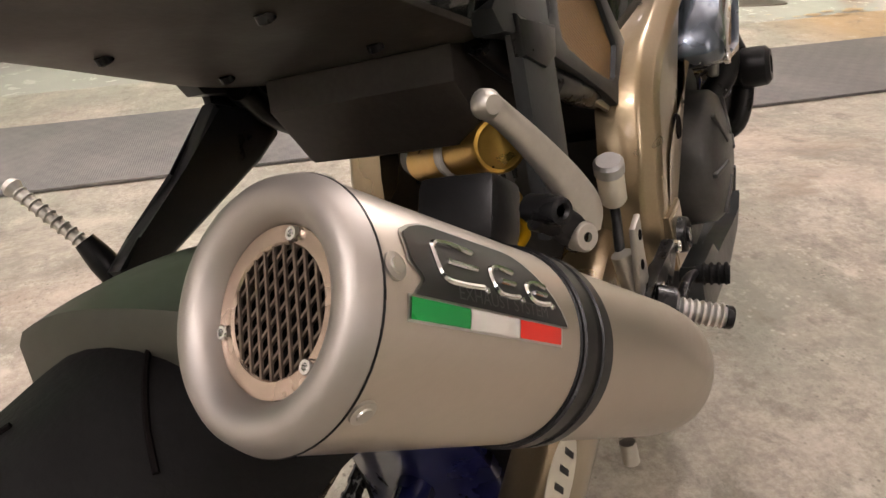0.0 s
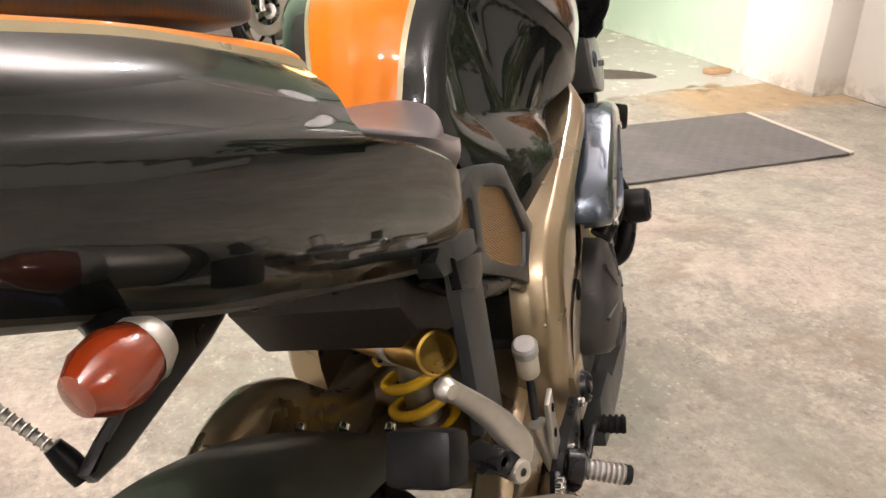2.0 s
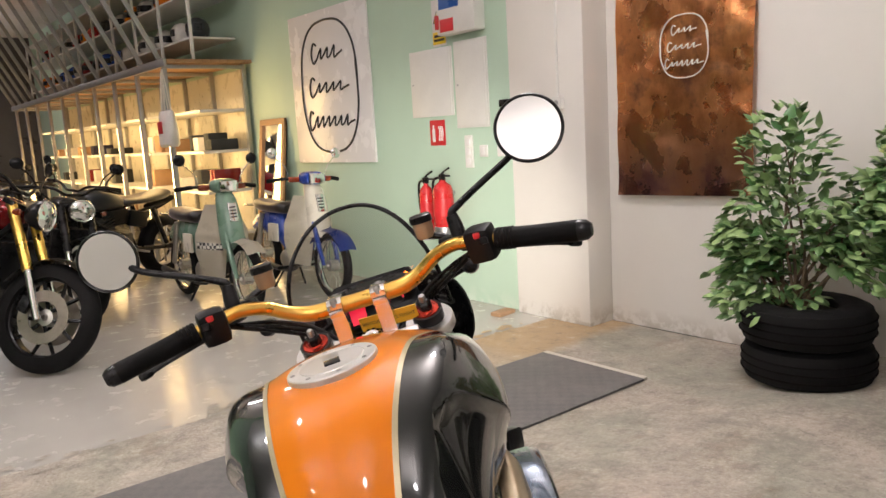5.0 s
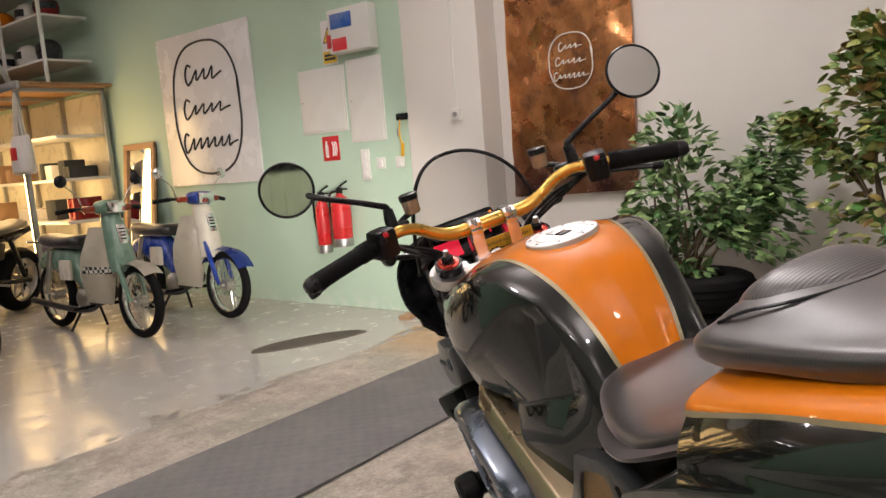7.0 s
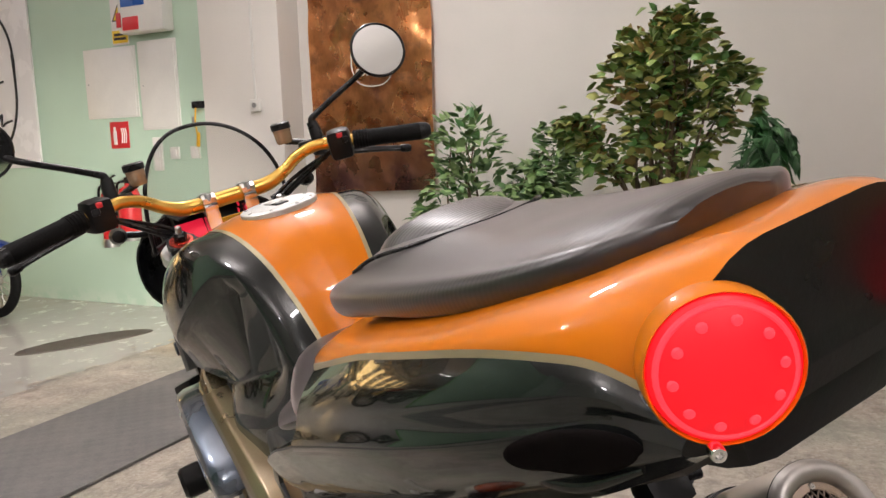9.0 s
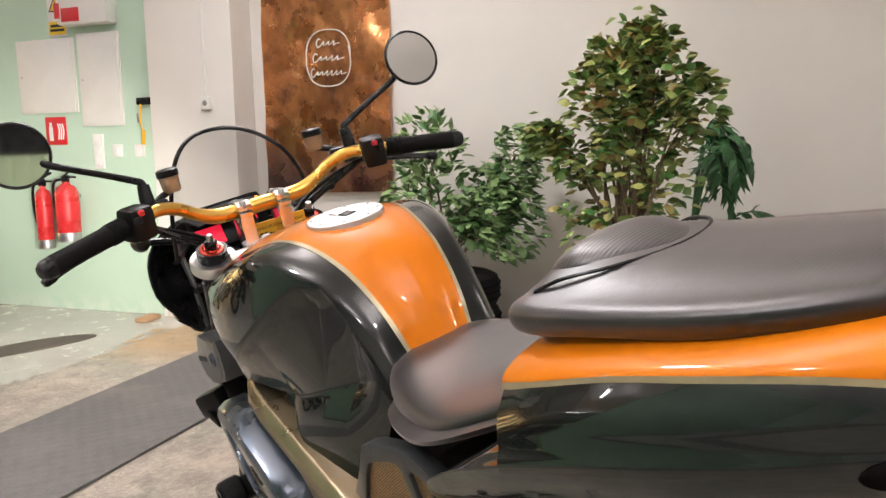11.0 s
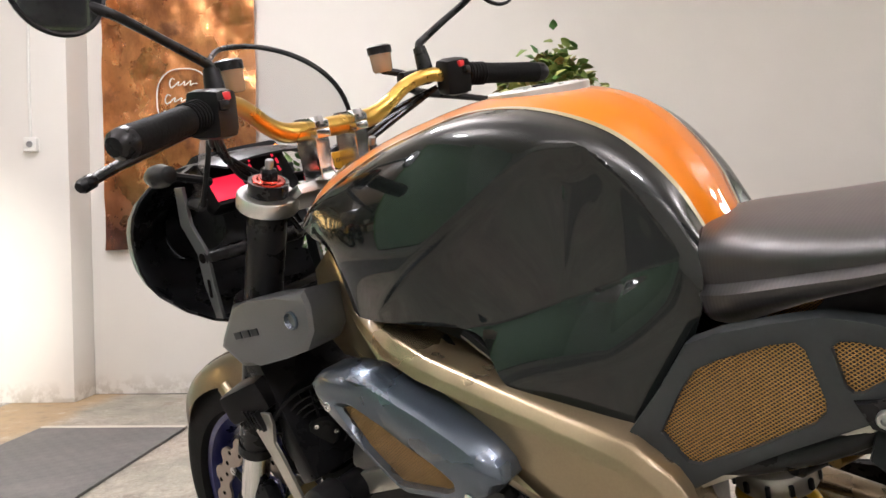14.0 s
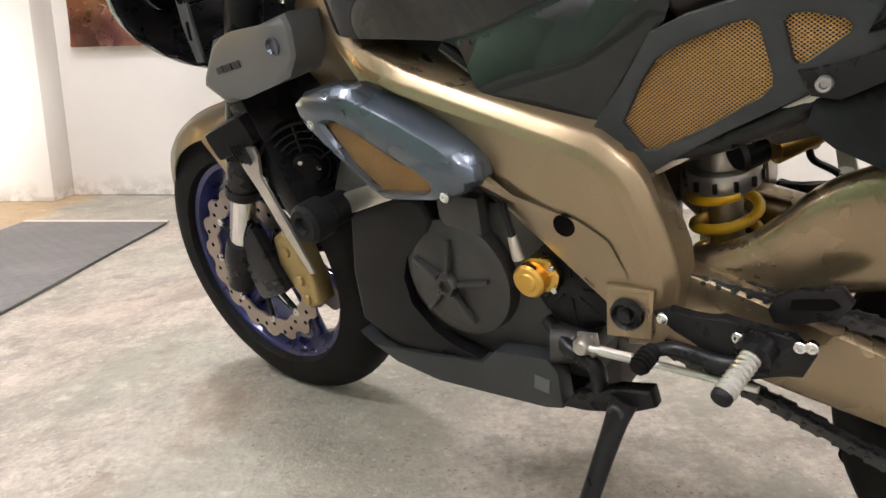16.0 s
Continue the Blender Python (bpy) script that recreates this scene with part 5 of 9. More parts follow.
    part("water_hose", tube([(0.16, 0.20, 0.60), (0.185, 0.22, 0.57), (0.19, 0.20, 0.53), (0.17, 0.17, 0.50)], 0.018, 12), "black_plastic", eng)
    part("water_hose", tube([(0.18, 0.30, 0.56), (0.20, 0.28, 0.50), (0.19, 0.25, 0.44), (0.16, 0.24, 0.42)], 0.016, 12), "black_plastic", eng)
    return eng


eng = engine()
BELLY = [(0.268, 0.318), (0.24, 0.300), (0.16, 0.308), (0.10, 0.318), (0.035, 0.325), (0.010, 0.352), (-0.070, 0.360), (-0.082, 0.345), (-0.085, 0.292), (-0.06, 0.285), (0.04, 0.278), (0.12, 0.272), (0.20, 0.282)]
belly = part("belly_pan", plate(BELLY, -0.178, -0.150, 0.010), "panel_grey", bike, "anthracite belly pan")
part("belly_pan", mirrored(plate(BELLY, -0.178, -0.150, 0.010)), "panel_grey", bike)
part("belly_floor", box(0.30, 0.34, 0.012, (0, 0.09, 0.276), 0.004), "panel_grey", belly)
part("emblem_mark", box(0.0015, 0.022, 0.022, (-0.179, -0.058, 0.322), 0, (8, 0, 0)), "pod_grey", belly)


# ---- front end
FORK_TOP, FORK_AXLE = Vector((0, 0.3942, 0.919)), Vector((0, 0.662, 0.302))


def on_fork(s, t, dx=0.102):
    p = FORK_TOP.lerp(FORK_AXLE, t)
    return Vector((s * dx, p.y, p.z))


def front_end():
    for s in (-1, 1):
        leg = part("fork_leg", tube([on_fork(s, -0.01), on_fork(s, 0.71)], 0.0285, 24, 1), "satin_black", bike, "black upside-down fork leg")
        part("stanchion", tube([on_fork(s, 0.70), on_fork(s, 0.90)], 0.0235, 24, 1), "chrome", leg, "chromed fork stanchion")
        part("fork_seal", lathe([(0.024, 0.0), (0.031, 0.0), (0.031, 0.018), (0.029, 0.02)], 24, aim(on_fork(s, 0.685), on_fork(s, 0.9))), "satin_black", leg)
        part("axle_clamp", tube([on_fork(s, 0.87), on_fork(s, 0.93), on_fork(s, 1.03)], [0.029, 0.033, 0.027], 18, 3), "satin_black", leg, "black axle clamp")
        part("caliper_mount", box(0.03, 0.09, 0.14, on_fork(s, 0.93) + Vector((0, -0.055, 0.0)), 0.015, (-23, 0, 0)), "satin_black", leg)
        cap = lathe([(0, 0.010), (0.015, 0.010), (0.017, 0.008), (0.0225, 0.0075), (0.0245, 0.004), (0.0255, -0.004), (0.0275, -0.006), (0.0275, -0.016)], 32, aim(on_fork(s, -0.002), on_fork(s, -0.5)))
        fc = part("fork_cap", cap, "red_anod", leg, "red anodised fork cap")
        part("cap_nut", lathe([(0, 0.024), (0.0095, 0.024), (0.0125, 0.021), (0.0125, 0.009)], 6, aim(on_fork(s, -0.002), on_fork(s, -0.5))), "satin_black", fc, smooth=False)
        part("cap_adjuster", lathe([(0, 0.037), (0.0048, 0.037), (0.0062, 0.035), (0.0062, 0.024), (0.0085, 0.0235)], 14, aim(on_fork(s, -0.002), on_fork(s, -0.5))), "steel", fc)
        cal = part("brake_caliper", plate([(0.545, 0.395), (0.515, 0.415), (0.480, 0.385), (0.462, 0.32), (0.458, 0.278), (0.487, 0.262), (0.520, 0.298), (0.545, 0.345)], s * 0.098, s * 0.052, 0.012, seg=3), "brass", leg, "gold four-piston brake caliper")
        for y, z in ((0.512, 0.375), (0.492, 0.322), (0.486, 0.285)):
            part("piston_cover", lathe([(0, 0.004), (0.009, 0.004), (0.011, 0.0), (0.011, -0.006)], 16, aim((s * 0.099, y, z), (s, y, z))), "brass", cal)
    # top and lower yokes
    for t, w, mat, nm in ((0.035, 0.022, "alu", "top_yoke"), (0.30, 0.032, "satin_black", "lower_yoke")):
        c = FORK_TOP.lerp(FORK_AXLE, t)
        bm = bmesh.new()
        for s in (-1, 1):
            lathe([(0.0285, w / 2), (0.042, w / 2), (0.044, w / 2 - 0.003), (0.044, -w / 2 + 0.003), (0.042, -w / 2), (0.0285, -w / 2)], 28, aim((s * 0.102, c.y, c.z), Vector((s * 0.102, c.y, c.z)) + (FORK_TOP - FORK_AXLE)), bm, closed=True)
        box(0.17, 0.084, w - 0.004, (0, c.y - 0.014, c.z - 0.006), 0.008, (-23, 0, 0), bm)
        y = part(nm, bm, mat, bike, "machined aluminium top yoke" if nm == "top_yoke" else "")
        if nm == "top_yoke":
            part("stem_nut", lathe([(0.006, 0.006), (0.0065, 0.019), (0.012, 0.021), (0.0185, 0.020), (0.0205, 0.016), (0.0205, 0.0)], 28, aim((0, c.y - 0.026, c.z), Vector((0, c.y - 0.026, c.z)) + (FORK_TOP - FORK_AXLE))), "polished", y)
            for k in range(10):
                q = aim((0, c.y - 0.026, c.z), Vector((0, c.y - 0.026, c.z)) + (FORK_TOP - FORK_AXLE)) @ Vector((0.0152 * math.cos(k * 0.6283), 0.0152 * math.sin(k * 0.6283), 0.0206))
                part("nut_hole", lathe([(0, 0.0006), (0.0026, 0.0005), (0.0028, -0.001)], 10, aim(q, q + FORK_TOP - FORK_AXLE)), "soot", y)
            tag = part("key_tag", box(0.105, 0.004, 0.026, (0.036, 0.386, 0.931), 0.001, (8, 0, -8)), "tag_yellow", y, "yellow woven key tag")
            cu = bpy.data.curves.new("tag_text", "FONT")
            cu.body, cu.size, cu.extrude, cu.align_x, cu.align_y = "REMOVE BEFORE FLIGHT", 0.0088, 0.0002, "CENTER", "CENTER"
            me = bpy.data.meshes.new_from_object(new("tag_text_curve", cu))
            bpy.data.objects.remove(bpy.data.objects["tag_text_curve"])
            me.materials.append(M["ink"])
            tx = new("tag_text", me)
            tx.parent, tx.matrix_basis = tag, pose(0.036, 0.386, 0.931, 8, 0, -8) @ pose(0, -0.0024, 0, 90, 0, 0)


front_end()


def wheel(axle, radius, width, rim_mat, parent, name, rim_r, disc_r, spokes, camber_profile=1.0):
    w = part(name, lathe([(0.03, -0.05), (0.03, 0.05), (0.018, 0.055), (0.018, -0.055)], 24, aim(axle, Vector(axle) + Vector((1, 0, 0))), closed=True), rim_mat, parent, "dark blue spoked wheel with black tyre")
    m = aim(axle, Vector(axle) + Vector((1, 0, 0)))
    prof = []
    h = width / 2
    for k in range(15):
        a = math.pi * (k / 14)
        prof.append((rim_r + (radius - rim_r) * math.sin(a) ** 0.62, -h * math.cos(a)))
    prof += [(rim_r - 0.006, h * 0.8), (rim_r - 0.006, -h * 0.8)]
    tyre = part("tyre", lathe(prof, 72, m, closed=True), "tyre", w, "black sports tyre with sparse tread grooves")
    hr = h * 0.82
    part("rim", lathe([(rim_r + 0.006, -hr), (rim_r + 0.006, -hr + 0.006), (rim_r - 0.010, -hr + 0.014), (rim_r - 0.022, -hr * 0.4), (rim_r - 0.022, hr * 0.4), (rim_r - 0.010, hr - 0.014), (rim_r + 0.006, hr - 0.006), (rim_r + 0.006, hr), (rim_r - 0.016, hr - 0.004), (rim_r - 0.032, hr * 0.4), (rim_r - 0.032, -hr * 0.4), (rim_r - 0.016, -hr + 0.004)], 72, m, closed=True), rim_mat, w, "dark blue painted rim")
    for k in range(spokes):
        a = 2 * math.pi * k / spokes + 0.25
        ca, sa = math.cos(a), math.sin(a)
        bm = tube([(0.02 * ca, 0.02 * sa, 0), (0.5 * rim_r * ca, 0.5 * rim_r * sa, 0.004), ((rim_r - 0.02) * ca, (rim_r - 0.02) * sa, 0)], [0.022, 0.014, 0.019], 10, 4)
        part("spoke", bm, rim_mat, w, m=m)
    return w, tyre, m


def wavy_disc(m, z, r_in, r_out, parent, name="brake_disc", label="wave-edged steel brake disc"):
    own = bmesh.new()
    n = 160
    lo, hi = [], []
    for k in range(n):
        a = 2 * math.pi * k / n
        ro = r_out + 0.005 * math.sin(a * 16) - (0.004 if math.sin(a * 16) < -0.5 else 0)
        ri = r_in + 0.003 * math.sin(a * 16 + 1)
        lo.append((ri * math.cos(a), ri * math.sin(a)))
        hi.append((ro * math.cos(a), ro * math.sin(a)))
    rings = [[own.verts.new((x, y, zz)) for x, y in src] for src, zz in ((lo, z - 0.0025), (hi, z - 0.0025), (hi, z + 0.0025), (lo, z + 0.0025))]
    skin(own, rings, closed=True)
    d = part(name, own, "disc", parent, label, m=m)
    for k in range(32):
        a = 2 * math.pi * k / 32
        r = r_in + (r_out - r_in) * (0.30 + 0.2 * (k % 3))
        part("drilled_hole", lathe([(0, 0.0004), (0.0045, 0.0004), (0.0045, -0.001)], 8, pose(r * math.cos(a), r * math.sin(a), z + (0.0027 if z > 0 else -0.0027), 0 if z > 0 else 180)), "soot", d)
    for k in range(8):
        a = 2 * math.pi * k / 8
        part("disc_button", lathe([(0, 0.003), (0.004, 0.003), (0.008, 0.002), (0.008, -0.002)], 12, pose(r_in * math.cos(a), r_in * math.sin(a), z + (0.002 if z > 0 else -0.002), 0 if z > 0 else 180)), "alu", d)
    part("disc_carrier", lathe([(0.034, -0.004), (0.044, -0.004), (0.044, 0.004), (0.034, 0.004)], 28, pose(0, 0, z * 0.9), closed=True), "satin_black", d)
    for k in range(8):
        a = 2 * math.pi * k / 8
        part("carrier_arm", tube([(0.04 * math.cos(a + 0.25), 0.04 * math.sin(a + 0.25), z * 0.9), ((r_in + 0.002) * math.cos(a), (r_in + 0.002) * math.sin(a), z)], 0.006, 6, 1), "satin_black", d)
    return d


fw, ftyre, fm = wheel((0, 0.662, 0.302), 0.300, 0.122, "blue_rim", bike, "front_wheel", 0.218, 0.16, 6)
wavy_disc(fm, -0.062, 0.118, 0.158, fw)
wavy_disc(fm, 0.062, 0.118, 0.158, fw)


def front_fender():
    rows = []
    for k in range(25):
        a = radians(28 + 118 * k / 24)
        row = []
        for j in range(11):
            u = (j / 10 - 0.5) * 2
            r = 0.316 - 0.022 * abs(u) ** 2.5 - 0.03 * (abs(u) ** 6)
            x = 0.072 * u * (1 - 0.35 * (max(0, 0.18 - k / 24) / 0.18))
            row.append((x, 0.662 + r * math.cos(a), 0.302 + r * math.sin(a)))
        rows.append(row)
    bm = grid_surface(rows)
    bmesh.ops.solidify(bm, geom=bm.faces[:], thickness=0.003)
    f = part("front_fender", bm, "bronze", bike, "bronze-brown front mudguard")
    for s in (-1, 1):
        part("fender_stay", tube([(s * 0.075, 0.69, 0.57), (s * 0.092, 0.60, 0.50), (s * 0.10, 0.585, 0.47)], 0.012, 8, 3, flat=0.4), "bronze", f)


front_fender()


# ---- handlebar, controls, mirrors
def mirror_pair(pts):
    return [(-x, y, z) for x, y, z in pts[::-1]] + pts[1:]


def cockpit():
    half = [(0.0, 0.357, 0.983), (0.045, 0.357, 0.983), (0.085, 0.355, 0.986), (0.118, 0.348, 1.000), (0.150, 0.337, 1.021), (0.185, 0.318, 1.032), (0.22, 0.302, 1.028), (0.30, 0.267, 1.018), (0.372, 0.236, 1.008)]
    hb = part("handlebar", tube(mirror_pair(half), [0.0112] * 3 + [0.0112, 0.0115, 0.012, 0.0140, 0.0142, 0.0142, 0.0142, 0.0140, 0.012, 0.0115, 0.0112] + [0.0112] * 3, 18, 6), "gold", bike, "gold anodised tapered handlebar")
    for s in (-1, 1):
        r = part("bar_riser", plate([(0.338, 0.983), (0.376, 0.983), (0.380, 0.960), (0.374, 0.925), (0.380, 0.912), (0.334, 0.912), (0.341, 0.930), (0.335, 0.962)], s * 0.038 - 0.0125, s * 0.038 + 0.0125, 0.003), "polished", hb, "polished aluminium bar riser")
        part("riser_cap", plate([(0.330, 0.984), (0.384, 0.984), (0.384, 0.993), (0.372, 1.0005), (0.342, 1.0005), (0.330, 0.993)], s * 0.038 - 0.0130, s * 0.038 + 0.0130, 0.0018), "polished", r)
        part("riser_lug", box(0.025, 0.054, 0.012, (s * 0.038, 0.357, 0.9765), 0.002), "polished", r)
        for dy in (-0.0215, 0.0215):
            rb = part("riser_bolt", lathe([(0.0026, 0.005), (0.0028, 0.0085), (0.0058, 0.0085), (0.0064, 0.0075), (0.0064, -0.004)], 18, pose(s * 0.038, 0.357 + dy, 0.9925)), "steel", r)
            part("bolt_socket", lathe([(0, 0.0052), (0.0027, 0.0052)], 6, pose(s * 0.038, 0.357 + dy, 0.9925)), "soot", rb)
        a, b = Vector((s * 0.252, 0.288, 1.0245)), Vector((s * 0.372, 0.236, 1.008))
        g = part("grip", tube([a, a.lerp(b, 0.5), b], [0.0175, 0.0165, 0.0170], 18, 4), "grip", hb, "black ribbed rubber grip")
        for k in range(5):
            part("grip_rib", ring_bar(a.lerp(b, 0.03 + 0.045 * k), b - a, 0.0176, 0.0014, 18, 6), "grip", g)
        part("bar_end", lathe([(0, 0.022), (0.010, 0.021), (0.0155, 0.014), (0.0168, 0.004), (0.0168, 0.0)], 20, aim(b, b + (b - a))), "satin_black", hb, "black bar end weight")
        # switch block with its red switch
        c = Vector((s * 0.228, 0.298, 1.027))
        sw = part("switch_block", box(0.046, 0.046, 0.058, c + Vector((0, 0, -0.003)), 0.012, (8, 0, s * -24)), "black_plastic", hb, "black switch block")
        part("switch", box(0.012, 0.010, 0.010, c + Vector((s * -0.006, -0.022, 0.014)), 0.003), "sign_red", sw, "red switch")
        part("switch", box(0.014, 0.010, 0.012, c + Vector((s * 0.002, -0.026, 0.004)), 0.003), "satin_black", sw)
        mc = part("master_cylinder", box(0.060, 0.028, 0.026, (s * 0.190, 0.345, 1.032), 0.008, (0, 0, s * -18)), "satin_black", hb, "black master cylinder")
        part("mirror_clamp", tube([(s * 0.196, 0.326, 1.024), (s * 0.196, 0.329, 1.055), (s * 0.194, 0.331, 1.078)], [0.013, 0.0125, 0.010], 10, 3), "satin_black", mc)
        # fluid cup with its black lid
        cup = part("fluid_cup", lathe([(0, -0.020), (0.015, -0.020), (0.0185, -0.015), (0.020, 0.012), (0.020, 0.014)], 24, pose(s * 0.142, 0.368, 1.066) @ Matrix.Scale(0.86, 4)), "amber", hb, "cloudy amber fluid cup")
        part("lid", lathe([(0, 0.029), (0.018, 0.029), (0.0225, 0.026), (0.0225, 0.013), (0.0, 0.013)], 24, pose(s * 0.142, 0.368, 1.066) @ Matrix.Scale(0.86, 4)), "satin_black", cup)
        part("cup_bracket", tube([(s * 0.145, 0.372, 1.052), (s * 0.168, 0.362, 1.045), (s * 0.186, 0.347, 1.036)], 0.006, 8, 4), "satin_black", cup)
        # lever
        lv = part("lever", tube([(s * 0.195, 0.365, 1.018), (s * 0.23, 0.372, 1.008), (s * 0.29, 0.358, 0.995), (s * 0.345, 0.345, 0.982), (s * 0.382, 0.332, 0.972)], [0.010, 0.009, 0.0085, 0.007, 0.0075], 10, 4, flat=0.7), "satin_black", hb, "black adjustable lever")
        part("lever_tip", lathe([(0, 0.010), (0.006, 0.009), (0.0085, 0.004), (0.0085, -0.010), (0.006, -0.014)], 12, aim((s * 0.379, 0.333, 0.973), (s * 0.5, 0.30, 0.94))), "satin_black", lv)
        # round mirror on its stalk
        mc_, nrm = Vector((0.349, 0.284, 1.1765)), Vector((-0.134, -1.0, 0.279)).normalized()
        if s < 0:
            mc_ = Vector((-0.361, 0.322, 1.174))
            nrm = Vector((0.004, -1.0, 0.017)).normalized()
        stalk = part("mirror_stalk", tube([(s * 0.195, 0.331, 1.070), (s * 0.196, 0.331, 1.082), (s * 0.208, 0.329, 1.090), (s * 0.25, 0.322, 1.112), (s * 0.312, 0.312, 1.143), mc_ + Vector((s * -0.02, 0.014, -0.012))], [0.007, 0.007, 0.0062, 0.0058, 0.0058, 0.008], 10, 5), "satin_black", bike, "black mirror stalk")
        m = aim(mc_, mc_ + nrm) @ Matrix.Scale(1.07 if s > 0 else 1.0, 4)
        shell = part("mirror_shell", lathe([(0, -0.020), (0.022, -0.018), (0.040, -0.010), (0.0505, 0.0), (0.0515, 0.004), (0.0495, 0.007), (0.0465, 0.005)], 44, m), "satin_black", stalk, "black round mirror shell")
        part("mirror_glass", lathe([(0, 0.0048), (0.0482, 0.0048)], 44, m), "mirror", shell, "round mirror glass", smooth=False)
    # cables that loop forward of the bar
    for s in (-1, 1):
        for k in range(3):
            part("cable", tube([(s * 0.215, 0.325, 1.012), (s * (0.17 - 0.02 * k), 0.40 + 0.01 * k, 0.985 - 0.02 * k), (s * (0.11 - 0.015 * k), 0.43, 0.95 - 0.02 * k), (s * 0.05, 0.41, 0.90 - 0.03 * k)], 0.0042, 8, 6), "satin_black", hb)


cockpit()


# ---- nose fairing, screen, dashboard
def fairing():
    sec = []
    for (y, w, zt, zb) in ((0.515, 0.150, 0.955, 0.745), (0.56, 0.168, 0.965, 0.695), (0.62, 0.178, 0.965, 0.690), (0.69, 0.170, 0.950, 0.710), (0.745, 0.140, 0.925, 0.745), (0.785, 0.080, 0.89, 0.79)):
        ring = []
        zc, hz = (zt + zb) / 2, (zt - zb) / 2
        for k in range(36):
            a = 2 * math.pi * k / 36
            c, s = math.cos(a), math.sin(a)
            e = 2.7
            rr = (abs(c) ** e + abs(s) ** e) ** (-1 / e)
            wx = w * (1.0 - 0.25 * max(0, -s) ** 2)
            ring.append((wx * rr * c, y, zc + hz * rr * s))
        sec.append(ring)
    own = bmesh.new()
    fine = [smooth_path([r[k] for r in sec], 5) for k in range(36)]
    rings = [[own.verts.new(fine[k][i]) for k in range(36)] for i in range(len(fine[0]))]
    skin(own, rings, caps=False)
    own.faces.new(rings[-1])
    # the sides are cut away behind, so that the shell is open to the rear
    cut = []
    for fc in own.faces:
        c = fc.calc_center_median()
        edge = 0.675 if c.z > 0.77 else 0.675 - 1.45 * (0.77 - c.z)
        if abs(c.x) > 0.085 and c.y < edge and c.z < 0.95:
            cut.append(fc)
    bmesh.ops.delete(own, geom=cut, context="FACES")
    bmesh.ops.solidify(own, geom=own.faces[:], thickness=0.004)
    f = part("nose_fairing", own, "satin_black", bike, "black nose fairing round the headlamp")
    part("headlamp_lens", lathe([(0, 0.012), (0.03, 0.010), (0.052, 0.0), (0.054, -0.01)], 32, aim((0, 0.792, 0.84), (0, 1.5, 0.82))), "lamp_glass", f, "lit clear headlamp lens")
    part("headlamp_bowl", lathe([(0, -0.05), (0.04, -0.045), (0.06, -0.01), (0.058, 0.0), (0.054, -0.008)], 32, aim((0, 0.785, 0.84), (0, 1.5, 0.82))), "satin_black", f)
    # dashboard with its red lit display
    d = part("dashboard", box(0.17, 0.045, 0.10, (0, 0.592, 0.925), 0.014, (-28, 0, 0)), "black_plastic", bike, "black dashboard with red lit display")
    m = pose(0, 0.592, 0.925, -28, 0, 0)
    part("display", box(0.060, 0.002, 0.040, (-0.055, -0.0235, -0.022), 0.001), "dash_red", d, "lit red display", m=m)
    part("dial", lathe([(0.0, 0.001), (0.034, 0.001), (0.036, -0.003)], 32, m @ aim((0.03, -0.0225, 0.004), (0.03, -1, 0.004))), "ink", d)
    for k in range(9):
        a = radians(-30 + 30 * k)
        part("dial_tick", box(0.003, 0.002, 0.009, (0.03 + 0.028 * math.cos(a), -0.0242, 0.004 + 0.028 * math.sin(a)), 0), "dash_red", d, m=m)
    part("tell_tale", lathe([(0, 0.002), (0.005, 0.001), (0.005, -0.002)], 12, m @ aim((0.072, -0.0235, 0.030), (0.072, -1, 0.030))), "dash_amber", d, "lit amber tell-tale")
    for s in (-1, 1):
        st = part("fairing_stay", plate([(0.622, 0.930), (0.630, 0.870), (0.600, 0.822), (0.603, 0.770), (0.592, 0.715), (0.572, 0.715), (0.576, 0.775), (0.574, 0.826), (0.602, 0.868), (0.600, 0.930)], s * 0.113, s * 0.107, 0.001), "pod_grey", bike, "slotted grey fairing stay")
        part("stay_bolt", lathe([(0, 0.001), (0.008, 0.001), (0.009, -0.002)], 16, aim((s * 0.1135, 0.589, 0.815), (s, 0.589, 0.815))), "soot", st)
        part("stay_slot", box(0.002, 0.007, 0.030, (s * 0.1135, 0.588, 0.765), 0.001, (6, 0, 0)), "soot", st)
    part("stay_bar", tube([(-0.108, 0.585, 0.815), (0, 0.50, 0.825), (0.108, 0.585, 0.815)], 0.012, 12, 3), "satin_black", bike)
    # smoked screen with its beaded black edge
    rows, rim = [], []
    n = 24
    for k in range(n + 1):
        a = math.pi * k / n
        c, s = math.cos(a), math.sin(a)
        x = 0.1445 * (abs(c) ** 0.9) * (1 if c > 0 else -1)
        z = 0.9035 + 0.225 * s ** 0.8
        y = 0.6956 - 0.684 * (z - 0.9035) - 9.3 * x * x
        rim.append((x, y, z))
        rows.append([(x * t, 0.6956 - 0.684 * (z - 0.9035) * t - 9.3 * x * x * t * t, 0.9035 + (z - 0.9035) * t) for t in (0, 0.2, 0.4, 0.6, 0.8, 1.0)])
    sc = part("screen", grid_surface(rows), "smoke", bike, "small smoked screen with black edging")
    sc.visible_shadow = False
    part("screen_edge", tube(rim, 0.0042, 8, 2), "satin_black", sc, "black edge bead")
    part("screen_base", tube([(-0.1445, 0.500, 0.904), (-0.08, 0.636, 0.904), (0, 0.696, 0.904), (0.08, 0.636, 0.904), (0.1445, 0.500, 0.904)], 0.011, 8, 4, flat=0.6), "satin_black", sc)
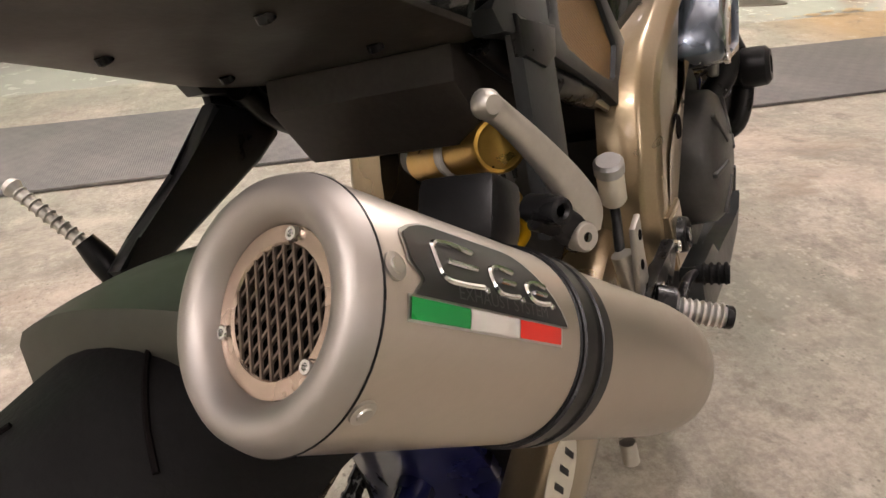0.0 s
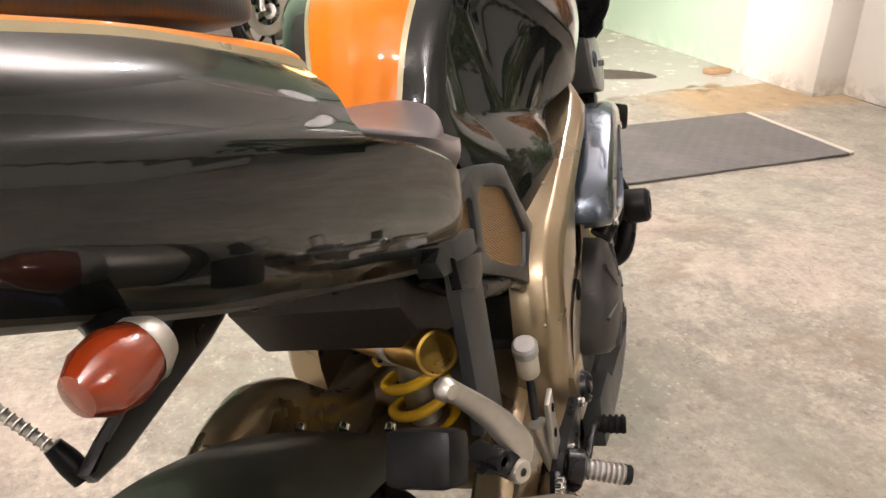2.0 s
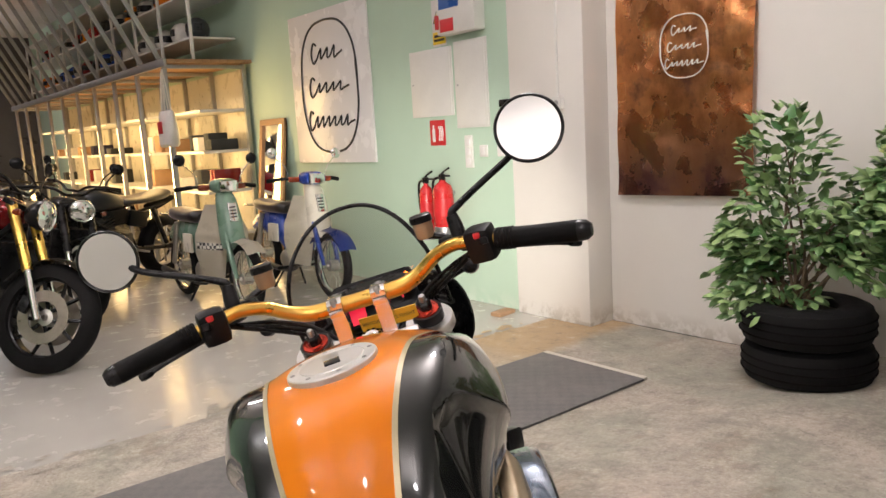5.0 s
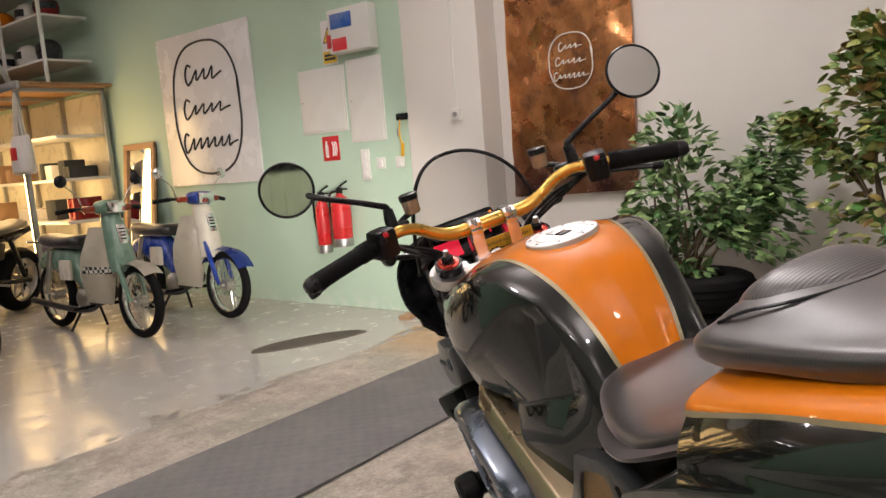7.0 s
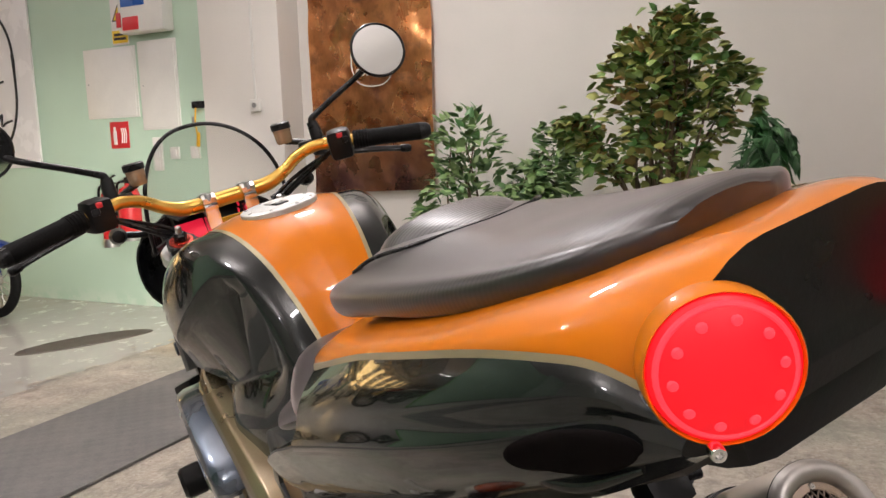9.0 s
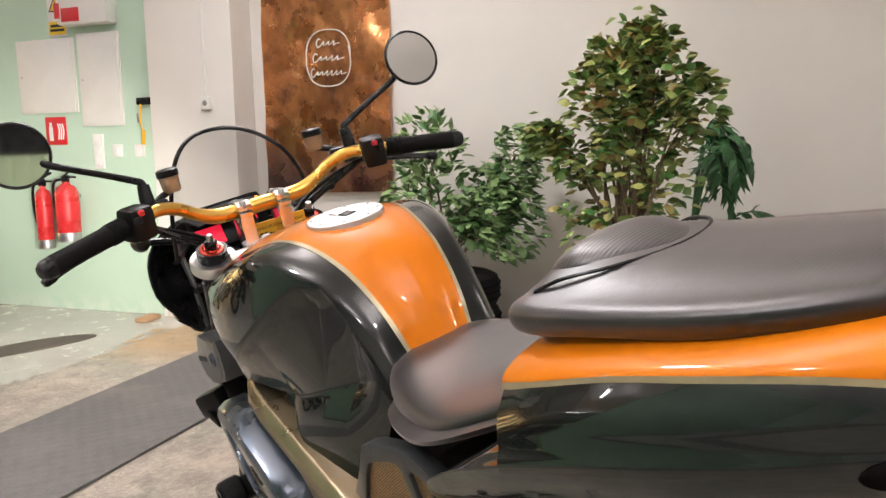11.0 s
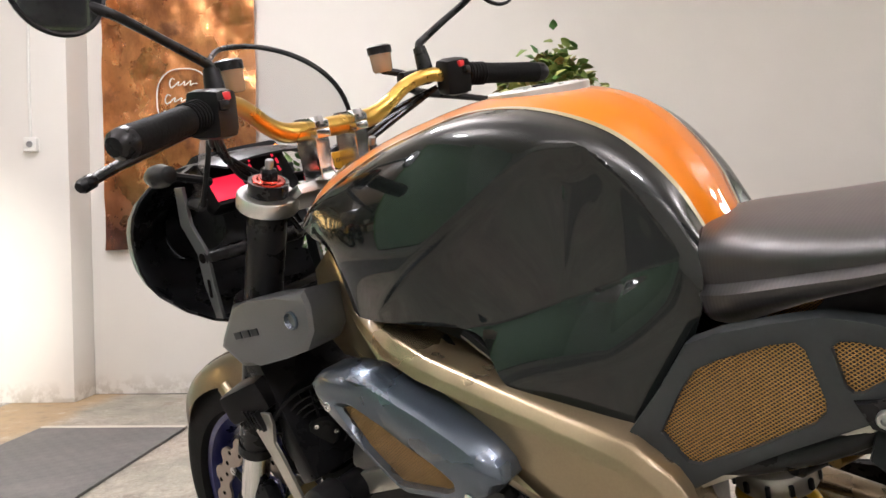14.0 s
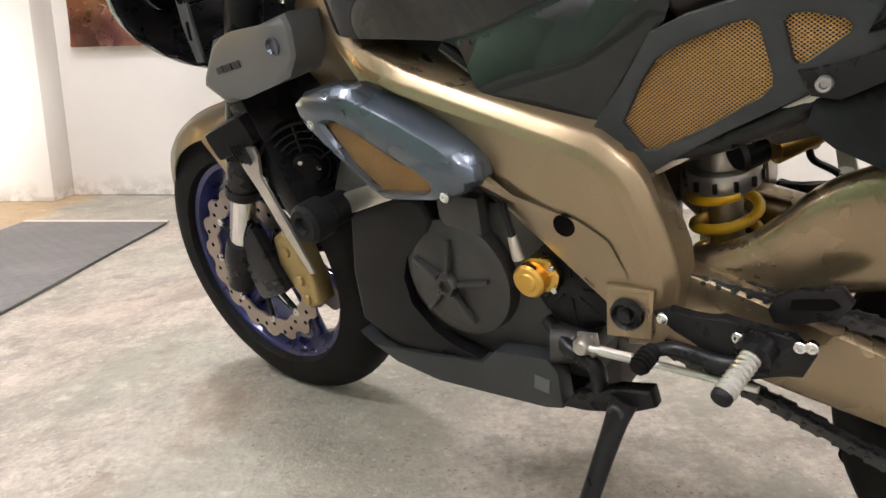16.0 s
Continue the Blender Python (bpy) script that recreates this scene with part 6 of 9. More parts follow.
    for s in (-1, 1):
        ind = part("indicator", lathe([(0, 0.030), (0.010, 0.026), (0.016, 0.012), (0.017, -0.006), (0.012, -0.026), (0.0, -0.034)], 20, aim((s * 0.20, 0.50, 0.958), (s * 0.20, 1.0, 0.94))), "satin_black", bike, "small black front indicator")
        part("indicator_stalk", tube([(s * 0.185, 0.50, 0.955), (s * 0.15, 0.505, 0.945), (s * 0.118, 0.51, 0.935)], 0.007, 8, 3), "satin_black", ind)


fairing()
lamp("headlamp_beam", "SPOT", BIKE @ look((0, 0.83, 0.84), (0.0, 3.0, 0.61)), 1200, (1.0, 0.92, 0.78), (0.04, 0.04), 42, 0.9)


# ---- side panels with mesh, subframe, seat, tail
PANEL = [(-0.132, 0.642), (-0.177, 0.702), (-0.208, 0.750), (-0.236, 0.762), (-0.287, 0.775), (-0.323, 0.782), (-0.360, 0.778), (-0.400, 0.766), (-0.440, 0.748), (-0.430, 0.730), (-0.400, 0.722), (-0.375, 0.712), (-0.357, 0.698), (-0.287, 0.660), (-0.232, 0.628), (-0.189, 0.598), (-0.171, 0.606), (-0.150, 0.620)]
PANEL_HOLE = [(-0.176, 0.660), (-0.199, 0.704), (-0.214, 0.725), (-0.234, 0.736), (-0.280, 0.754), (-0.300, 0.758), (-0.307, 0.752), (-0.319, 0.711), (-0.319, 0.701), (-0.310, 0.690), (-0.259, 0.659), (-0.210, 0.634), (-0.198, 0.634)]
PANEL2_HOLE = [(-0.327, 0.756), (-0.332, 0.761), (-0.345, 0.762), (-0.374, 0.756), (-0.380, 0.749), (-0.377, 0.744), (-0.346, 0.721), (-0.340, 0.720), (-0.335, 0.725)]


def holed_plate(outer, holes, x0, x1, bev):
    """A slab with openings through it, its outline in the y-z plane, with rounded rims."""
    own = bmesh.new()
    rims = []
    for loop in (outer, *holes):
        vs = [own.verts.new((x0, y, z)) for y, z in loop]
        rims += [own.edges.new((a, b)) for a, b in zip(vs, vs[1:] + vs[:1])]
    bmesh.ops.triangle_fill(own, use_beauty=True, edges=rims)
    back = bmesh.ops.extrude_face_region(own, geom=own.faces[:])["geom"]
    bmesh.ops.translate(own, vec=(x1 - x0, 0, 0), verts=[g for g in back if isinstance(g, bmesh.types.BMVert)])
    own.normal_update()
    rim = [e for e in own.edges if all(abs(v.co.x - x0) < 1e-6 for v in e.verts) and any(abs(f.normal.x) < 0.5 for f in e.link_faces)]
    bmesh.ops.bevel(own, geom=rim, offset=bev, segments=2, profile=0.6, affect="EDGES")
    return own


for s in (-1, 1):
    def flip(bm):
        return bm if s < 0 else mirrored(bm)
    sp = part("side_panel", flip(holed_plate(PANEL, (PANEL_HOLE, PANEL2_HOLE), -0.152, -0.130, 0.003)), "panel_grey", bike, "anthracite side panel with two gold mesh windows")
    for hole in (PANEL_HOLE, PANEL2_HOLE):
        part("mesh_insert", flip(plate(hole, -0.1465, -0.1445, 0)), "gold_mesh", sp, "woven gold wire mesh", smooth=False)
    part("panel_bolt", flip(bolt((-0.152, -0.160, 0.625), (-1, 0, 0), 0.009, 0.004)), "satin_black", sp)
    part("subframe_rail", flip(tube([(-0.125, -0.14, 0.60), (-0.135, -0.28, 0.648), (-0.128, -0.36, 0.690), (-0.118, -0.40, 0.725)], 0.013, 12, 4)), "satin_black", bike)
    part("subframe_tab", flip(box(0.006, 0.20, 0.008, (-0.140, -0.268, 0.643), 0.003, (-29, 0, 0))), "cast_alu", bike, "pale aluminium subframe strip")
    if s < 0:
        part("subframe_bolt", flip(bolt((-0.158, -0.363, 0.705), (-1, 0, 0), 0.0072, 0.005)), "steel", bike)
    part("subframe_lug", flip(plate([(-0.34, 0.715), (-0.352, 0.693), (-0.375, 0.69), (-0.41, 0.708), (-0.41, 0.738), (-0.38, 0.722)], -0.156, -0.146, 0.003)), "satin_black", bike)


def loft(rings, material, name, label, parent, caps=True):
    own = bmesh.new()
    skin(own, [[own.verts.new(p) for p in r] for r in rings], caps=caps)
    return part(name, own, material, parent, label)


def super_ring(y, w, zt, zb, e=2.6, n=36, tilt=0.0, top=1.0, x0=0.0):
    zc, hz = (zt + zb) / 2, (zt - zb) / 2
    ring = []
    for k in range(n):
        a = 2 * math.pi * k / n
        c, s = math.cos(a), math.sin(a)
        rr = (abs(c) ** e + abs(s) ** e) ** (-1 / e)
        z = zc + hz * rr * s
        ring.append((x0 + w * rr * c * (top if s > 0 else 1), y + tilt * (z - zc), z))
    return ring


def resample(stations, steps=4):
    return smooth_path(stations, steps)


def rider_seat():
    st = [(-0.186, 0.066, 0.816, 0.750, 0.25), (-0.196, 0.092, 0.830, 0.738, 0.25), (-0.222, 0.112, 0.836, 0.742, 0.25), (-0.26, 0.129, 0.838, 0.758, 0.20), (-0.31, 0.146, 0.840, 0.780, 0.15), (-0.37, 0.160, 0.846, 0.802, 0.05), (-0.43, 0.165, 0.862, 0.828, 0), (-0.50, 0.140, 0.892, 0.855, -0.1), (-0.545, 0.118, 0.92, 0.87, -0.2)]
    loft([super_ring(y, w, a, b, 3.5, 44, t, 0.88) for y, w, a, b, t in resample(st)], "vinyl", "rider_seat", "black vinyl rider seat", bike)


rider_seat()


def seat_ring(y, w, zt, zs, zb):
    """A seat section: a crowned top that slopes to a rounded, upright edge."""
    half = [(0.0, zt), (0.30 * w, zt - 0.0005), (0.55 * w, zt - 0.3 * (zt - zs)), (0.78 * w, zs + 0.22 * (zt - zs)), (0.93 * w, zs), (0.995 * w, zs - 0.25 * (zs - zb)), (1.0 * w, zs - 0.6 * (zs - zb)), (0.97 * w, zb + 0.08 * (zs - zb)), (0.90 * w, zb), (0.0, zb)]
    line = [tuple(q) for q in smooth_path(half[:9], 3)] + [half[9]]
    return [(x, y, z) for x, z in line] + [(-x, y, z) for x, z in line[-2:0:-1]]


def pillion_seat():
    st = [(-0.5045, 0.072, 0.970, 0.967, 0.960), (-0.508, 0.095, 0.978, 0.972, 0.956), (-0.516, 0.108, 0.990, 0.976, 0.954), (-0.535, 0.115, 1.001, 0.980, 0.955), (-0.57, 0.118, 1.007, 0.985, 0.960), (-0.62, 0.117, 1.010, 0.993, 0.970), (-0.70, 0.111, 1.018, 1.006, 0.983), (-0.77, 0.098, 1.030, 1.019, 0.998), (-0.82, 0.080, 1.040, 1.030, 1.010), (-0.842, 0.058, 1.042, 1.034, 1.018), (-0.852, 0.034, 1.040, 1.035, 1.026)]
    ps = loft([seat_ring(*q) for q in resample(st, 5)], "vinyl", "pillion_seat", "black ribbed vinyl pillion seat", bike)
    hump = [(-0.506, 0.050, 0.980, 0.960, 0), (-0.516, 0.072, 1.000, 0.960, 0), (-0.54, 0.080, 1.014, 0.965, 0), (-0.565, 0.076, 1.016, 0.970, 0), (-0.595, 0.060, 1.0135, 0.975, 0), (-0.615, 0.038, 1.010, 0.985, 0)]
    loft([super_ring(y, w, a, b, 2.3, 32, t, 0.80) for y, w, a, b, t in resample(hump, 5)], "ribbed_vinyl", "seat_bolster", "ribbed raised front of the pillion seat", ps)
    seam = [(-0.090, -0.534, 0.986), (-0.081, -0.562, 0.9985), (-0.060, -0.60, 1.007), (-0.02, -0.622, 1.0105), (0.02, -0.622, 1.0105), (0.060, -0.60, 1.007), (0.081, -0.562, 0.9985), (0.090, -0.534, 0.986)]
    part("seam_piping", tube([(x, y, z - 0.0012) for x, y, z in seam], 0.0017, 6, 5), "satin_black", ps)


pillion_seat()


def tail_unit():
    """The tail cowl: orange over dark green, with a champagne line between."""
    #        y, half-width, top z, line z
    st = [(-0.528, 0.130, 0.943, 0.916, 0), (-0.533, 0.142, 0.947, 0.921, 0), (-0.543, 0.1505, 0.951, 0.928, 0), (-0.59, 0.1525, 0.962, 0.943, 0), (-0.664, 0.1495, 0.978, 0.966, 0), (-0.728, 0.144, 0.992, 0.981, 0), (-0.80, 0.134, 1.012, 0.996, 0), (-0.845, 0.1215, 1.024, 1.000, 0), (-0.868, 0.111, 1.030, 0.998, 0), (-0.886, 0.101, 1.033, 0.988, 0), (-0.90, 0.093, 1.033, 0.980, 0)]
    fine = resample(st, 5)
    up, ln = [], []
    for y, w, zt, zl, zb in fine:
        rowu = []
        for k in range(9):
            t = k / 8
            x = w * (0.35 + 0.62 * math.sin(t * math.pi / 2))
            z = zt - (zt - zl) * (1 - math.cos(t * math.pi / 2))
            rowu.append((x, y, z))
        up.append(rowu)
        ln.append([(rowu[-1][0] + 0.0006, y, zl + 0.0006), (rowu[-1][0] + 0.0022, y, zl - 0.0062)])
    # the flank: upper edge, outer ridge and lower edge, as (x, y, z); a nose reaches forward under the rider seat
    nose = [((0.150, -0.400, 0.768), (0.160, -0.404, 0.770), (0.133, -0.383, 0.728)), ((0.162, -0.430, 0.800), (0.184, -0.434, 0.805), (0.134, -0.398, 0.731)), ((0.158, -0.462, 0.828), (0.195, -0.465, 0.833), (0.134, -0.440, 0.744)), ((0.152, -0.505, 0.858), (0.195, -0.510, 0.859), (0.134, -0.490, 0.763)), ((0.150, -0.535, 0.878), (0.193, -0.540, 0.872), (0.134, -0.535, 0.781)), ((0.150, -0.546, 0.885), (0.1895, -0.575, 0.886), (0.133, -0.580, 0.799))]
    main = [((0.1470, -0.545, 0.925), (0.1895, -0.575, 0.886), (0.133, -0.580, 0.799)), ((0.1485, -0.590, 0.940), (0.184, -0.620, 0.900), (0.133, -0.620, 0.816)), ((0.1460, -0.664, 0.963), (0.176, -0.680, 0.918), (0.132, -0.680, 0.842)), ((0.1405, -0.728, 0.978), (0.166, -0.740, 0.935), (0.129, -0.735, 0.869)), ((0.1310, -0.800, 0.993), (0.149, -0.805, 0.953), (0.118, -0.790, 0.896)), ((0.1190, -0.845, 0.997), (0.131, -0.850, 0.966), (0.104, -0.843, 0.918)), ((0.1085, -0.868, 0.995), (0.116, -0.873, 0.972), (0.094, -0.872, 0.934)), ((0.0990, -0.886, 0.985), (0.104, -0.889, 0.970), (0.087, -0.889, 0.944)), ((0.0905, -0.900, 0.977), (0.094, -0.901, 0.966), (0.080, -0.900, 0.952))]

    def flank(rows):
        out = []
        for a, r, b in zip(*(smooth_path([q[i] for q in rows], 6) for i in range(3))):
            a, r, b = (np.array(q) for q in (a, r, b))
            row = [tuple(a + (r - a) * t + np.array((0.005 * math.sin(math.pi * min(1, t * 1.3)), 0, 0))) for t in (0, 0.12, 0.28, 0.45, 0.62, 0.78, 0.9, 0.97)]
            row += [tuple(r + (b - r) * t + np.array((0.010 * math.sin(math.pi * t), 0, 0))) for t in (0.02, 0.1, 0.22, 0.4, 0.58, 0.75, 0.9, 1.0)]
            out.append(row)
        return out

    dn = flank(main)
    dn_nose = flank(nose)
    tail = part("tail_cowl", box(0.12, 0.40, 0.05, (0, -0.70, 0.90), 0.02, (-14, 0, 0)), "black_plastic", bike, "orange and dark green lacquered tail cowl")

    def two(rows, mat, nm, lab):
        bm = bmesh.new()
        for s in (-1, 1):
            grid_surface([[(x * s, y, z) for x, y, z in r] for r in rows], bm=bm)
        bmesh.ops.remove_doubles(bm, verts=bm.verts, dist=0.0002)
        part(nm, bm, mat, tail, lab)

    two(up, "orange", "orange_top", "bright orange lacquered top")
    two(dn, "dark_green", "green_flank", "dark green lacquered flank")
    two(dn_nose, "dark_green", "flank_nose", "dark green lacquered nose of the flank")
    part("nose_lining", grid_surface([[(-r[0][0], r[0][1], r[0][2]), (-0.10, r[0][1] - 0.005, r[0][2] - 0.012), (0.10, r[0][1] - 0.005, r[0][2] - 0.012), (r[0][0], r[0][1], r[0][2])] for r in dn_nose]), "tray_black", tail)
    two(ln, "pinstripe", "pinstripe", "champagne pinstripe")
    # flat deck under the seat and end cap
    deck = grid_surface([[(-r[0][0], r[0][1], r[0][2]), (r[0][0], r[0][1], r[0][2])] for r in up])
    part("deck", deck, "orange", tail)
    front = [(x, y, z) for x, y, z in up[0]] + [(0.140, -0.535, 0.905), (0.143, -0.535, 0.884), (0.12, -0.515, 0.80)]
    part("front_end_cap", grid_surface([[(-x, y, z) for x, y, z in front], [(x, y, z) for x, y, z in front]]), "dark_green", tail)
    under = grid_surface([[(-r[-1][0], r[-1][1], r[-1][2]), (r[-1][0], r[-1][1], r[-1][2])] for r in dn_nose + dn])
    part("undertray", under, "tray_black", tail, "black plastic undertray")
    back = [(x, y, z) for x, y, z in up[-1] + dn[-1]]
    part("rear_end_cap", grid_surface([[(-x, y, z) for x, y, z in back], [(x, y, z) for x, y, z in back]]), "black_plastic", tail)
    # round lit tail lamps let into the corners
    for s in (-1, 1):
        c, n = Vector((s * 0.0765, -0.909, 0.992)), Vector((s * 0.50, -0.86, 0.06)).normalized()
        m = aim(c, c + n)
        tl = part("tail_lamp", lathe([(0, 0.010), (0.014, 0.009), (0.024, 0.006), (0.0305, 0.001), (0.0315, -0.012)], 40, m), "tail_red", tail, "round red tail lamp, lit")
        part("lamp_core", ring_bar(c + n * 0.0030, n, 0.0272, 0.0016, 36, 8), "tail_core", tl)
        part("lamp_bezel", lathe([(0.0310, 0.001), (0.0318, 0.0022), (0.0326, 0.001), (0.0328, -0.012), (0.0310, -0.012)], 40, m, closed=True), "orange", tl, "orange lamp surround")
        for k in range(10):
            a = 2 * math.pi * k / 10
            q = m @ Vector((0.0215 * math.cos(a), 0.0215 * math.sin(a), 0.0068))
            part("diode", lathe([(0, 0.0012), (0.0018, 0.0009), (0.0026, -0.0004)], 10, aim(q, q + n)), "tail_core", tl)
        part("lamp_screw", bolt(c + n * 0.004 + Vector((s * 0.012, 0, -0.030)), n, 0.0035, 0.003), "chrome", tl)
        part("cowl_plug", lathe([(0, 0.001), (0.006, 0.0), (0.0065, -0.004)], 16, aim((s * 0.066, -0.862, 1.0245), (s * 0.2, -0.868, 1.4))), "satin_black", tail)
        # the hand hold in the flank: a flat black oval painted for its shaded recess, with its bright lower lip
        hold = bmesh.new()
        bmesh.ops.create_uvsphere(hold, u_segments=28, v_segments=14, radius=1)
        u = Vector((s * -0.033, -0.068, 0.019)).normalized()
        n = Vector((s * 0.80, -0.39, -0.45))
        n = (n - u * n.dot(u)).normalized()
        w = n.cross(u)
        basis = Matrix(((n.x * 0.0045, u.x * 0.036, w.x * 0.017, s * 0.1235), (n.y * 0.0045, u.y * 0.036, w.y * 0.017, -0.858), (n.z * 0.0045, u.z * 0.036, w.z * 0.017, 0.957), (0, 0, 0, 1)))
        bmesh.ops.transform(hold, matrix=basis, verts=hold.verts)
        grip_hole = part("hand_hold", hold, "soot", tail)
        part("hold_lip", tube([(s * 0.131, -0.820, 0.943), (s * 0.126, -0.838, 0.937), (s * 0.118, -0.858, 0.938), (s * 0.104, -0.882, 0.949)], [0.002, 0.0035, 0.0035, 0.002], 10, 5), "dark_green", grip_hole)
    return tail


tail = tail_unit()


def rear_end():
    # undertray keel and number plate holder
    part("undertray_keel", loft_box([(-0.37, 0.128, 0.76, 0.716), (-0.43, 0.1345, 0.78, 0.732), (-0.49, 0.1355, 0.80, 0.756), (-0.55, 0.1350, 0.83, 0.780), (-0.65, 0.1340, 0.87, 0.821), (-0.78, 0.1210, 0.93, 0.884), (-0.885, 0.086, 0.95, 0.936)]), "tray_black", bike, "black plastic undertray")
    part("tray_skirt", plate([(-0.424, 0.702), (-0.392, 0.646), (-0.300, 0.618), (-0.262, 0.640), (-0.270, 0.720), (-0.400, 0.770)], -0.078, 0.104, 0.008, lambda x, y, z: (x, y - 0.012 * noise.noise((x * 30, z * 20, 1)), z)), "tray_black", bike, "black plastic tray skirt")
    for sx in (-1, 1):
        for ky in (-0.46, -0.56, -0.66):
            part("tray_bolt", bolt((sx * 0.07, ky, 0.825 + 0.41 * (-0.66 - ky) - 0.001), (0, 0.25, -1), 0.006, 0.003), "satin_black", bike)
    arm = part("passenger_bracket", plate([(-0.432, 0.722), (-0.352, 0.688), (-0.348, 0.666), (-0.374, 0.650), (-0.505, 0.606), (-0.543, 0.608), (-0.556, 0.627), (-0.532, 0.645), (-0.478, 0.675)], -0.138, -0.120, 0.006, lambda x, y, z: (x - 0.055 * max(0, (0.70 - z) / 0.1), y, z)), "black_plastic", bike, "black passenger peg bracket")
    root, tip = Vector((-0.196, -0.547, 0.646)), Vector((-0.246, -0.553, 0.706))
    pk = part("passenger_peg", tube([root, root.lerp(tip, 0.5), tip], [0.0055, 0.0055, 0.006], 10, 3), "cast_alu", arm, "folded ridged passenger peg")
    part("peg_knuckle", tube([(-0.183, -0.544, 0.614), (-0.190, -0.545, 0.632), (-0.198, -0.547, 0.652)], [0.011, 0.012, 0.009], 12, 3), "black_plastic", arm)
    for k in range(9):
        part("peg_ridge", ring_bar(root.lerp(tip, 0.14 + 0.095 * k), tip - root, 0.0055, 0.0014, 12, 5), "cast_alu", pk)
    part("peg_end", lathe([(0, 0.006), (0.006, 0.005), (0.0085, 0.0), (0.006, -0.006)], 14, aim(tip, tip + (tip - root))), "cast_alu", pk)
    for s in (-1, 1):
        ind = part("rear_indicator", lathe([(0, 0.021), (0.009, 0.019), (0.0145, 0.011), (0.0165, 0.0), (0.0142, -0.010), (0.010, -0.019), (0.0, -0.023)], 28, aim((s * 0.150, -0.750, 0.853 if s > 0 else 0.830), (s * 0.06, -1.6, 0.86))), "orange_lens", bike, "orange rear indicator lens")
        part("indicator_stalk", tube([(s * 0.147, -0.740, 0.851 if s > 0 else 0.828), (s * 0.120, -0.72, 0.858 if s > 0 else 0.842), (s * 0.08, -0.70, 0.868)], [0.012, 0.010, 0.010], 12, 3), "black_plastic", ind)
        part("indicator_cap", lathe([(0.0142, -0.011), (0.0145, -0.014), (0.0105, -0.022), (0.0, -0.026)], 24, aim((s * 0.150, -0.750, 0.853 if s > 0 else 0.830), (s * 0.06, -1.6, 0.86))), "cast_alu", ind)
    # strut that carries the right silencer
    part("silencer_strut", plate([(-0.340, 0.735), (-0.402, 0.752), (-0.430, 0.575), (-0.372, 0.555)], 0.140, 0.153, 0.004), "panel_grey", bike, "flat anthracite strut")
    hg = part("silencer_hanger", tube([(0.193, -0.566, 0.716), (0.196, -0.558, 0.707), (0.201, -0.545, 0.689), (0.206, -0.533, 0.670), (0.211, -0.523, 0.650), (0.214, -0.518, 0.634), (0.213, -0.520, 0.622)], [0.0080, 0.0072, 0.0082, 0.0096, 0.0112, 0.0118, 0.0100], 18, 5, flat=0.65), "cast_alu", bike, "cast aluminium silencer hanger arm")
    part("hanger_knob", lathe([(0, 0.007), (0.005, 0.0062), (0.0080, 0.002), (0.0080, -0.003), (0.005, -0.007), (0, -0.007)], 24, aim((0.193, -0.566, 0.716), (0.80, -0.9, 0.72))), "cast_alu", hg)
    part("hanger_link", tube([(0.200, -0.549, 0.648), (0.206, -0.538, 0.636), (0.210, -0.524, 0.622)], [0.0115, 0.0095, 0.0115], 14, 4, flat=0.6), "satin_black", hg)
    part("hanger_washer", lathe([(0.003, 0.010), (0.0075, 0.010), (0.009, 0.008), (0.009, 0.0)], 22, aim((0.210, -0.527, 0.622), (0.9, -0.95, 0.70))), "cast_alu", hg)


def loft_box(st):
    own = bmesh.new()
    skin(own, [[own.verts.new(p) for p in super_ring(y, w, a, b, 9.0, 36)] for y, w, a, b in resample(st, 3)])
    return own


rear_end()

# ---- rear wheel, swinging arm, chain, shock
rw, rtyre, rm = wheel((0, -0.675, 0.325), 0.322, 0.19, "blue_rim", bike, "rear_wheel", 0.222, 0.11, 6)


def tread_grooves():
    for k in range(14):
        a0 = 2 * math.pi * k / 14
        for s in (-1, 1):
            pts = []
            for j in range(6):
                u = s * (0.012 + 0.062 * j / 5)
                a = a0 + 0.05 * j + (0.2 if s > 0 else 0)
                r = 0.222 + 0.100 * math.sin(math.acos(max(-1, min(1, u / 0.095)))) ** 0.62 + 0.0004
                pts.append((u, -0.675 + r * math.cos(a), 0.325 + r * math.sin(a)))
            part("tread_groove", tube(pts, 0.0017, 6, 2), "soot", rtyre)


tread_grooves()


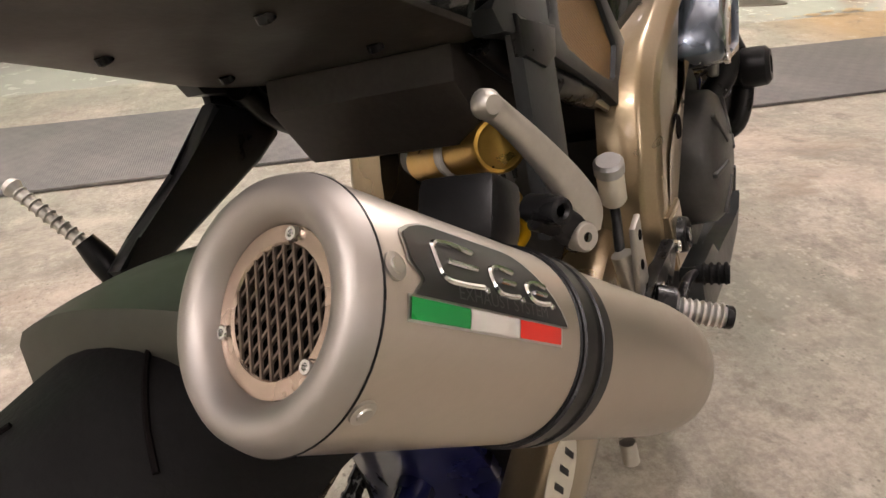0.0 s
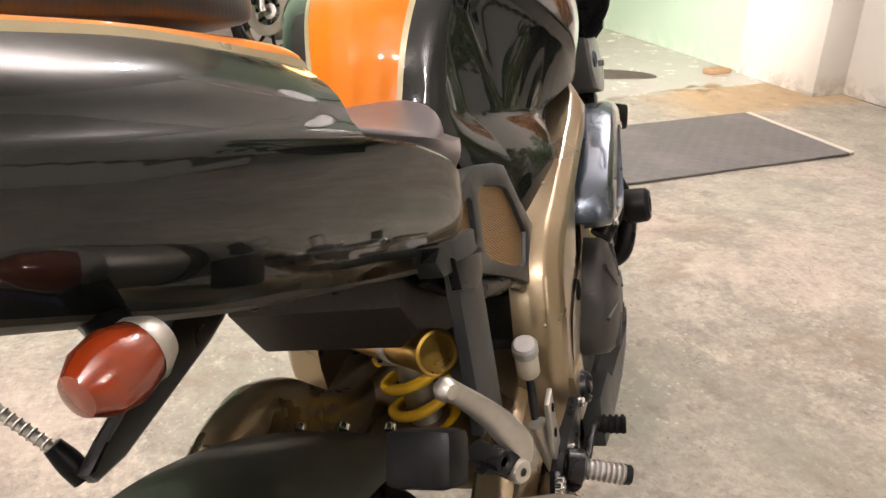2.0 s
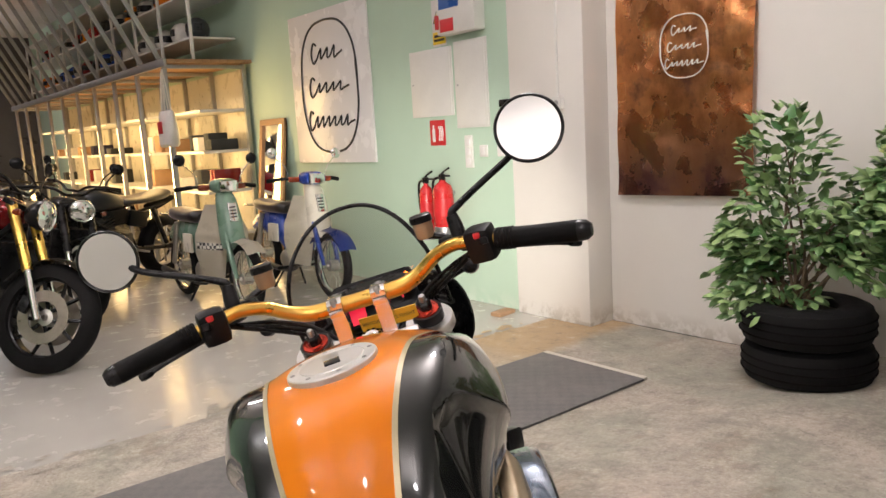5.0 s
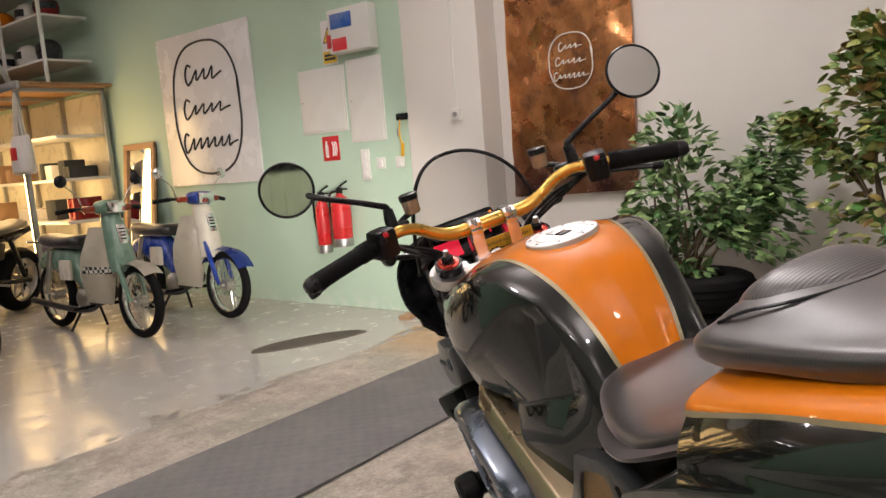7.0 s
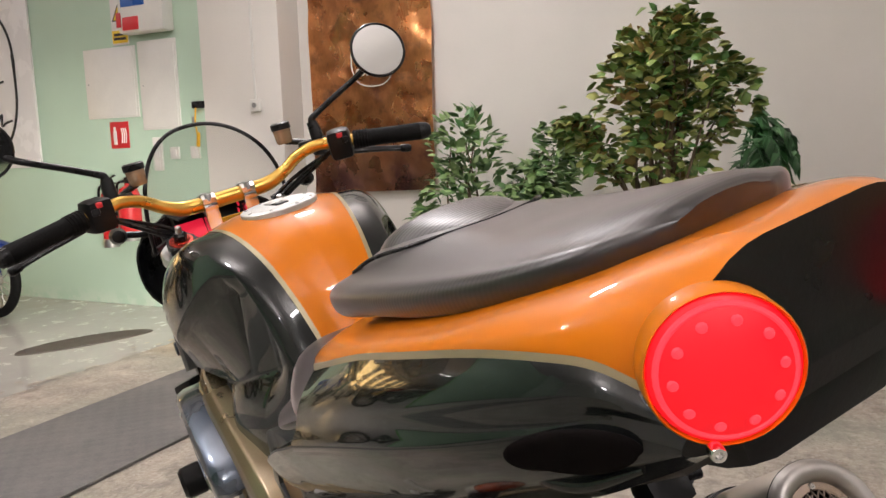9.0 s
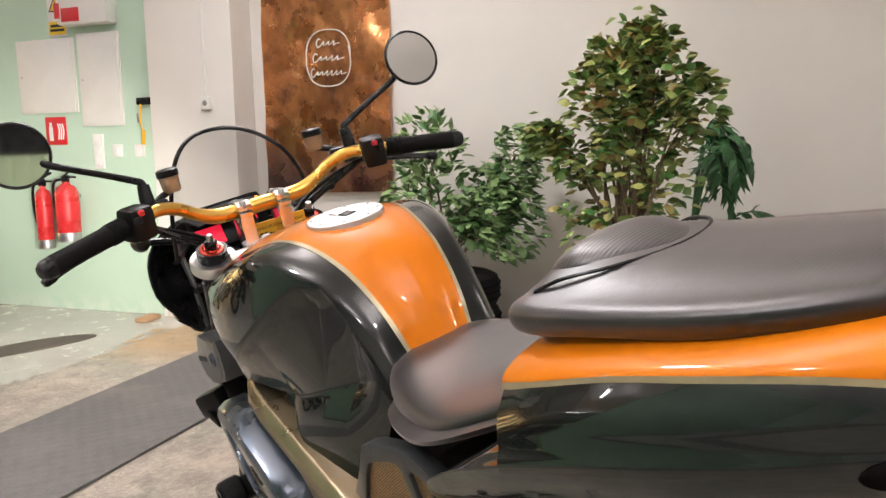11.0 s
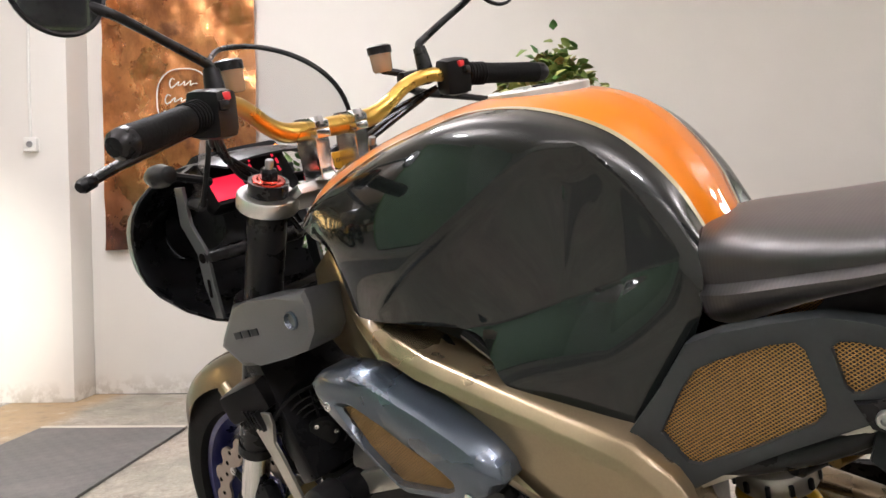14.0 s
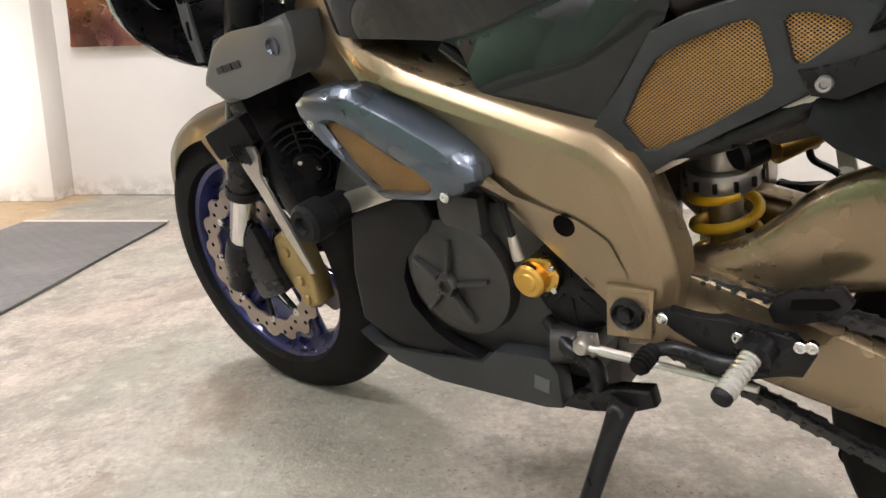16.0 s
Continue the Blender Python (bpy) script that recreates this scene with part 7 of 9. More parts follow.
def swingarm():
    for s in (-1, 1):
        st = [(-0.17, 0.045, 0.505, 0.415), (-0.24, 0.03, 0.495, 0.385), (-0.36, 0.026, 0.465, 0.365), (-0.50, 0.024, 0.425, 0.345), (-0.62, 0.024, 0.38, 0.290), (-0.74, 0.022, 0.355, 0.282)]
        own = bmesh.new()
        rings = []
        for y, w, a, b in resample(st, 3):
            rings.append([own.verts.new(p) for p in super_ring(y, w, a, b, 4.5, 24, x0=s * (0.105 + 0.02 * min(1, (-y - 0.17) / 0.3)))])
        skin(own, rings)
        arm = part("swingarm", own, "bronze", bike, "bronze metallic banana swingarm")
        if s > 0:
            # round-ended maker's sticker, with plain strokes for its lettering
            oval = part("sticker", lathe([(0, 0.0006), (0.020, 0.0006), (0.0205, 0.0)], 32, Matrix.Diagonal((1, 2.1, 1, 1))), "cream", arm, "pale oval sticker", m=aim((0.1495, -0.508, 0.415), (1.0, -0.508, 0.46)) @ pose(0, 0, 0, 0, 0, 102))
            for k in range(4):
                part("text_bar", box(0.016, 0.005, 0.0006, (0.0, -0.024 + 0.016 * k, 0.0009), 0, (0, 0, 22)), "ink", oval)
            continue
        # raised brace over the arm
        st = [(-0.20, 0.020, 0.496, 0.45), (-0.245, 0.022, 0.506, 0.45), (-0.285, 0.022, 0.528, 0.455), (-0.32, 0.022, 0.560, 0.46), (-0.345, 0.023, 0.585, 0.47), (-0.38, 0.024, 0.606, 0.48), (-0.43, 0.024, 0.620, 0.49), (-0.52, 0.022, 0.60, 0.47), (-0.64, 0.020, 0.50, 0.39), (-0.74, 0.018, 0.40, 0.33)]
        own = bmesh.new()
        rings = []
        for y, w, a, b in resample(st, 3):
            rings.append([own.verts.new(p) for p in super_ring(y, w, a, b, 3.2, 24, x0=s * 0.095)])
        skin(own, rings)
        part("arm_brace", own, "bronze", arm, "bronze raised swingarm brace")
        st = box(0.0015, 0.10, 0.036, (s * 0.1475, -0.50, 0.385), 0.0005, (-12, 0, 0))
        stk = part("sticker", st, "cream", arm, "pale printed sticker")
        for k in range(4):
            part("text_bar", box(0.0012, 0.07 - 0.012 * k, 0.004, (s * 0.1484, -0.50, 0.397 - 0.008 * k), 0, (-12, 0, 0)), "ink", stk)
    part("arm_bridge", box(0.16, 0.10, 0.07, (0, -0.24, 0.415), 0.025), "bronze", bike)


swingarm()


def hugger():
    rows = []
    for k in range(21):
        a = radians(34 + 57 * k / 20)
        row = []
        for j in range(13):
            u = (j / 12 - 0.5) * 2
            r = 0.355 - 0.014 * (k / 20) - 0.016 * abs(u) ** 2.4
            row.append((0.090 * u * (1.38 if u > 0 else 1), -0.675 + r * math.cos(a), 0.325 + r * math.sin(a)))
        rows.append(row)
    # the turned-down lip at the rear end
    for d, q in ((0.006, 0.006), (0.010, 0.034)):
        rows.append([(x * 0.985, y - d, z - q) for x, y, z in rows[20]])
    bm = grid_surface(rows)
    bmesh.ops.solidify(bm, geom=bm.faces[:], thickness=0.003)
    h = part("rear_hugger", bm, "hugger", bike, "dark olive rear tyre hugger")
    for k in range(3):
        part("hugger_bolt", bolt((-0.05 + 0.05 * k, -0.675 + 0.360 * math.cos(radians(42)), 0.325 + 0.360 * math.sin(radians(42))), (0, 0.9, 0.5), 0.006, 0.004), "chrome", h)


hugger()


def chain_run(p0, p1, name):
    """A run of chain: separate outer plates and rollers."""
    d = Vector(p1) - Vector(p0)
    n = int(d.length / 0.0159)
    run = part(name, tube([p0, p1], 0.0035, 6, 1), "satin_black", bike, "oily black drive chain run")
    link = None
    for k in range(n):
        c = Vector(p0) + d * ((k + 0.5) / n)
        m = Matrix.Translation(c) @ Euler((math.atan2(d.z, d.y), 0, 0)).to_matrix().to_4x4()
        if link is None:
            bm = bmesh.new()
            for s in (-1, 1):
                plate([(-0.0125, -0.003), (-0.009, -0.0075), (-0.004, -0.006), (0.004, -0.006), (0.009, -0.0075), (0.0125, -0.003), (0.0125, 0.003), (0.009, 0.0075), (0.004, 0.006), (-0.004, 0.006), (-0.009, 0.0075), (-0.0125, 0.003)], s * 0.0065, s * 0.009, 0, bm=bm)
                for y in (-0.008, 0.008):
                    lathe([(0, 0.0115), (0.003, 0.0115), (0.0035, 0.0105), (0.0035, 0.0)], 8, aim((0, y, 0), (s, y, 0)), bm)
            ob = part("chain_link", bm, "engine", run, smooth=False)
            link = ob.data
        else:
            ob = new("chain_link", link)
            ob.parent = run
        ob.matrix_basis = m if k % 2 == 0 else m @ Matrix.Diagonal((0.8, 1, 0.92, 1))


chain_run((-0.125, -0.17, 0.492), (-0.125, -0.68, 0.432), "chain_upper")
chain_run((-0.125, -0.20, 0.385), (-0.125, -0.68, 0.222), "chain_lower")
part("rear_sprocket", lathe([(0.05, -0.003), (0.105, -0.003), (0.108, 0.0), (0.105, 0.003), (0.05, 0.003)], 60, aim((-0.125, -0.675, 0.325), (-1, -0.675, 0.325)), closed=True), "disc", bike)
cg = part("chain_guard", plate([(-0.322, 0.480), (-0.330, 0.497), (-0.353, 0.509), (-0.388, 0.516), (-0.398, 0.502), (-0.388, 0.484), (-0.345, 0.466), (-0.328, 0.466)], -0.160, -0.150, 0.003), "satin_black", bike, "black slotted chain guard")
part("guard_slot", plate([(-0.345, 0.497), (-0.380, 0.505), (-0.388, 0.498), (-0.380, 0.492), (-0.343, 0.485)], -0.1606, -0.158, 0), "soot", cg)


def shock():
    top, bot = Vector((-0.01, -0.222, 0.63)), Vector((0.0, -0.235, 0.36))
    sh = part("shock_absorber", tube([top, bot], 0.020, 20, 1), "cast_alu", bike, "rear shock with bright yellow spring")
    pts = []
    ax = (bot - top).normalized()
    u = ax.orthogonal().normalized()
    v = ax.cross(u)
    turns = 4.7
    for k in range(int(turns * 20) + 1):
        a = 2 * math.pi * k / 20
        c = top.lerp(bot, 0.32 + 0.64 * k / (turns * 20))
        pts.append(c + 0.037 * (math.cos(a) * u + math.sin(a) * v))
    part("coil_spring", tube(pts, 0.0068, 10, 1), "yellow", sh, "bright yellow coil spring")
    part("preload_ring", lathe([(0.021, 0.012), (0.040, 0.012), (0.042, 0.009), (0.042, -0.009), (0.040, -0.012), (0.021, -0.012)], 24, aim(top.lerp(bot, 0.275), bot)), "cast_alu", sh, "notched aluminium preload ring")
    for k in range(12):
        a = 2 * math.pi * k / 12
        c = top.lerp(bot, 0.275)
        part("ring_notch", box(0.008, 0.005, 0.012, (0.0415 * math.cos(a), 0.0415 * math.sin(a), 0), 0.001, (0, 0, math.degrees(a))), "satin_black", sh, m=aim(c, bot))
    part("shock_body", lathe([(0.024, 0), (0.028, 0.003), (0.028, 0.055), (0.024, 0.06)], 24, aim(top.lerp(bot, 0.02), bot)), "cast_alu", sh)
    # gold piggyback reservoir lying across the frame
    res = part("shock_reservoir", tube([(-0.026, -0.283, 0.600), (0.112, -0.400, 0.643)], 0.0205, 24, 1), "gold", sh, "gold shock reservoir")
    part("reservoir_cap", lathe([(0.0, 0.003), (0.016, 0.003), (0.0185, 0.004), (0.0212, 0.003), (0.0218, 0.001), (0.0218, -0.006)], 24, aim((0.114, -0.4017, 0.6436), (1.0, -1.153, 0.919))), "gold", res)
    part("reservoir_label", lathe([(0.0212, -0.012), (0.0216, -0.011), (0.0216, 0.011), (0.0212, 0.012)], 24, aim((0.05, -0.3474, 0.6237), (0.112, -0.400, 0.643))), "flag_white", res)
    part("top_mount", lathe([(0, 0.05), (0.020, 0.05), (0.022, 0.045), (0.022, -0.045), (0.02, -0.05), (0, -0.05)], 24, aim((-0.0, -0.225, 0.642), (1, -0.225, 0.642))), "cast_alu", sh)
    part("adjuster", lathe([(0, 0.03), (0.016, 0.03), (0.02, 0.025), (0.02, 0.0)], 18, aim((-0.030, -0.272, 0.601), (-1, 0.42, 0.43))), "satin_black", sh)


shock()


# ---- silencer
EXD = Vector((0.132, 0.784, -0.607)).normalized()
EX0 = Vector((0.1767, -0.735, 0.6957)) - 0.0045 * EXD
EX1 = EX0 + 0.348 * EXD


def silencer():
    m = aim(EX0, EX1) @ Matrix.Diagonal((1.035, 1.035, 1.0, 1.0))
    R = 0.0482
    n = 64
    ln = (EX1 - EX0).length

    def rad(h):
        """The can tapers a little towards its inlet."""
        return R - 0.0042 * h / 0.33

    can = part("silencer", lathe([(R * 0.97, 0.002), (rad(0.004), 0.004), (rad(ln - 0.03), ln - 0.03), (rad(ln) * 0.97, ln - 0.010), (rad(ln) * 0.84, ln), (0, ln)], n, m), "muffler", bike, "brushed steel round silencer with a mesh outlet")
    part("end_cap", lathe([(0.0300, 0.012), (0.0302, 0.0055), (0.0314, 0.0008), (0.0336, -0.0026), (0.0368, -0.0048), (0.0402, -0.0056), (0.0434, -0.0046), (0.0460, -0.0018), (0.0476, 0.0022), (R + 0.0004, 0.0048), (R, 0.006)], n, m), "muffler_cap", can, "satin rolled end cap")
    part("cap_seam", ring_bar(EX0 + EXD * 0.0058, EXD, 1.035 * (R + 0.0001), 0.0007, n, 6), "satin_black", can)
    ring = part("outlet_ring", lathe([(0.0232, 0.0055), (0.0240, 0.0045), (0.0300, 0.0045), (0.0302, 0.012), (0.0232, 0.012)], n, m, closed=True), "heat_steel", can, "heat-tinted outlet ring")
    for k in range(3):
        a = radians(ROT_SCREW + 120 * k)
        q = m @ Vector((0.0268 * math.cos(a), 0.0268 * math.sin(a), 0.0045))
        part("ring_screw", bolt(q, -EXD, 0.0030, 0.0025), "chrome", ring)
    # expanded-metal outlet: crossing bars at two slants
    for s in (-1, 1):
        for k in range(-5, 6):
            off = 0.0050 * k
            half = math.sqrt(max(0, 0.0236**2 - off * off))
            if half < 0.004:
                continue
            bar = box(0.0011, 2 * half, 0.0013, (off, 0, 0.0062 + 0.0005 * s), 0)
            part("mesh_bar", bar, "burnt_steel", ring, m=m @ pose(0, 0, 0, 0, 0, ROT_MESH - 90 + s * 27))
    part("inner_pipe", lathe([(0.0236, 0.009), (0.0236, 0.10), (0, 0.10)], 40, m), "soot", can, "sooty inside of the outlet")
    part("core_pipe", lathe([(0.0150, 0.018), (0.0165, 0.016), (0.0165, 0.09), (0.0150, 0.09)], 32, m, closed=True), "soot", can, "sooty core pipe")
    # carry band with its rubber
    for d0, w in ((0.1495, 0.012), (0.1665, 0.010)):
        part("clamp_band", lathe([(rad(d0) - 0.001, -w / 2), (rad(d0) + 0.0024, -w / 2 + 0.001), (rad(d0) + 0.0024, w / 2 - 0.001), (rad(d0) - 0.001, w / 2)], n, m @ pose(0, 0, d0)), "satin_black", can, "black rubber-lined clamp band")
    part("clamp_rubber", lathe([(rad(0.158) - 0.001, -0.017), (rad(0.158) + 0.0012, -0.016), (rad(0.158) + 0.0012, 0.016), (rad(0.158) - 0.001, 0.017)], n, m @ pose(0, 0, 0.158)), "black_plastic", can)
    # the side badge, wrapped on the can
    def wrap(a0, a1, s0, s1, lift, mat, nm, parent, lab="", shape=None, na=14, ns=14):
        rows = []
        for i in range(ns + 1):
            s = s0 + (s1 - s0) * i / ns
            row = []
            for j in range(na + 1):
                t = j / na
                lo, hi = (a0, a1) if shape is None else shape(i / ns)
                a = radians(A0 - (lo + (hi - lo) * t))
                row.append(m @ Vector(((rad(s) + lift) * math.cos(a), (rad(s) + lift) * math.sin(a), s)))
            rows.append(row)
        bm = grid_surface(rows)
        return part(nm, bm, mat, parent, lab)

    A0 = BADGE

    def badge_rows(grow):
        """The badge's outline along the can: at each station the lower and the upper angle."""
        out = []
        for i in range(29):
            u = i / 28
            hi = 47 - 10 * max(0, 1 - u / 0.13) ** 2 - 36 * max(0, (u - 0.62) / 0.38) ** 2.2
            out.append((10.2 - grow * 0.6, hi + grow * 1.6))
        return out

    def badge_sheet(s0, s1, lift, grow, mat, nm, lab):
        rows = []
        for i, (lo, hi) in enumerate(badge_rows(grow)):
            row = []
            for j in range(15):
                ang = lo + (hi - lo) * j / 14
                left = s0 + 0.0062 * max(0, 1 - abs(ang - 17) / 7.0) + 0.0105 * max(0, (ang - 34) / 14) ** 2
                s = left + (s1 - left) * i / 28
                a = radians(A0 - ang)
                row.append(m @ Vector(((rad(s) + lift) * math.cos(a), (rad(s) + lift) * math.sin(a), s)))
            rows.append(row)
        return part(nm, grid_surface(rows), mat, can, lab)

    badge_sheet(0.0190, 0.1290, 0.0006, 1, "alu", "badge_edge", "bright metal badge border")
    badge_sheet(0.0206, 0.1274, 0.0010, 0, "badge_black", "badge", "black badge with a raised silver emblem")
    wrap(-0.6, 10.2, 0.0172, 0.1235, 0.0005, "alu", "flag_edge", can)
    for k, c in enumerate(("flag_green", "flag_white", "flag_red")):
        wrap(0.6, 9.0, 0.0186 + 0.0345 * k, 0.0525 + 0.0345 * k, 0.0009, c, "flag_stripe", can)

    def arc(points, r=0.0012):
        pts = [m @ Vector(((rad(s) + 0.0014) * math.cos(radians(A0 - a)), (rad(s) + 0.0014) * math.sin(radians(A0 - a)), s)) for s, a in points]
        return tube(pts, r, 6, 5)

    # the emblem, as plain rounded bars
    for s0, s1, a0, a1 in ((0.035, 0.062, 18.5, 37.5), (0.070, 0.088, 18.5, 33.0), (0.096, 0.113, 19.0, 30.0)):
        mid = (a0 + a1) / 2
        part("emblem_stroke", arc([(s1, a1 - 1), ((s0 + s1) / 2, a1), (s0 + 0.002, a1 - 2), (s0, mid), (s0 + 0.003, a0 + 1), ((s0 + s1) / 2, a0), (s1, a0 + 1)]), "chrome", can, "raised silver emblem stroke")
        part("emblem_stroke", arc([(s0 + 0.007, mid), (s1 - 0.001, mid)], 0.0011), "chrome", can, "raised silver emblem stroke")
        q = m @ Vector((rad(s1) * math.cos(radians(A0 - a0)), rad(s1) * math.sin(radians(A0 - a0)), s1 + 0.0028))
        part("emblem_dot", lathe([(0, 0.0022), (0.0011, 0.002), (0.0015, 0.001), (0.0015, -0.001)], 12, aim(q, q + (q - (EX0 + EXD * (s1 + 0.0028))))), "chrome", can)
    # the small line of lettering under the emblem
    text = "EXHAUST SYSTEM"
    cu = bpy.data.curves.new("badge_text", "FONT")
    cu.body, cu.size, cu.extrude, cu.align_x = text, 0.0068, 0.0001, "CENTER"
    tmp = new("badge_text_curve", cu)
    me = bpy.data.meshes.new_from_object(tmp)
    bpy.data.objects.remove(tmp)
    for v in me.vertices:
        a = radians(A0 - 11.8) - v.co.y / R
        v.co = m @ Vector(((R + 0.0014) * math.cos(a), (R + 0.0014) * math.sin(a), 0.0760 + v.co.x * 1.16))
    me.materials.append(M["pod_grey"])
    tx = new("badge_lettering", me)
    tx.parent = can
    # rivets
    for a, s in ((157.3, 0.0118), (215.1, 0.0125), (95, 0.0122)):
        q = m @ Vector((R * math.cos(radians(a)), R * math.sin(radians(a)), s))
        n_ = (m.to_3x3() @ Vector((math.cos(radians(a)), math.sin(radians(a)), 0)))
        part("rivet", lathe([(0, 0.002), (0.0028, 0.002), (0.003, 0.0012), (0.0050, 0.0008), (0.0052, -0.001)], 18, aim(q, q + n_)), "cast_alu", can)
    # hanger with rubber block
    hang = part("hanger_block", box(0.05, 0.04, 0.04, (0.160, -0.554, 0.652), 0.008, (-35, 0, 0)), "black_plastic", bike, "black rubber hanger block")
    part("hanger_bush", lathe([(0.003, 0.012), (0.0045, 0.014), (0.0075, 0.013), (0.0085, 0.010), (0.0085, -0.014)], 24, aim((0.204, -0.547, 0.648), (0.9, -0.95, 0.72))), "satin_black", hang)
    part("hanger_bolt", bolt((0.206, -0.531, 0.629), (0.8, -0.5, 0.25), 0.0075, 0.006), "satin_black", hang)
    part("spring_hook", tube([EX1 + Vector((-0.02, -0.03, -0.042)), EX1 + Vector((-0.02, -0.03, -0.06))], 0.006, 10, 1), "cast_alu", can)
    part("link_pipe", tube([EX1, EX1 + Vector((-0.02, 0.10, -0.08)), EX1 + Vector((-0.08, 0.22, -0.13)), (0.08, 0.0, 0.30)], 0.026, 18, 5), "heat_steel", bike, "heat-tinted link pipe")


ROT_SCREW, ROT_MESH, BADGE = 98, 98, 177
silencer()


# ---- foot controls and side stand
def foot_controls():
    for s in (-1, 1):
        pl = part("rearset_plate", plate([(-0.215, 0.468), (-0.235, 0.478), (-0.26, 0.470), (-0.29, 0.480), (-0.33, 0.470), (-0.355, 0.475), (-0.375, 0.455), (-0.365, 0.43), (-0.33, 0.425), (-0.30, 0.405), (-0.272, 0.405), (-0.266, 0.445), (-0.24, 0.450)], s * 0.190, s * 0.178, 0.004), "satin_black", bike, "black machined rearset plate")
        for y, z in ((-0.228, 0.466), (-0.305, 0.462), (-0.300, 0.425), (-0.362, 0.466), (-0.372, 0.468)):
            part("plate_bolt", bolt((s * 0.1905, y, z), (s, 0, 0), 0.0065, 0.004), "chrome", pl)
        a, b = Vector((s * 0.186, -0.326, 0.458)), Vector((s * (0.256 if s < 0 else 0.246), -0.312, 0.436))
        pg = part("foot_peg", tube([a, b], 0.0088, 16, 1), "alu", pl, "knurled aluminium foot peg")
        for k in range(9):
            part("peg_knurl", ring_bar(a.lerp(b, 0.22 + 0.085 * k), b - a, 0.0090, 0.0024, 14, 5), "alu", pg)
        part("peg_end", lathe([(0, 0.004), (0.009, 0.004), (0.0105, 0.002), (0.0105, -0.003)], 18, aim(b, b + (b - a))), "satin_black", pg)
        part("peg_root", lathe([(0.012, 0.0), (0.019, 0.002), (0.019, 0.018), (0.012, 0.022)], 20, aim(a, b)), "satin_black", pg)
        # lever with its small rubber peg
        lv = part("foot_lever", tube([(s * 0.196, -0.335, 0.440), (s * 0.198, -0.29, 0.432), (s * 0.20, -0.245, 0.438), (s * 0.203, -0.215, 0.428)], [0.010, 0.009, 0.008, 0.008], 10, 4, flat=0.6), "satin_black", bike, "black foot lever")
        part("lever_peg", tube([(s * 0.203, -0.222, 0.432), (s * 0.235, -0.218, 0.428)], 0.0095, 12, 1), "grip", lv)
        for k in range(4):
            part("peg_rib", ring_bar((s * (0.211 + 0.007 * k), -0.220, 0.4305), (s, 0.05, -0.05), 0.0098, 0.0018, 12, 5), "grip", lv)
    # rear brake: fluid bottle, hose and master cylinder
    bottle = part("brake_fluid_bottle", lathe([(0, -0.006), (0.010, -0.006), (0.0125, -0.002), (0.0125, 0.030), (0.0120, 0.032)], 24, aim((0.154, -0.278, 0.544), (0.160, -0.292, 0.582))), "cream", bike, "milky white brake fluid bottle")
    part("bottle_cap", lathe([(0, 0.044), (0.011, 0.044), (0.0138, 0.041), (0.0138, 0.031), (0.0, 0.031)], 20, aim((0.154, -0.278, 0.544), (0.160, -0.292, 0.582))), "steel", bottle)
    part("bottle_hose", tube([(0.153, -0.276, 0.538), (0.154, -0.282, 0.520), (0.160, -0.306, 0.505), (0.164, -0.318, 0.492)], 0.0048, 10, 5), "satin_black", bottle)
    cyl = part("brake_cylinder", tube([(0.165, -0.318, 0.505), (0.170, -0.316, 0.470), (0.174, -0.314, 0.440)], [0.010, 0.011, 0.008], 14, 3), "cast_alu", bike, "cast aluminium rear brake cylinder")
    part("cylinder_bracket", plate([(-0.300, 0.535), (-0.322, 0.530), (-0.336, 0.478), (-0.326, 0.455), (-0.306, 0.462), (-0.308, 0.505)], 0.176, 0.182, 0.0015), "cast_alu", cyl)
    for y, z in ((-0.312, 0.520), (-0.320, 0.495), (-0.318, 0.470)):
        part("bracket_hole", lathe([(0, 0.0006), (0.0048, 0.0005), (0.005, -0.001)], 14, aim((0.1822, y, z), (1, y, z))), "soot", cyl)
    rod = part("shift_rod", tube([(-0.190, -0.135, 0.404), (-0.190, -0.325, 0.405)], 0.0042, 10, 1), "alu", bike, "aluminium gear shift rod")
    part("rod_sleeve", tube([(-0.190, -0.150, 0.404), (-0.190, -0.19, 0.4043)], 0.006, 8, 1), "alu", rod)
    part("rod_joint", lathe([(0, 0.010), (0.008, 0.010), (0.011, 0.004), (0.011, -0.012)], 16, aim((-0.188, -0.128, 0.404), (-1, -0.128, 0.404))), "cast_alu", rod)
    part("shift_arm", plate([(-0.115, 0.412), (-0.14, 0.415), (-0.142, 0.40), (-0.132, 0.372), (-0.118, 0.375)], -0.180, -0.172, 0.003), "cast_alu", rod)
    stand = part("side_stand", tube([(-0.182, -0.172, 0.335), (-0.205, -0.165, 0.30), (-0.255, -0.148, 0.21), (-0.315, -0.125, 0.095), (-0.352, -0.11, 0.018)], [0.017, 0.013, 0.0115, 0.0105, 0.010], 14, 4), "satin_black", bike, "black side stand, folded down")
    part("stand_bracket", plate([(-0.10, 0.318), (-0.16, 0.345), (-0.205, 0.358), (-0.21, 0.335), (-0.18, 0.318), (-0.12, 0.30), (-0.085, 0.296)], -0.180, -0.160, 0.005), "satin_black", stand)
    part("stand_bolt", bolt((-0.197, -0.170, 0.330), (-1, 0, 0), 0.010, 0.006), "engine", stand)
    part("stand_tang", tube([(-0.262, -0.144, 0.20), (-0.275, -0.105, 0.205)], 0.005, 8, 1), "satin_black", stand)
    part("stand_foot", box(0.05, 0.06, 0.010, (-0.356, -0.108, 0.0), 0.003, (0, 14, 0)), "satin_black", stand)


foot_controls()

# ---------------------------------------------------------------- plants in stacked tyres


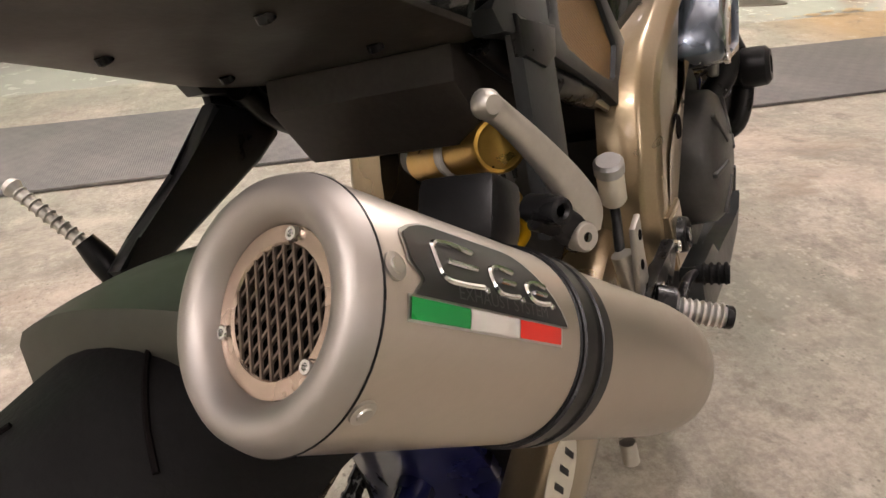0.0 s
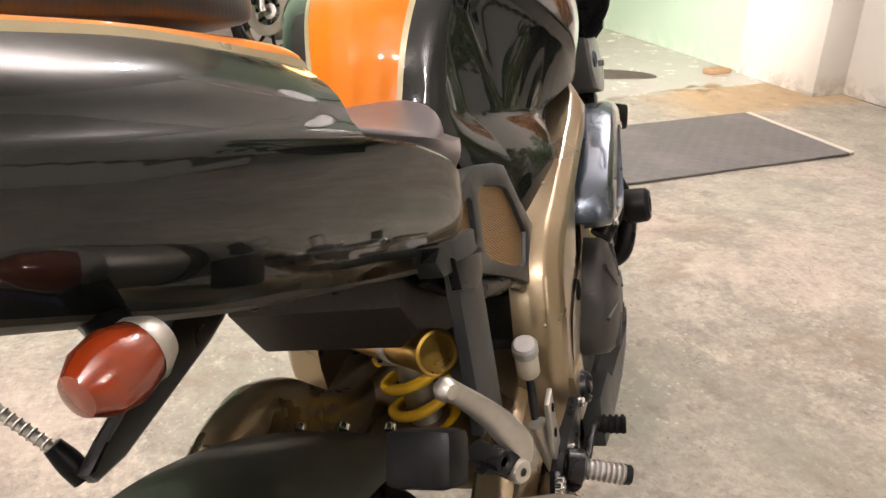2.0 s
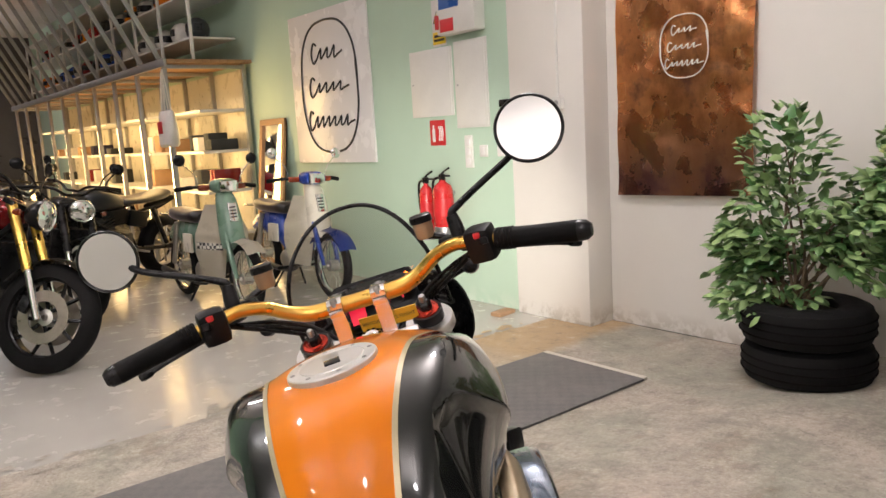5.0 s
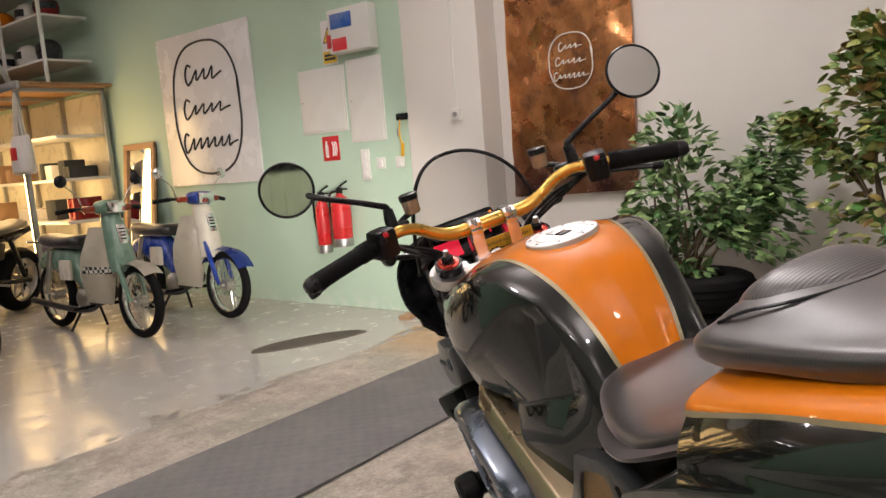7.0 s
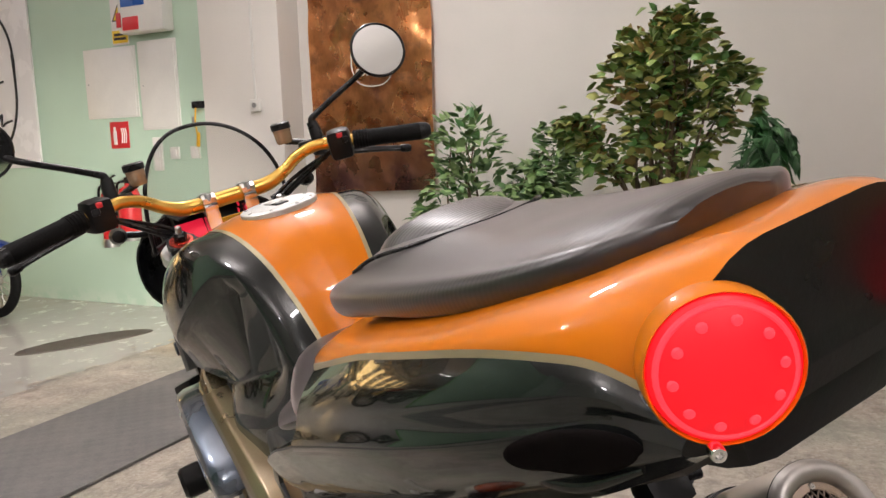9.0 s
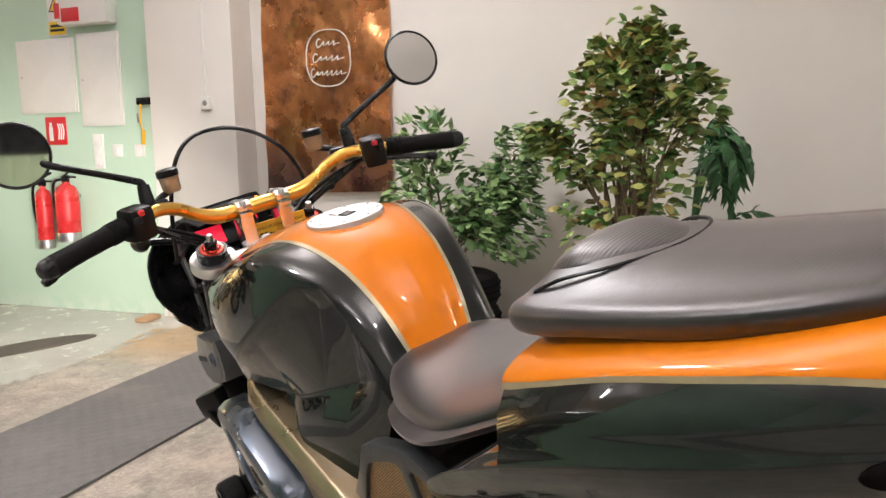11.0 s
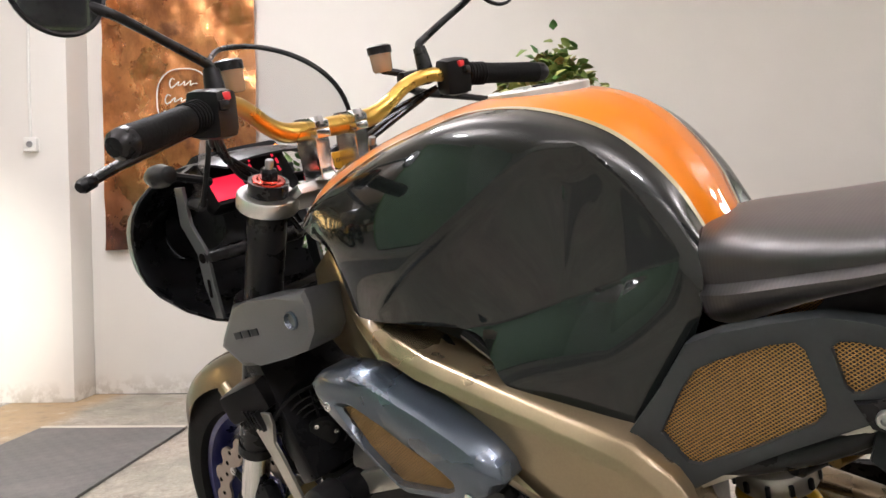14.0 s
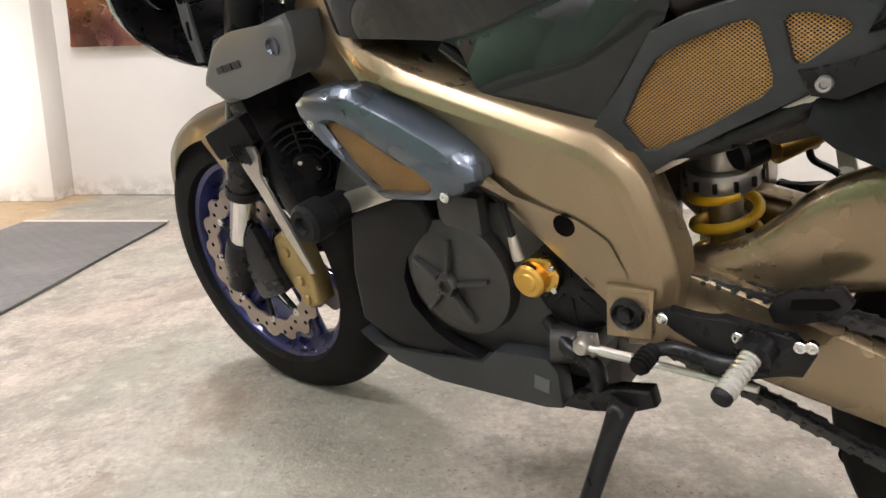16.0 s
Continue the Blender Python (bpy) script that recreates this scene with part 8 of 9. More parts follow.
def tyre_stack(x, y, r, n, label, soil=True):
    z = floor_height(x, y)
    t = thing("tyre_planter", pose(x, y, z), label, "planter", "planters of stacked tyres")
    h = 0.185
    for k in range(n):
        prof = []
        for i in range(17):
            a = 2 * math.pi * i / 16
            c, s = math.cos(a), math.sin(a)
            e = 3.2
            rr = (abs(c) ** e + abs(s) ** e) ** (-1 / e)
            prof.append((r - 0.085 + 0.085 * rr * c, h / 2 + h / 2 * rr * s))
        ty = part("tyre", lathe(prof[:-1], 48, pose(0.008 * (-1) ** k, 0, h * k), closed=True), "tyre", t, "worn black car tyre")
        for j in (0.3, 0.5, 0.7):
            part("tread_groove", ring_bar((0.008 * (-1) ** k, 0, h * (k + j)), (0, 0, 1), r + 0.0005, 0.0035, 48, 5), "soot", ty)
    part("soil", lathe([(0, 0.02), (r * 0.7, 0.0), (r * 0.75, -0.03)], 24, pose(0, 0, h * n - 0.05)), "soil", t)
    return z + h * n - 0.05


def leaf_cluster(name, seed, base, blobs, stems, material, leaf_len, count, label, droop=0.3, broad=0.285):
    """Stems with many small folded leaves gathered in uneven clumps."""
    rnd = random.Random(seed)
    t = thing(name, pose(*base), label, "plant", "potted plants by the wall")
    tips = []
    for k in range(stems):
        c = blobs[k % len(blobs)]
        a = rnd.uniform(0, 2 * math.pi)
        root = Vector((0.06 * math.cos(a), 0.06 * math.sin(a), 0))
        end = Vector(c[0]) + Vector([rnd.gauss(0, 0.25) * q for q in c[1]])
        mid = root.lerp(end, 0.5) + Vector((rnd.gauss(0, 0.03), rnd.gauss(0, 0.03), 0.03))
        part("stem", tube([root, mid, end], [0.009, 0.006, 0.003], 6, 4), "bark", t)
        tips.append((mid, end))
    verts, faces = [], []
    for k in range(count):
        c = blobs[rnd.randrange(len(blobs))] if rnd.random() < 0.72 else None
        if c is None:
            m0, e0 = tips[rnd.randrange(len(tips))]
            p = m0.lerp(e0, rnd.uniform(0.2, 1.08)) + Vector((rnd.gauss(0, 0.035), rnd.gauss(0, 0.035), rnd.gauss(0, 0.03)))
        else:
            while True:
                u = Vector((rnd.uniform(-1, 1), rnd.uniform(-1, 1), rnd.uniform(-1, 1)))
                if u.length < 1:
                    break
            u = u.normalized() * (u.length ** 0.45)
            p = Vector(c[0]) + Vector((u.x * c[1][0], u.y * c[1][1], u.z * c[1][2]))
            if noise.noise(p * 7.0 + Vector((seed, 0, 0))) < -0.18:
                continue
        out = (p - Vector((0, 0, p.z * 0.8))).normalized()
        d = (out + Vector((rnd.gauss(0, 0.6), rnd.gauss(0, 0.6), rnd.gauss(-droop, 0.45)))).normalized()
        side = d.cross(Vector((rnd.gauss(0, 0.4), rnd.gauss(0, 0.4), 1))).normalized()
        up = side.cross(d)
        ln = leaf_len * rnd.uniform(0.65, 1.25)
        w = ln * broad * rnd.uniform(0.84, 1.16)
        i = len(verts)
        verts += [p, p + d * ln * 0.35 + side * w - up * w * 0.1, p + d * ln * 0.35 + up * w * 0.35, p + d * ln * 0.35 - side * w - up * w * 0.1, p + d * ln * 0.72 + side * w * 0.7 - up * ln * 0.07, p + d * ln * 0.72 - side * w * 0.7 - up * ln * 0.07, p + d * ln * 0.72 + up * w * 0.2 - up * ln * 0.05, p + d * ln - up * ln * 0.16]
        faces += [(i, i + 1, i + 2), (i, i + 2, i + 3), (i + 1, i + 4, i + 6, i + 2), (i + 2, i + 6, i + 5, i + 3), (i + 4, i + 7, i + 6), (i + 6, i + 7, i + 5)]
    me = bpy.data.meshes.new("leaves")
    me.from_pydata([tuple(v) for v in verts], [], faces)
    me.materials.append(M[material])
    me.shade_smooth()
    ob = new("leaves", me)
    ob.parent = t
    ob["kind"] = "stuff"
    return t


z0 = tyre_stack(-0.28, -2.18, 0.29, 2, "two stacked worn tyres used as a planter")
z1 = tyre_stack(-0.90, -3.22, 0.30, 3, "three stacked dark tyres holding a tall plant")
leaf_cluster("ficus_bush", 3, (-0.28, -2.12, z0), [((-0.02, 0.12, 0.36), (0.22, 0.22, 0.22)), ((0.0, 0.06, 0.72), (0.17, 0.20, 0.22)), ((-0.02, 0.24, 0.26), (0.16, 0.14, 0.16)), ((0.02, -0.22, 0.42), (0.18, 0.18, 0.22)), ((0.05, -0.42, 0.66), (0.14, 0.13, 0.20)), ((0.0, -0.40, 0.34), (0.20, 0.20, 0.22)), ((-0.08, 0.10, 0.06), (0.26, 0.22, 0.12))], 26, "leaf_bright", 0.072, 3300, "bushy variegated ficus with light green leaves")
leaf_cluster("tall_ficus", 8, (-0.90, -3.22, z1), [((0.0, 0.0, 0.14), (0.24, 0.28, 0.14)), ((0.0, 0.04, 0.36), (0.25, 0.32, 0.20)), ((0.0, 0.05, 0.56), (0.24, 0.31, 0.18)), ((0.0, 0.03, 0.76), (0.21, 0.27, 0.15)), ((0.0, -0.08, 0.86), (0.16, 0.20, 0.11)), ((0.0, 0.10, 0.90), (0.10, 0.11, 0.07)), ((0.0, -0.05, 0.96), (0.05, 0.09, 0.07)), ((0.01, -0.04, 1.03), (0.02, 0.045, 0.06)), ((-0.02, 0.34, 0.58), (0.08, 0.10, 0.07)), ((0, -0.26, 0.70), (0.12, 0.12, 0.14))], 30, "leaf_olive", 0.052, 3300, "tall olive green ficus with browning leaves", 0.35, 0.47)


def fern(base, label):
    """Arching fronds with narrow leaflets in pairs, tips hanging."""
    rnd = random.Random(5)
    t = thing("fern_palm", pose(*base), label, "plant", "potted plants by the wall")
    # (turn in degrees from -y, reach, rise of the arch, height of the tip)
    fronds = [(0, 0.44, 0.30, 0.16), (-8, 0.28, 0.66, 0.50), (14, 0.24, 0.70, 0.54), (-30, 0.26, 0.62, 0.44), (28, 0.22, 0.56, 0.38), (4, 0.22, 0.24, 0.00), (-16, 0.20, 0.22, -0.04), (40, 0.20, 0.68, 0.56), (-52, 0.24, 0.58, 0.42), (8, 0.14, 0.72, 0.62), (20, 0.34, 0.26, 0.10), (-4, 0.20, 0.46, 0.30)]
    for turn, reach, rise, tip in fronds:
        a = radians(turn)
        way = Vector((math.sin(a), -math.cos(a), 0))
        path = [Vector((0, 0, 0)), way * reach * 0.20 + Vector((0, 0, rise * 0.62)), way * reach * 0.55 + Vector((0, 0, rise)), way * reach * 0.86 + Vector((0, 0, (rise + tip) / 2 + 0.06)), way * reach + Vector((0, 0, tip))]
        line = [Vector(q) for q in smooth_path([tuple(q) for q in path], 7)]
        fr = part("frond_stem", tube([tuple(q) for q in path], [0.006, 0.005, 0.004, 0.003, 0.0015], 6, 5), "leaf_dark", t)
        bm = bmesh.new()
        for i in range(9, len(line) - 1):
            d = (line[i + 1] - line[i]).normalized()
            side = d.cross(Vector((0, 0, 1))).normalized()
            for s in (-1, 1):
                ln = rnd.uniform(0.085, 0.14)
                w = (d * 0.45 + side * s * 0.95 + Vector((0, 0, -0.35 + rnd.gauss(0, 0.3)))).normalized()
                b = w.cross(Vector((rnd.gauss(0, 0.3), rnd.gauss(0, 0.3), 1))).normalized() * ln * 0.15
                q = line[i]
                v = [bm.verts.new(c) for c in (q, q + w * ln * 0.4 + b, q + w * ln * 0.45 + Vector((0, 0, 0.005)), q + w * ln * 0.4 - b, q + w * ln + Vector((0, 0, -0.02)))]
                for f in ((0, 1, 2), (0, 2, 3), (1, 4, 2), (2, 4, 3)):
                    bm.faces.new([v[k] for k in f])
        part("leaf_spray", bm, "leaf_dark", fr)["kind"] = "stuff"
    return t


def planter(x, y, top):
    t = thing("planter", pose(x, y, 0.05), "tall black tapered planter behind the stacked tyres", "plant pot")
    h = top - 0.05
    part("pot", lathe([(0, 0.0), (0.105, 0.0), (0.112, 0.006), (0.150, h - 0.03), (0.160, h - 0.028), (0.162, h), (0.150, h), (0.145, h - 0.02), (0.0, h - 0.022)], 36), "black_plastic", t)
    part("soil", lathe([(0, h - 0.016), (0.144, h - 0.019)], 28), "soil", t)


planter(-0.36, -3.46, z1 - 0.08)
fern((-0.36, -3.46, z1 - 0.10), "dark green palm-like plant with drooping fronds")


# ---------------------------------------------------------------- parked two-wheelers in the shop


def spoked_wheel(parent, axle, r, w, rim_mat, rim_r, spokes=18, wall=None, name="wheel", tyre_label="black tyre"):
    m = aim(axle, Vector(axle) + Vector((1, 0, 0)))
    wh = part(name, lathe([(0.02, -0.045), (0.045, -0.04), (0.045, 0.04), (0.02, 0.045), (0.012, 0.06), (0.012, -0.06)], 20, m, closed=True), "cast_alu", parent)
    prof = []
    for k in range(11):
        a = math.pi * k / 10
        prof.append((rim_r + (r - rim_r) * math.sin(a) ** 0.7, -w / 2 * math.cos(a)))
    prof += [(rim_r - 0.004, w * 0.3), (rim_r - 0.004, -w * 0.3)]
    part("tyre", lathe(prof, 44, m, closed=True), "tyre", wh, tyre_label)
    if wall:
        for s in (-1, 1):
            part("sidewall", lathe([(rim_r + 0.006, s * w * 0.47), (rim_r + (r - rim_r) * 0.5, s * (w * 0.5 + 0.001)), (rim_r + (r - rim_r) * 0.55, s * w * 0.47)], 44, m), wall, wh)
    part("rim", lathe([(rim_r + 0.004, -w * 0.36), (rim_r - 0.012, -w * 0.25), (rim_r - 0.016, 0), (rim_r - 0.012, w * 0.25), (rim_r + 0.004, w * 0.36), (rim_r - 0.006, w * 0.2), (rim_r - 0.006, -w * 0.2)], 44, m, closed=True), rim_mat, wh)
    bm = bmesh.new()
    for k in range(spokes):
        a = 2 * math.pi * k / spokes
        b = a + (0.35 if k % 2 else -0.35)
        s = 0.03 if k % 4 < 2 else -0.03
        p0, p1 = m @ Vector((0.042 * math.cos(b), 0.042 * math.sin(b), s)), m @ Vector((rim_r * math.cos(a), rim_r * math.sin(a), 0))
        tube([p0, p1], 0.0022 if spokes > 12 else 0.011, 5, 1, bm)
    part("spokes", bm, rim_mat, wh)
    return wh


def turn_front(t, steer, head):
    """Turns the front wheel, forks, bars and lamp about the steering head."""
    names = ("front_wheel", "fork", "caliper", "front_mudguard", "handlebar", "mirror_stalk", "headlamp", "top_yoke", "front_indicator")
    turn = Matrix.Translation(head) @ Matrix.Rotation(radians(steer), 4, Vector((0, -0.40, 0.92)).normalized()) @ Matrix.Translation(-head)
    for ob in t.children:
        if ob.name.startswith(names):
            for q in [ob] + list(ob.children_recursive):
                q.data.transform(turn)


def roadster(m, label, tank_mat, fork_mat, rim_mat, seat_mat="vinyl", front_r=0.30, tall=1.0, wall=None, lamp_r=0.085, group="parked motorcycles", fairing=None, cast=True, steer=0):
    """A parked café-style motorcycle: its front wheel ahead (+y), the midpoint of its wheels at the origin."""
    t = thing("parked_motorcycle", m @ Matrix.Diagonal((1.12, 1.0, tall, 1)), label, "motorcycle", group)
    ya, yb = 0.70, -0.70
    fw_ = spoked_wheel(t, (0, ya, front_r), front_r, 0.115, rim_mat, front_r * 0.72, 10 if cast else 28, wall, "front_wheel")
    spoked_wheel(t, (0, yb, 0.31), 0.31, 0.15, rim_mat, 0.215, 10 if cast else 28, wall, "rear_wheel")
    for s in (-1, 1):
        part("brake_disc", lathe([(0.085, -0.002), (0.145, -0.002), (0.145, 0.002), (0.085, 0.002)], 40, aim((s * 0.062, ya, front_r), (1, ya, front_r)), closed=True), "disc", fw_)
        part("fork_leg", tube([(s * 0.095, ya - 0.27, 0.90), (s * 0.095, ya - 0.11, 0.54)], 0.028, 14, 1), fork_mat, t)
        part("fork_lower", tube([(s * 0.095, ya - 0.11, 0.54), (s * 0.095, ya - 0.01, 0.28)], 0.022, 14, 1), "chrome", t)
        part("caliper", box(0.03, 0.06, 0.09, (s * 0.085, ya - 0.10, 0.36), 0.01, (-20, 0, 0)), "satin_black", t)
        part("frame_tube", tube([(s * 0.04, 0.40, 0.80), (s * 0.13, 0.20, 0.62), (s * 0.13, -0.10, 0.50), (s * 0.12, -0.22, 0.34)], 0.017, 10, 4), "satin_black", t)
        part("seat_tube", tube([(s * 0.05, 0.30, 0.78), (s * 0.11, -0.10, 0.72), (s * 0.10, -0.62, 0.78)], 0.014, 10, 4), "satin_black", t)
        part("shock", tube([(s * 0.12, -0.42, 0.74), (s * 0.12, -0.62, 0.36)], 0.022, 10, 1), "satin_black", t)
        part("swingarm", tube([(s * 0.10, -0.20, 0.36), (s * 0.11, yb, 0.31)], 0.022, 10, 1), "satin_black", t)
        part("foot_peg", tube([(s * 0.12, -0.18, 0.36), (s * 0.26, -0.20, 0.36)], 0.012, 8, 1), "cast_alu", t)
    eng_ = part("engine", box(0.30, 0.36, 0.26, (0, 0.04, 0.42), 0.04), "engine", t)
    part("cylinder", box(0.24, 0.18, 0.24, (0, 0.16, 0.62), 0.03, (-18, 0, 0)), "engine", eng_)
    for k in range(6):
        part("fin", box(0.27, 0.21, 0.006, (0, 0.155 + 0.008 * k, 0.54 + 0.03 * k), 0.002, (-18, 0, 0)), "engine", eng_)
    for s in (-1, 1):
        part("engine_cover", lathe([(0, 0.03), (0.06, 0.028), (0.085, 0.012), (0.09, -0.02)], 28, aim((s * 0.15, 0.02, 0.40), (s, 0.02, 0.40))), "cast_alu", eng_)
    part("radiator", box(0.30, 0.04, 0.28, (0, 0.38, 0.58), 0.006, (-20, 0, 0)), "satin_black", t)
    part("airbox", box(0.24, 0.34, 0.16, (0, 0.06, 0.70), 0.03), "black_plastic", t)
    for s in (-1, 1):
        part("side_cover", box(0.05, 0.24, 0.16, (s * 0.115, -0.22, 0.66), 0.03, (12, 0, 0)), "black_plastic", t)
    part("rear_mudguard", box(0.14, 0.30, 0.05, (0, -0.66, 0.76), 0.02, (-18, 0, 0)), "black_plastic", t)
    own = bmesh.new()
    st = [(0.36, 0.05, 0.90, 0.78), (0.32, 0.105, 0.945, 0.77), (0.22, 0.135, 0.965, 0.765), (0.10, 0.135, 0.955, 0.765), (-0.02, 0.11, 0.915, 0.765), (-0.10, 0.075, 0.865, 0.77), (-0.13, 0.04, 0.835, 0.785)]
    skin(own, [[own.verts.new(p) for p in super_ring(y, w, a, b, 2.5, 28)] for y, w, a, b in resample(st, 4)])
    tk = part("fuel_tank", own, tank_mat, t)
    part("filler_cap", lathe([(0, 0.012), (0.03, 0.01), (0.034, 0.0)], 20, pose(0, 0.18, 0.96)), "chrome", tk)
    own = bmesh.new()
    st = [(-0.08, 0.07, 0.845, 0.79), (-0.14, 0.11, 0.855, 0.79), (-0.35, 0.125, 0.855, 0.79), (-0.58, 0.12, 0.875, 0.80), (-0.70, 0.10, 0.895, 0.82), (-0.74, 0.06, 0.885, 0.84)]
    skin(own, [[own.verts.new(p) for p in super_ring(y, w, a, b, 3.0, 24)] for y, w, a, b in resample(st, 3)])
    part("seat", own, seat_mat, t, "black padded seat")
    rows = []
    for k in range(15):
        a = radians(35 + 110 * k / 14)
        rows.append([(0.075 * (j / 4 - 0.5) * 2, ya + (front_r + 0.03 - 0.012 * abs(j - 2)) * math.cos(a), front_r + (front_r + 0.03 - 0.012 * abs(j - 2)) * math.sin(a)) for j in range(5)])
    bm = grid_surface(rows)
    bmesh.ops.solidify(bm, geom=bm.faces[:], thickness=0.003)
    part("front_mudguard", bm, "satin_black", t)
    half = [(0.0, 0.42, 0.985), (0.06, 0.42, 0.985), (0.14, 0.40, 1.03), (0.24, 0.36, 1.035), (0.37, 0.30, 1.02)]
    hb_ = part("handlebar", tube(mirror_pair(half), 0.0115, 10, 4), "satin_black", t)
    for s in (-1, 1):
        part("grip", tube([(s * 0.25, 0.355, 1.034), (s * 0.38, 0.295, 1.018)], 0.018, 10, 1), "grip", hb_)
        part("lever", tube([(s * 0.22, 0.40, 1.03), (s * 0.30, 0.40, 1.015), (s * 0.38, 0.36, 1.005)], 0.007, 8, 3), "satin_black", hb_)
        st_ = part("mirror_stalk", tube([(s * 0.23, 0.37, 1.04), (s * 0.27, 0.36, 1.12), (s * 0.33, 0.34, 1.18)], 0.006, 8, 4), "satin_black", t)
        part("mirror_head", lathe([(0, -0.015), (0.03, -0.012), (0.045, 0.0), (0.045, 0.006), (0, 0.006)], 24, aim((s * 0.35, 0.335, 1.21), (s * 0.30, -1, 1.25))), "satin_black", st_)
    hl = part("headlamp", lathe([(0, -0.09), (lamp_r * 0.6, -0.075), (lamp_r * 0.95, -0.02), (lamp_r, 0.02), (lamp_r * 0.97, 0.03)], 32, aim((0, 0.56, 0.86), (0, 1.5, 0.85))), "satin_black", t)
    part("headlamp_glass", lathe([(0, 0.045), (lamp_r * 0.6, 0.038), (lamp_r * 0.93, 0.026)], 32, aim((0, 0.56, 0.86), (0, 1.5, 0.85))), "chrome", hl, "clear ribbed headlamp glass")
    part("headlamp_ring", ring_bar((0, 0.59, 0.86), (0, 1, 0), lamp_r * 0.96, 0.006, 32, 8), "chrome", hl)
    part("top_yoke", box(0.25, 0.07, 0.03, (0, ya - 0.275, 0.905), 0.01, (-23, 0, 0)), "satin_black", t)
    part("exhaust", tube([(0.10, 0.30, 0.55), (0.15, 0.34, 0.42), (0.15, 0.10, 0.24), (0.16, -0.25, 0.27), (0.17, -0.72, 0.36)], [0.02, 0.02, 0.022, 0.03, 0.042], 12, 5), "satin_black", t, "dark exhaust pipe")
    part("tail_lamp", box(0.08, 0.03, 0.04, (0, -0.76, 0.84), 0.01), "orange_lens", t)
    part("side_stand", tube([(-0.12, 0.0, 0.28), (-0.22, 0.02, 0.04)], 0.012, 8, 1), "satin_black", t)
    for s in (-1, 1):
        part("front_indicator", lathe([(0, 0.03), (0.018, 0.02), (0.02, 0.0), (0.012, -0.02), (0, -0.025)], 14, aim((s * 0.17, 0.52, 0.84), (s * 0.17, 1.2, 0.84))), "orange_lens", t)
    if fairing:
        rows = []
        for k in range(13):
            a = math.pi * k / 12
            rows.append([((0.06 + 0.13 * u) * math.cos(a), 0.72 - 0.30 * u + 0.0 * a, 0.86 + (0.06 + 0.17 * u) * math.sin(a)) for u in (0, 0.25, 0.5, 0.75, 1)])
        bm = grid_surface(rows)
        bmesh.ops.solidify(bm, geom=bm.faces[:], thickness=0.004)
        part("nose_fairing", bm, fairing, t)
    if steer:
        turn_front(t, steer, Vector((0, ya - 0.275, 0.905)))
    return t


def stand_pose(fx, fy, rx, ry, lean=-10):
    """The pose of a two-wheeler from where its front and rear tyres touch the floor."""
    ang = math.degrees(math.atan2(-(fx - rx), fy - ry))
    return pose((fx + rx) / 2, (fy + ry) / 2, 0, 0, 0, ang) @ pose(0, 0, 0, 0, lean, 0)


roadster(stand_pose(-2.87, 1.16, -3.42, 2.46, -9), "black roadster motorcycle with dark red tank and gold forks", "tank_red", "gold", "satin_black", tall=1.12, steer=30)
roadster(stand_pose(-2.34, 2.45, -2.55, 3.80, -8), "black scrambler with round headlamp and white-walled front tyre", "satin_black", "satin_black", "cast_alu", wall="whitewall", front_r=0.32, cast=False)
roadster(stand_pose(-2.30, 3.55, -1.25, 4.15, -8), "grey street motorcycle with long black seat", "panel_grey", "chrome", "cast_alu", group="parked motorcycles")
far = [
    (-3.02, 4.2, -3.45, 5.4, "helmet_white", "pale café racer with small fairing"),
    (-3.10, 5.3, -3.55, 6.5, "tank_red", "red café racer behind the roadster"),
    (-3.15, 6.5, -3.6, 7.7, "satin_black", "black motorcycle in the back row"),
    (-3.2, 7.7, -3.65, 8.9, "panel_grey", "grey motorcycle in the back row"),
    (-2.2, 5.2, -2.6, 6.4, "satin_black", "black motorcycle in the middle row"),
    (-2.2, 6.6, -2.6, 7.8, "panel_grey", "grey motorcycle in the middle row"),
    (-4.35, 10.2, -4.2, 11.5, "satin_black", "black motorcycle by the charcoal wall"),
]
for fx, fy, rx, ry, c, lab in far:
    roadster(stand_pose(fx, fy, rx, ry, -8), lab, c, "satin_black", "satin_black", fairing="helmet_white" if c == "helmet_white" else None)


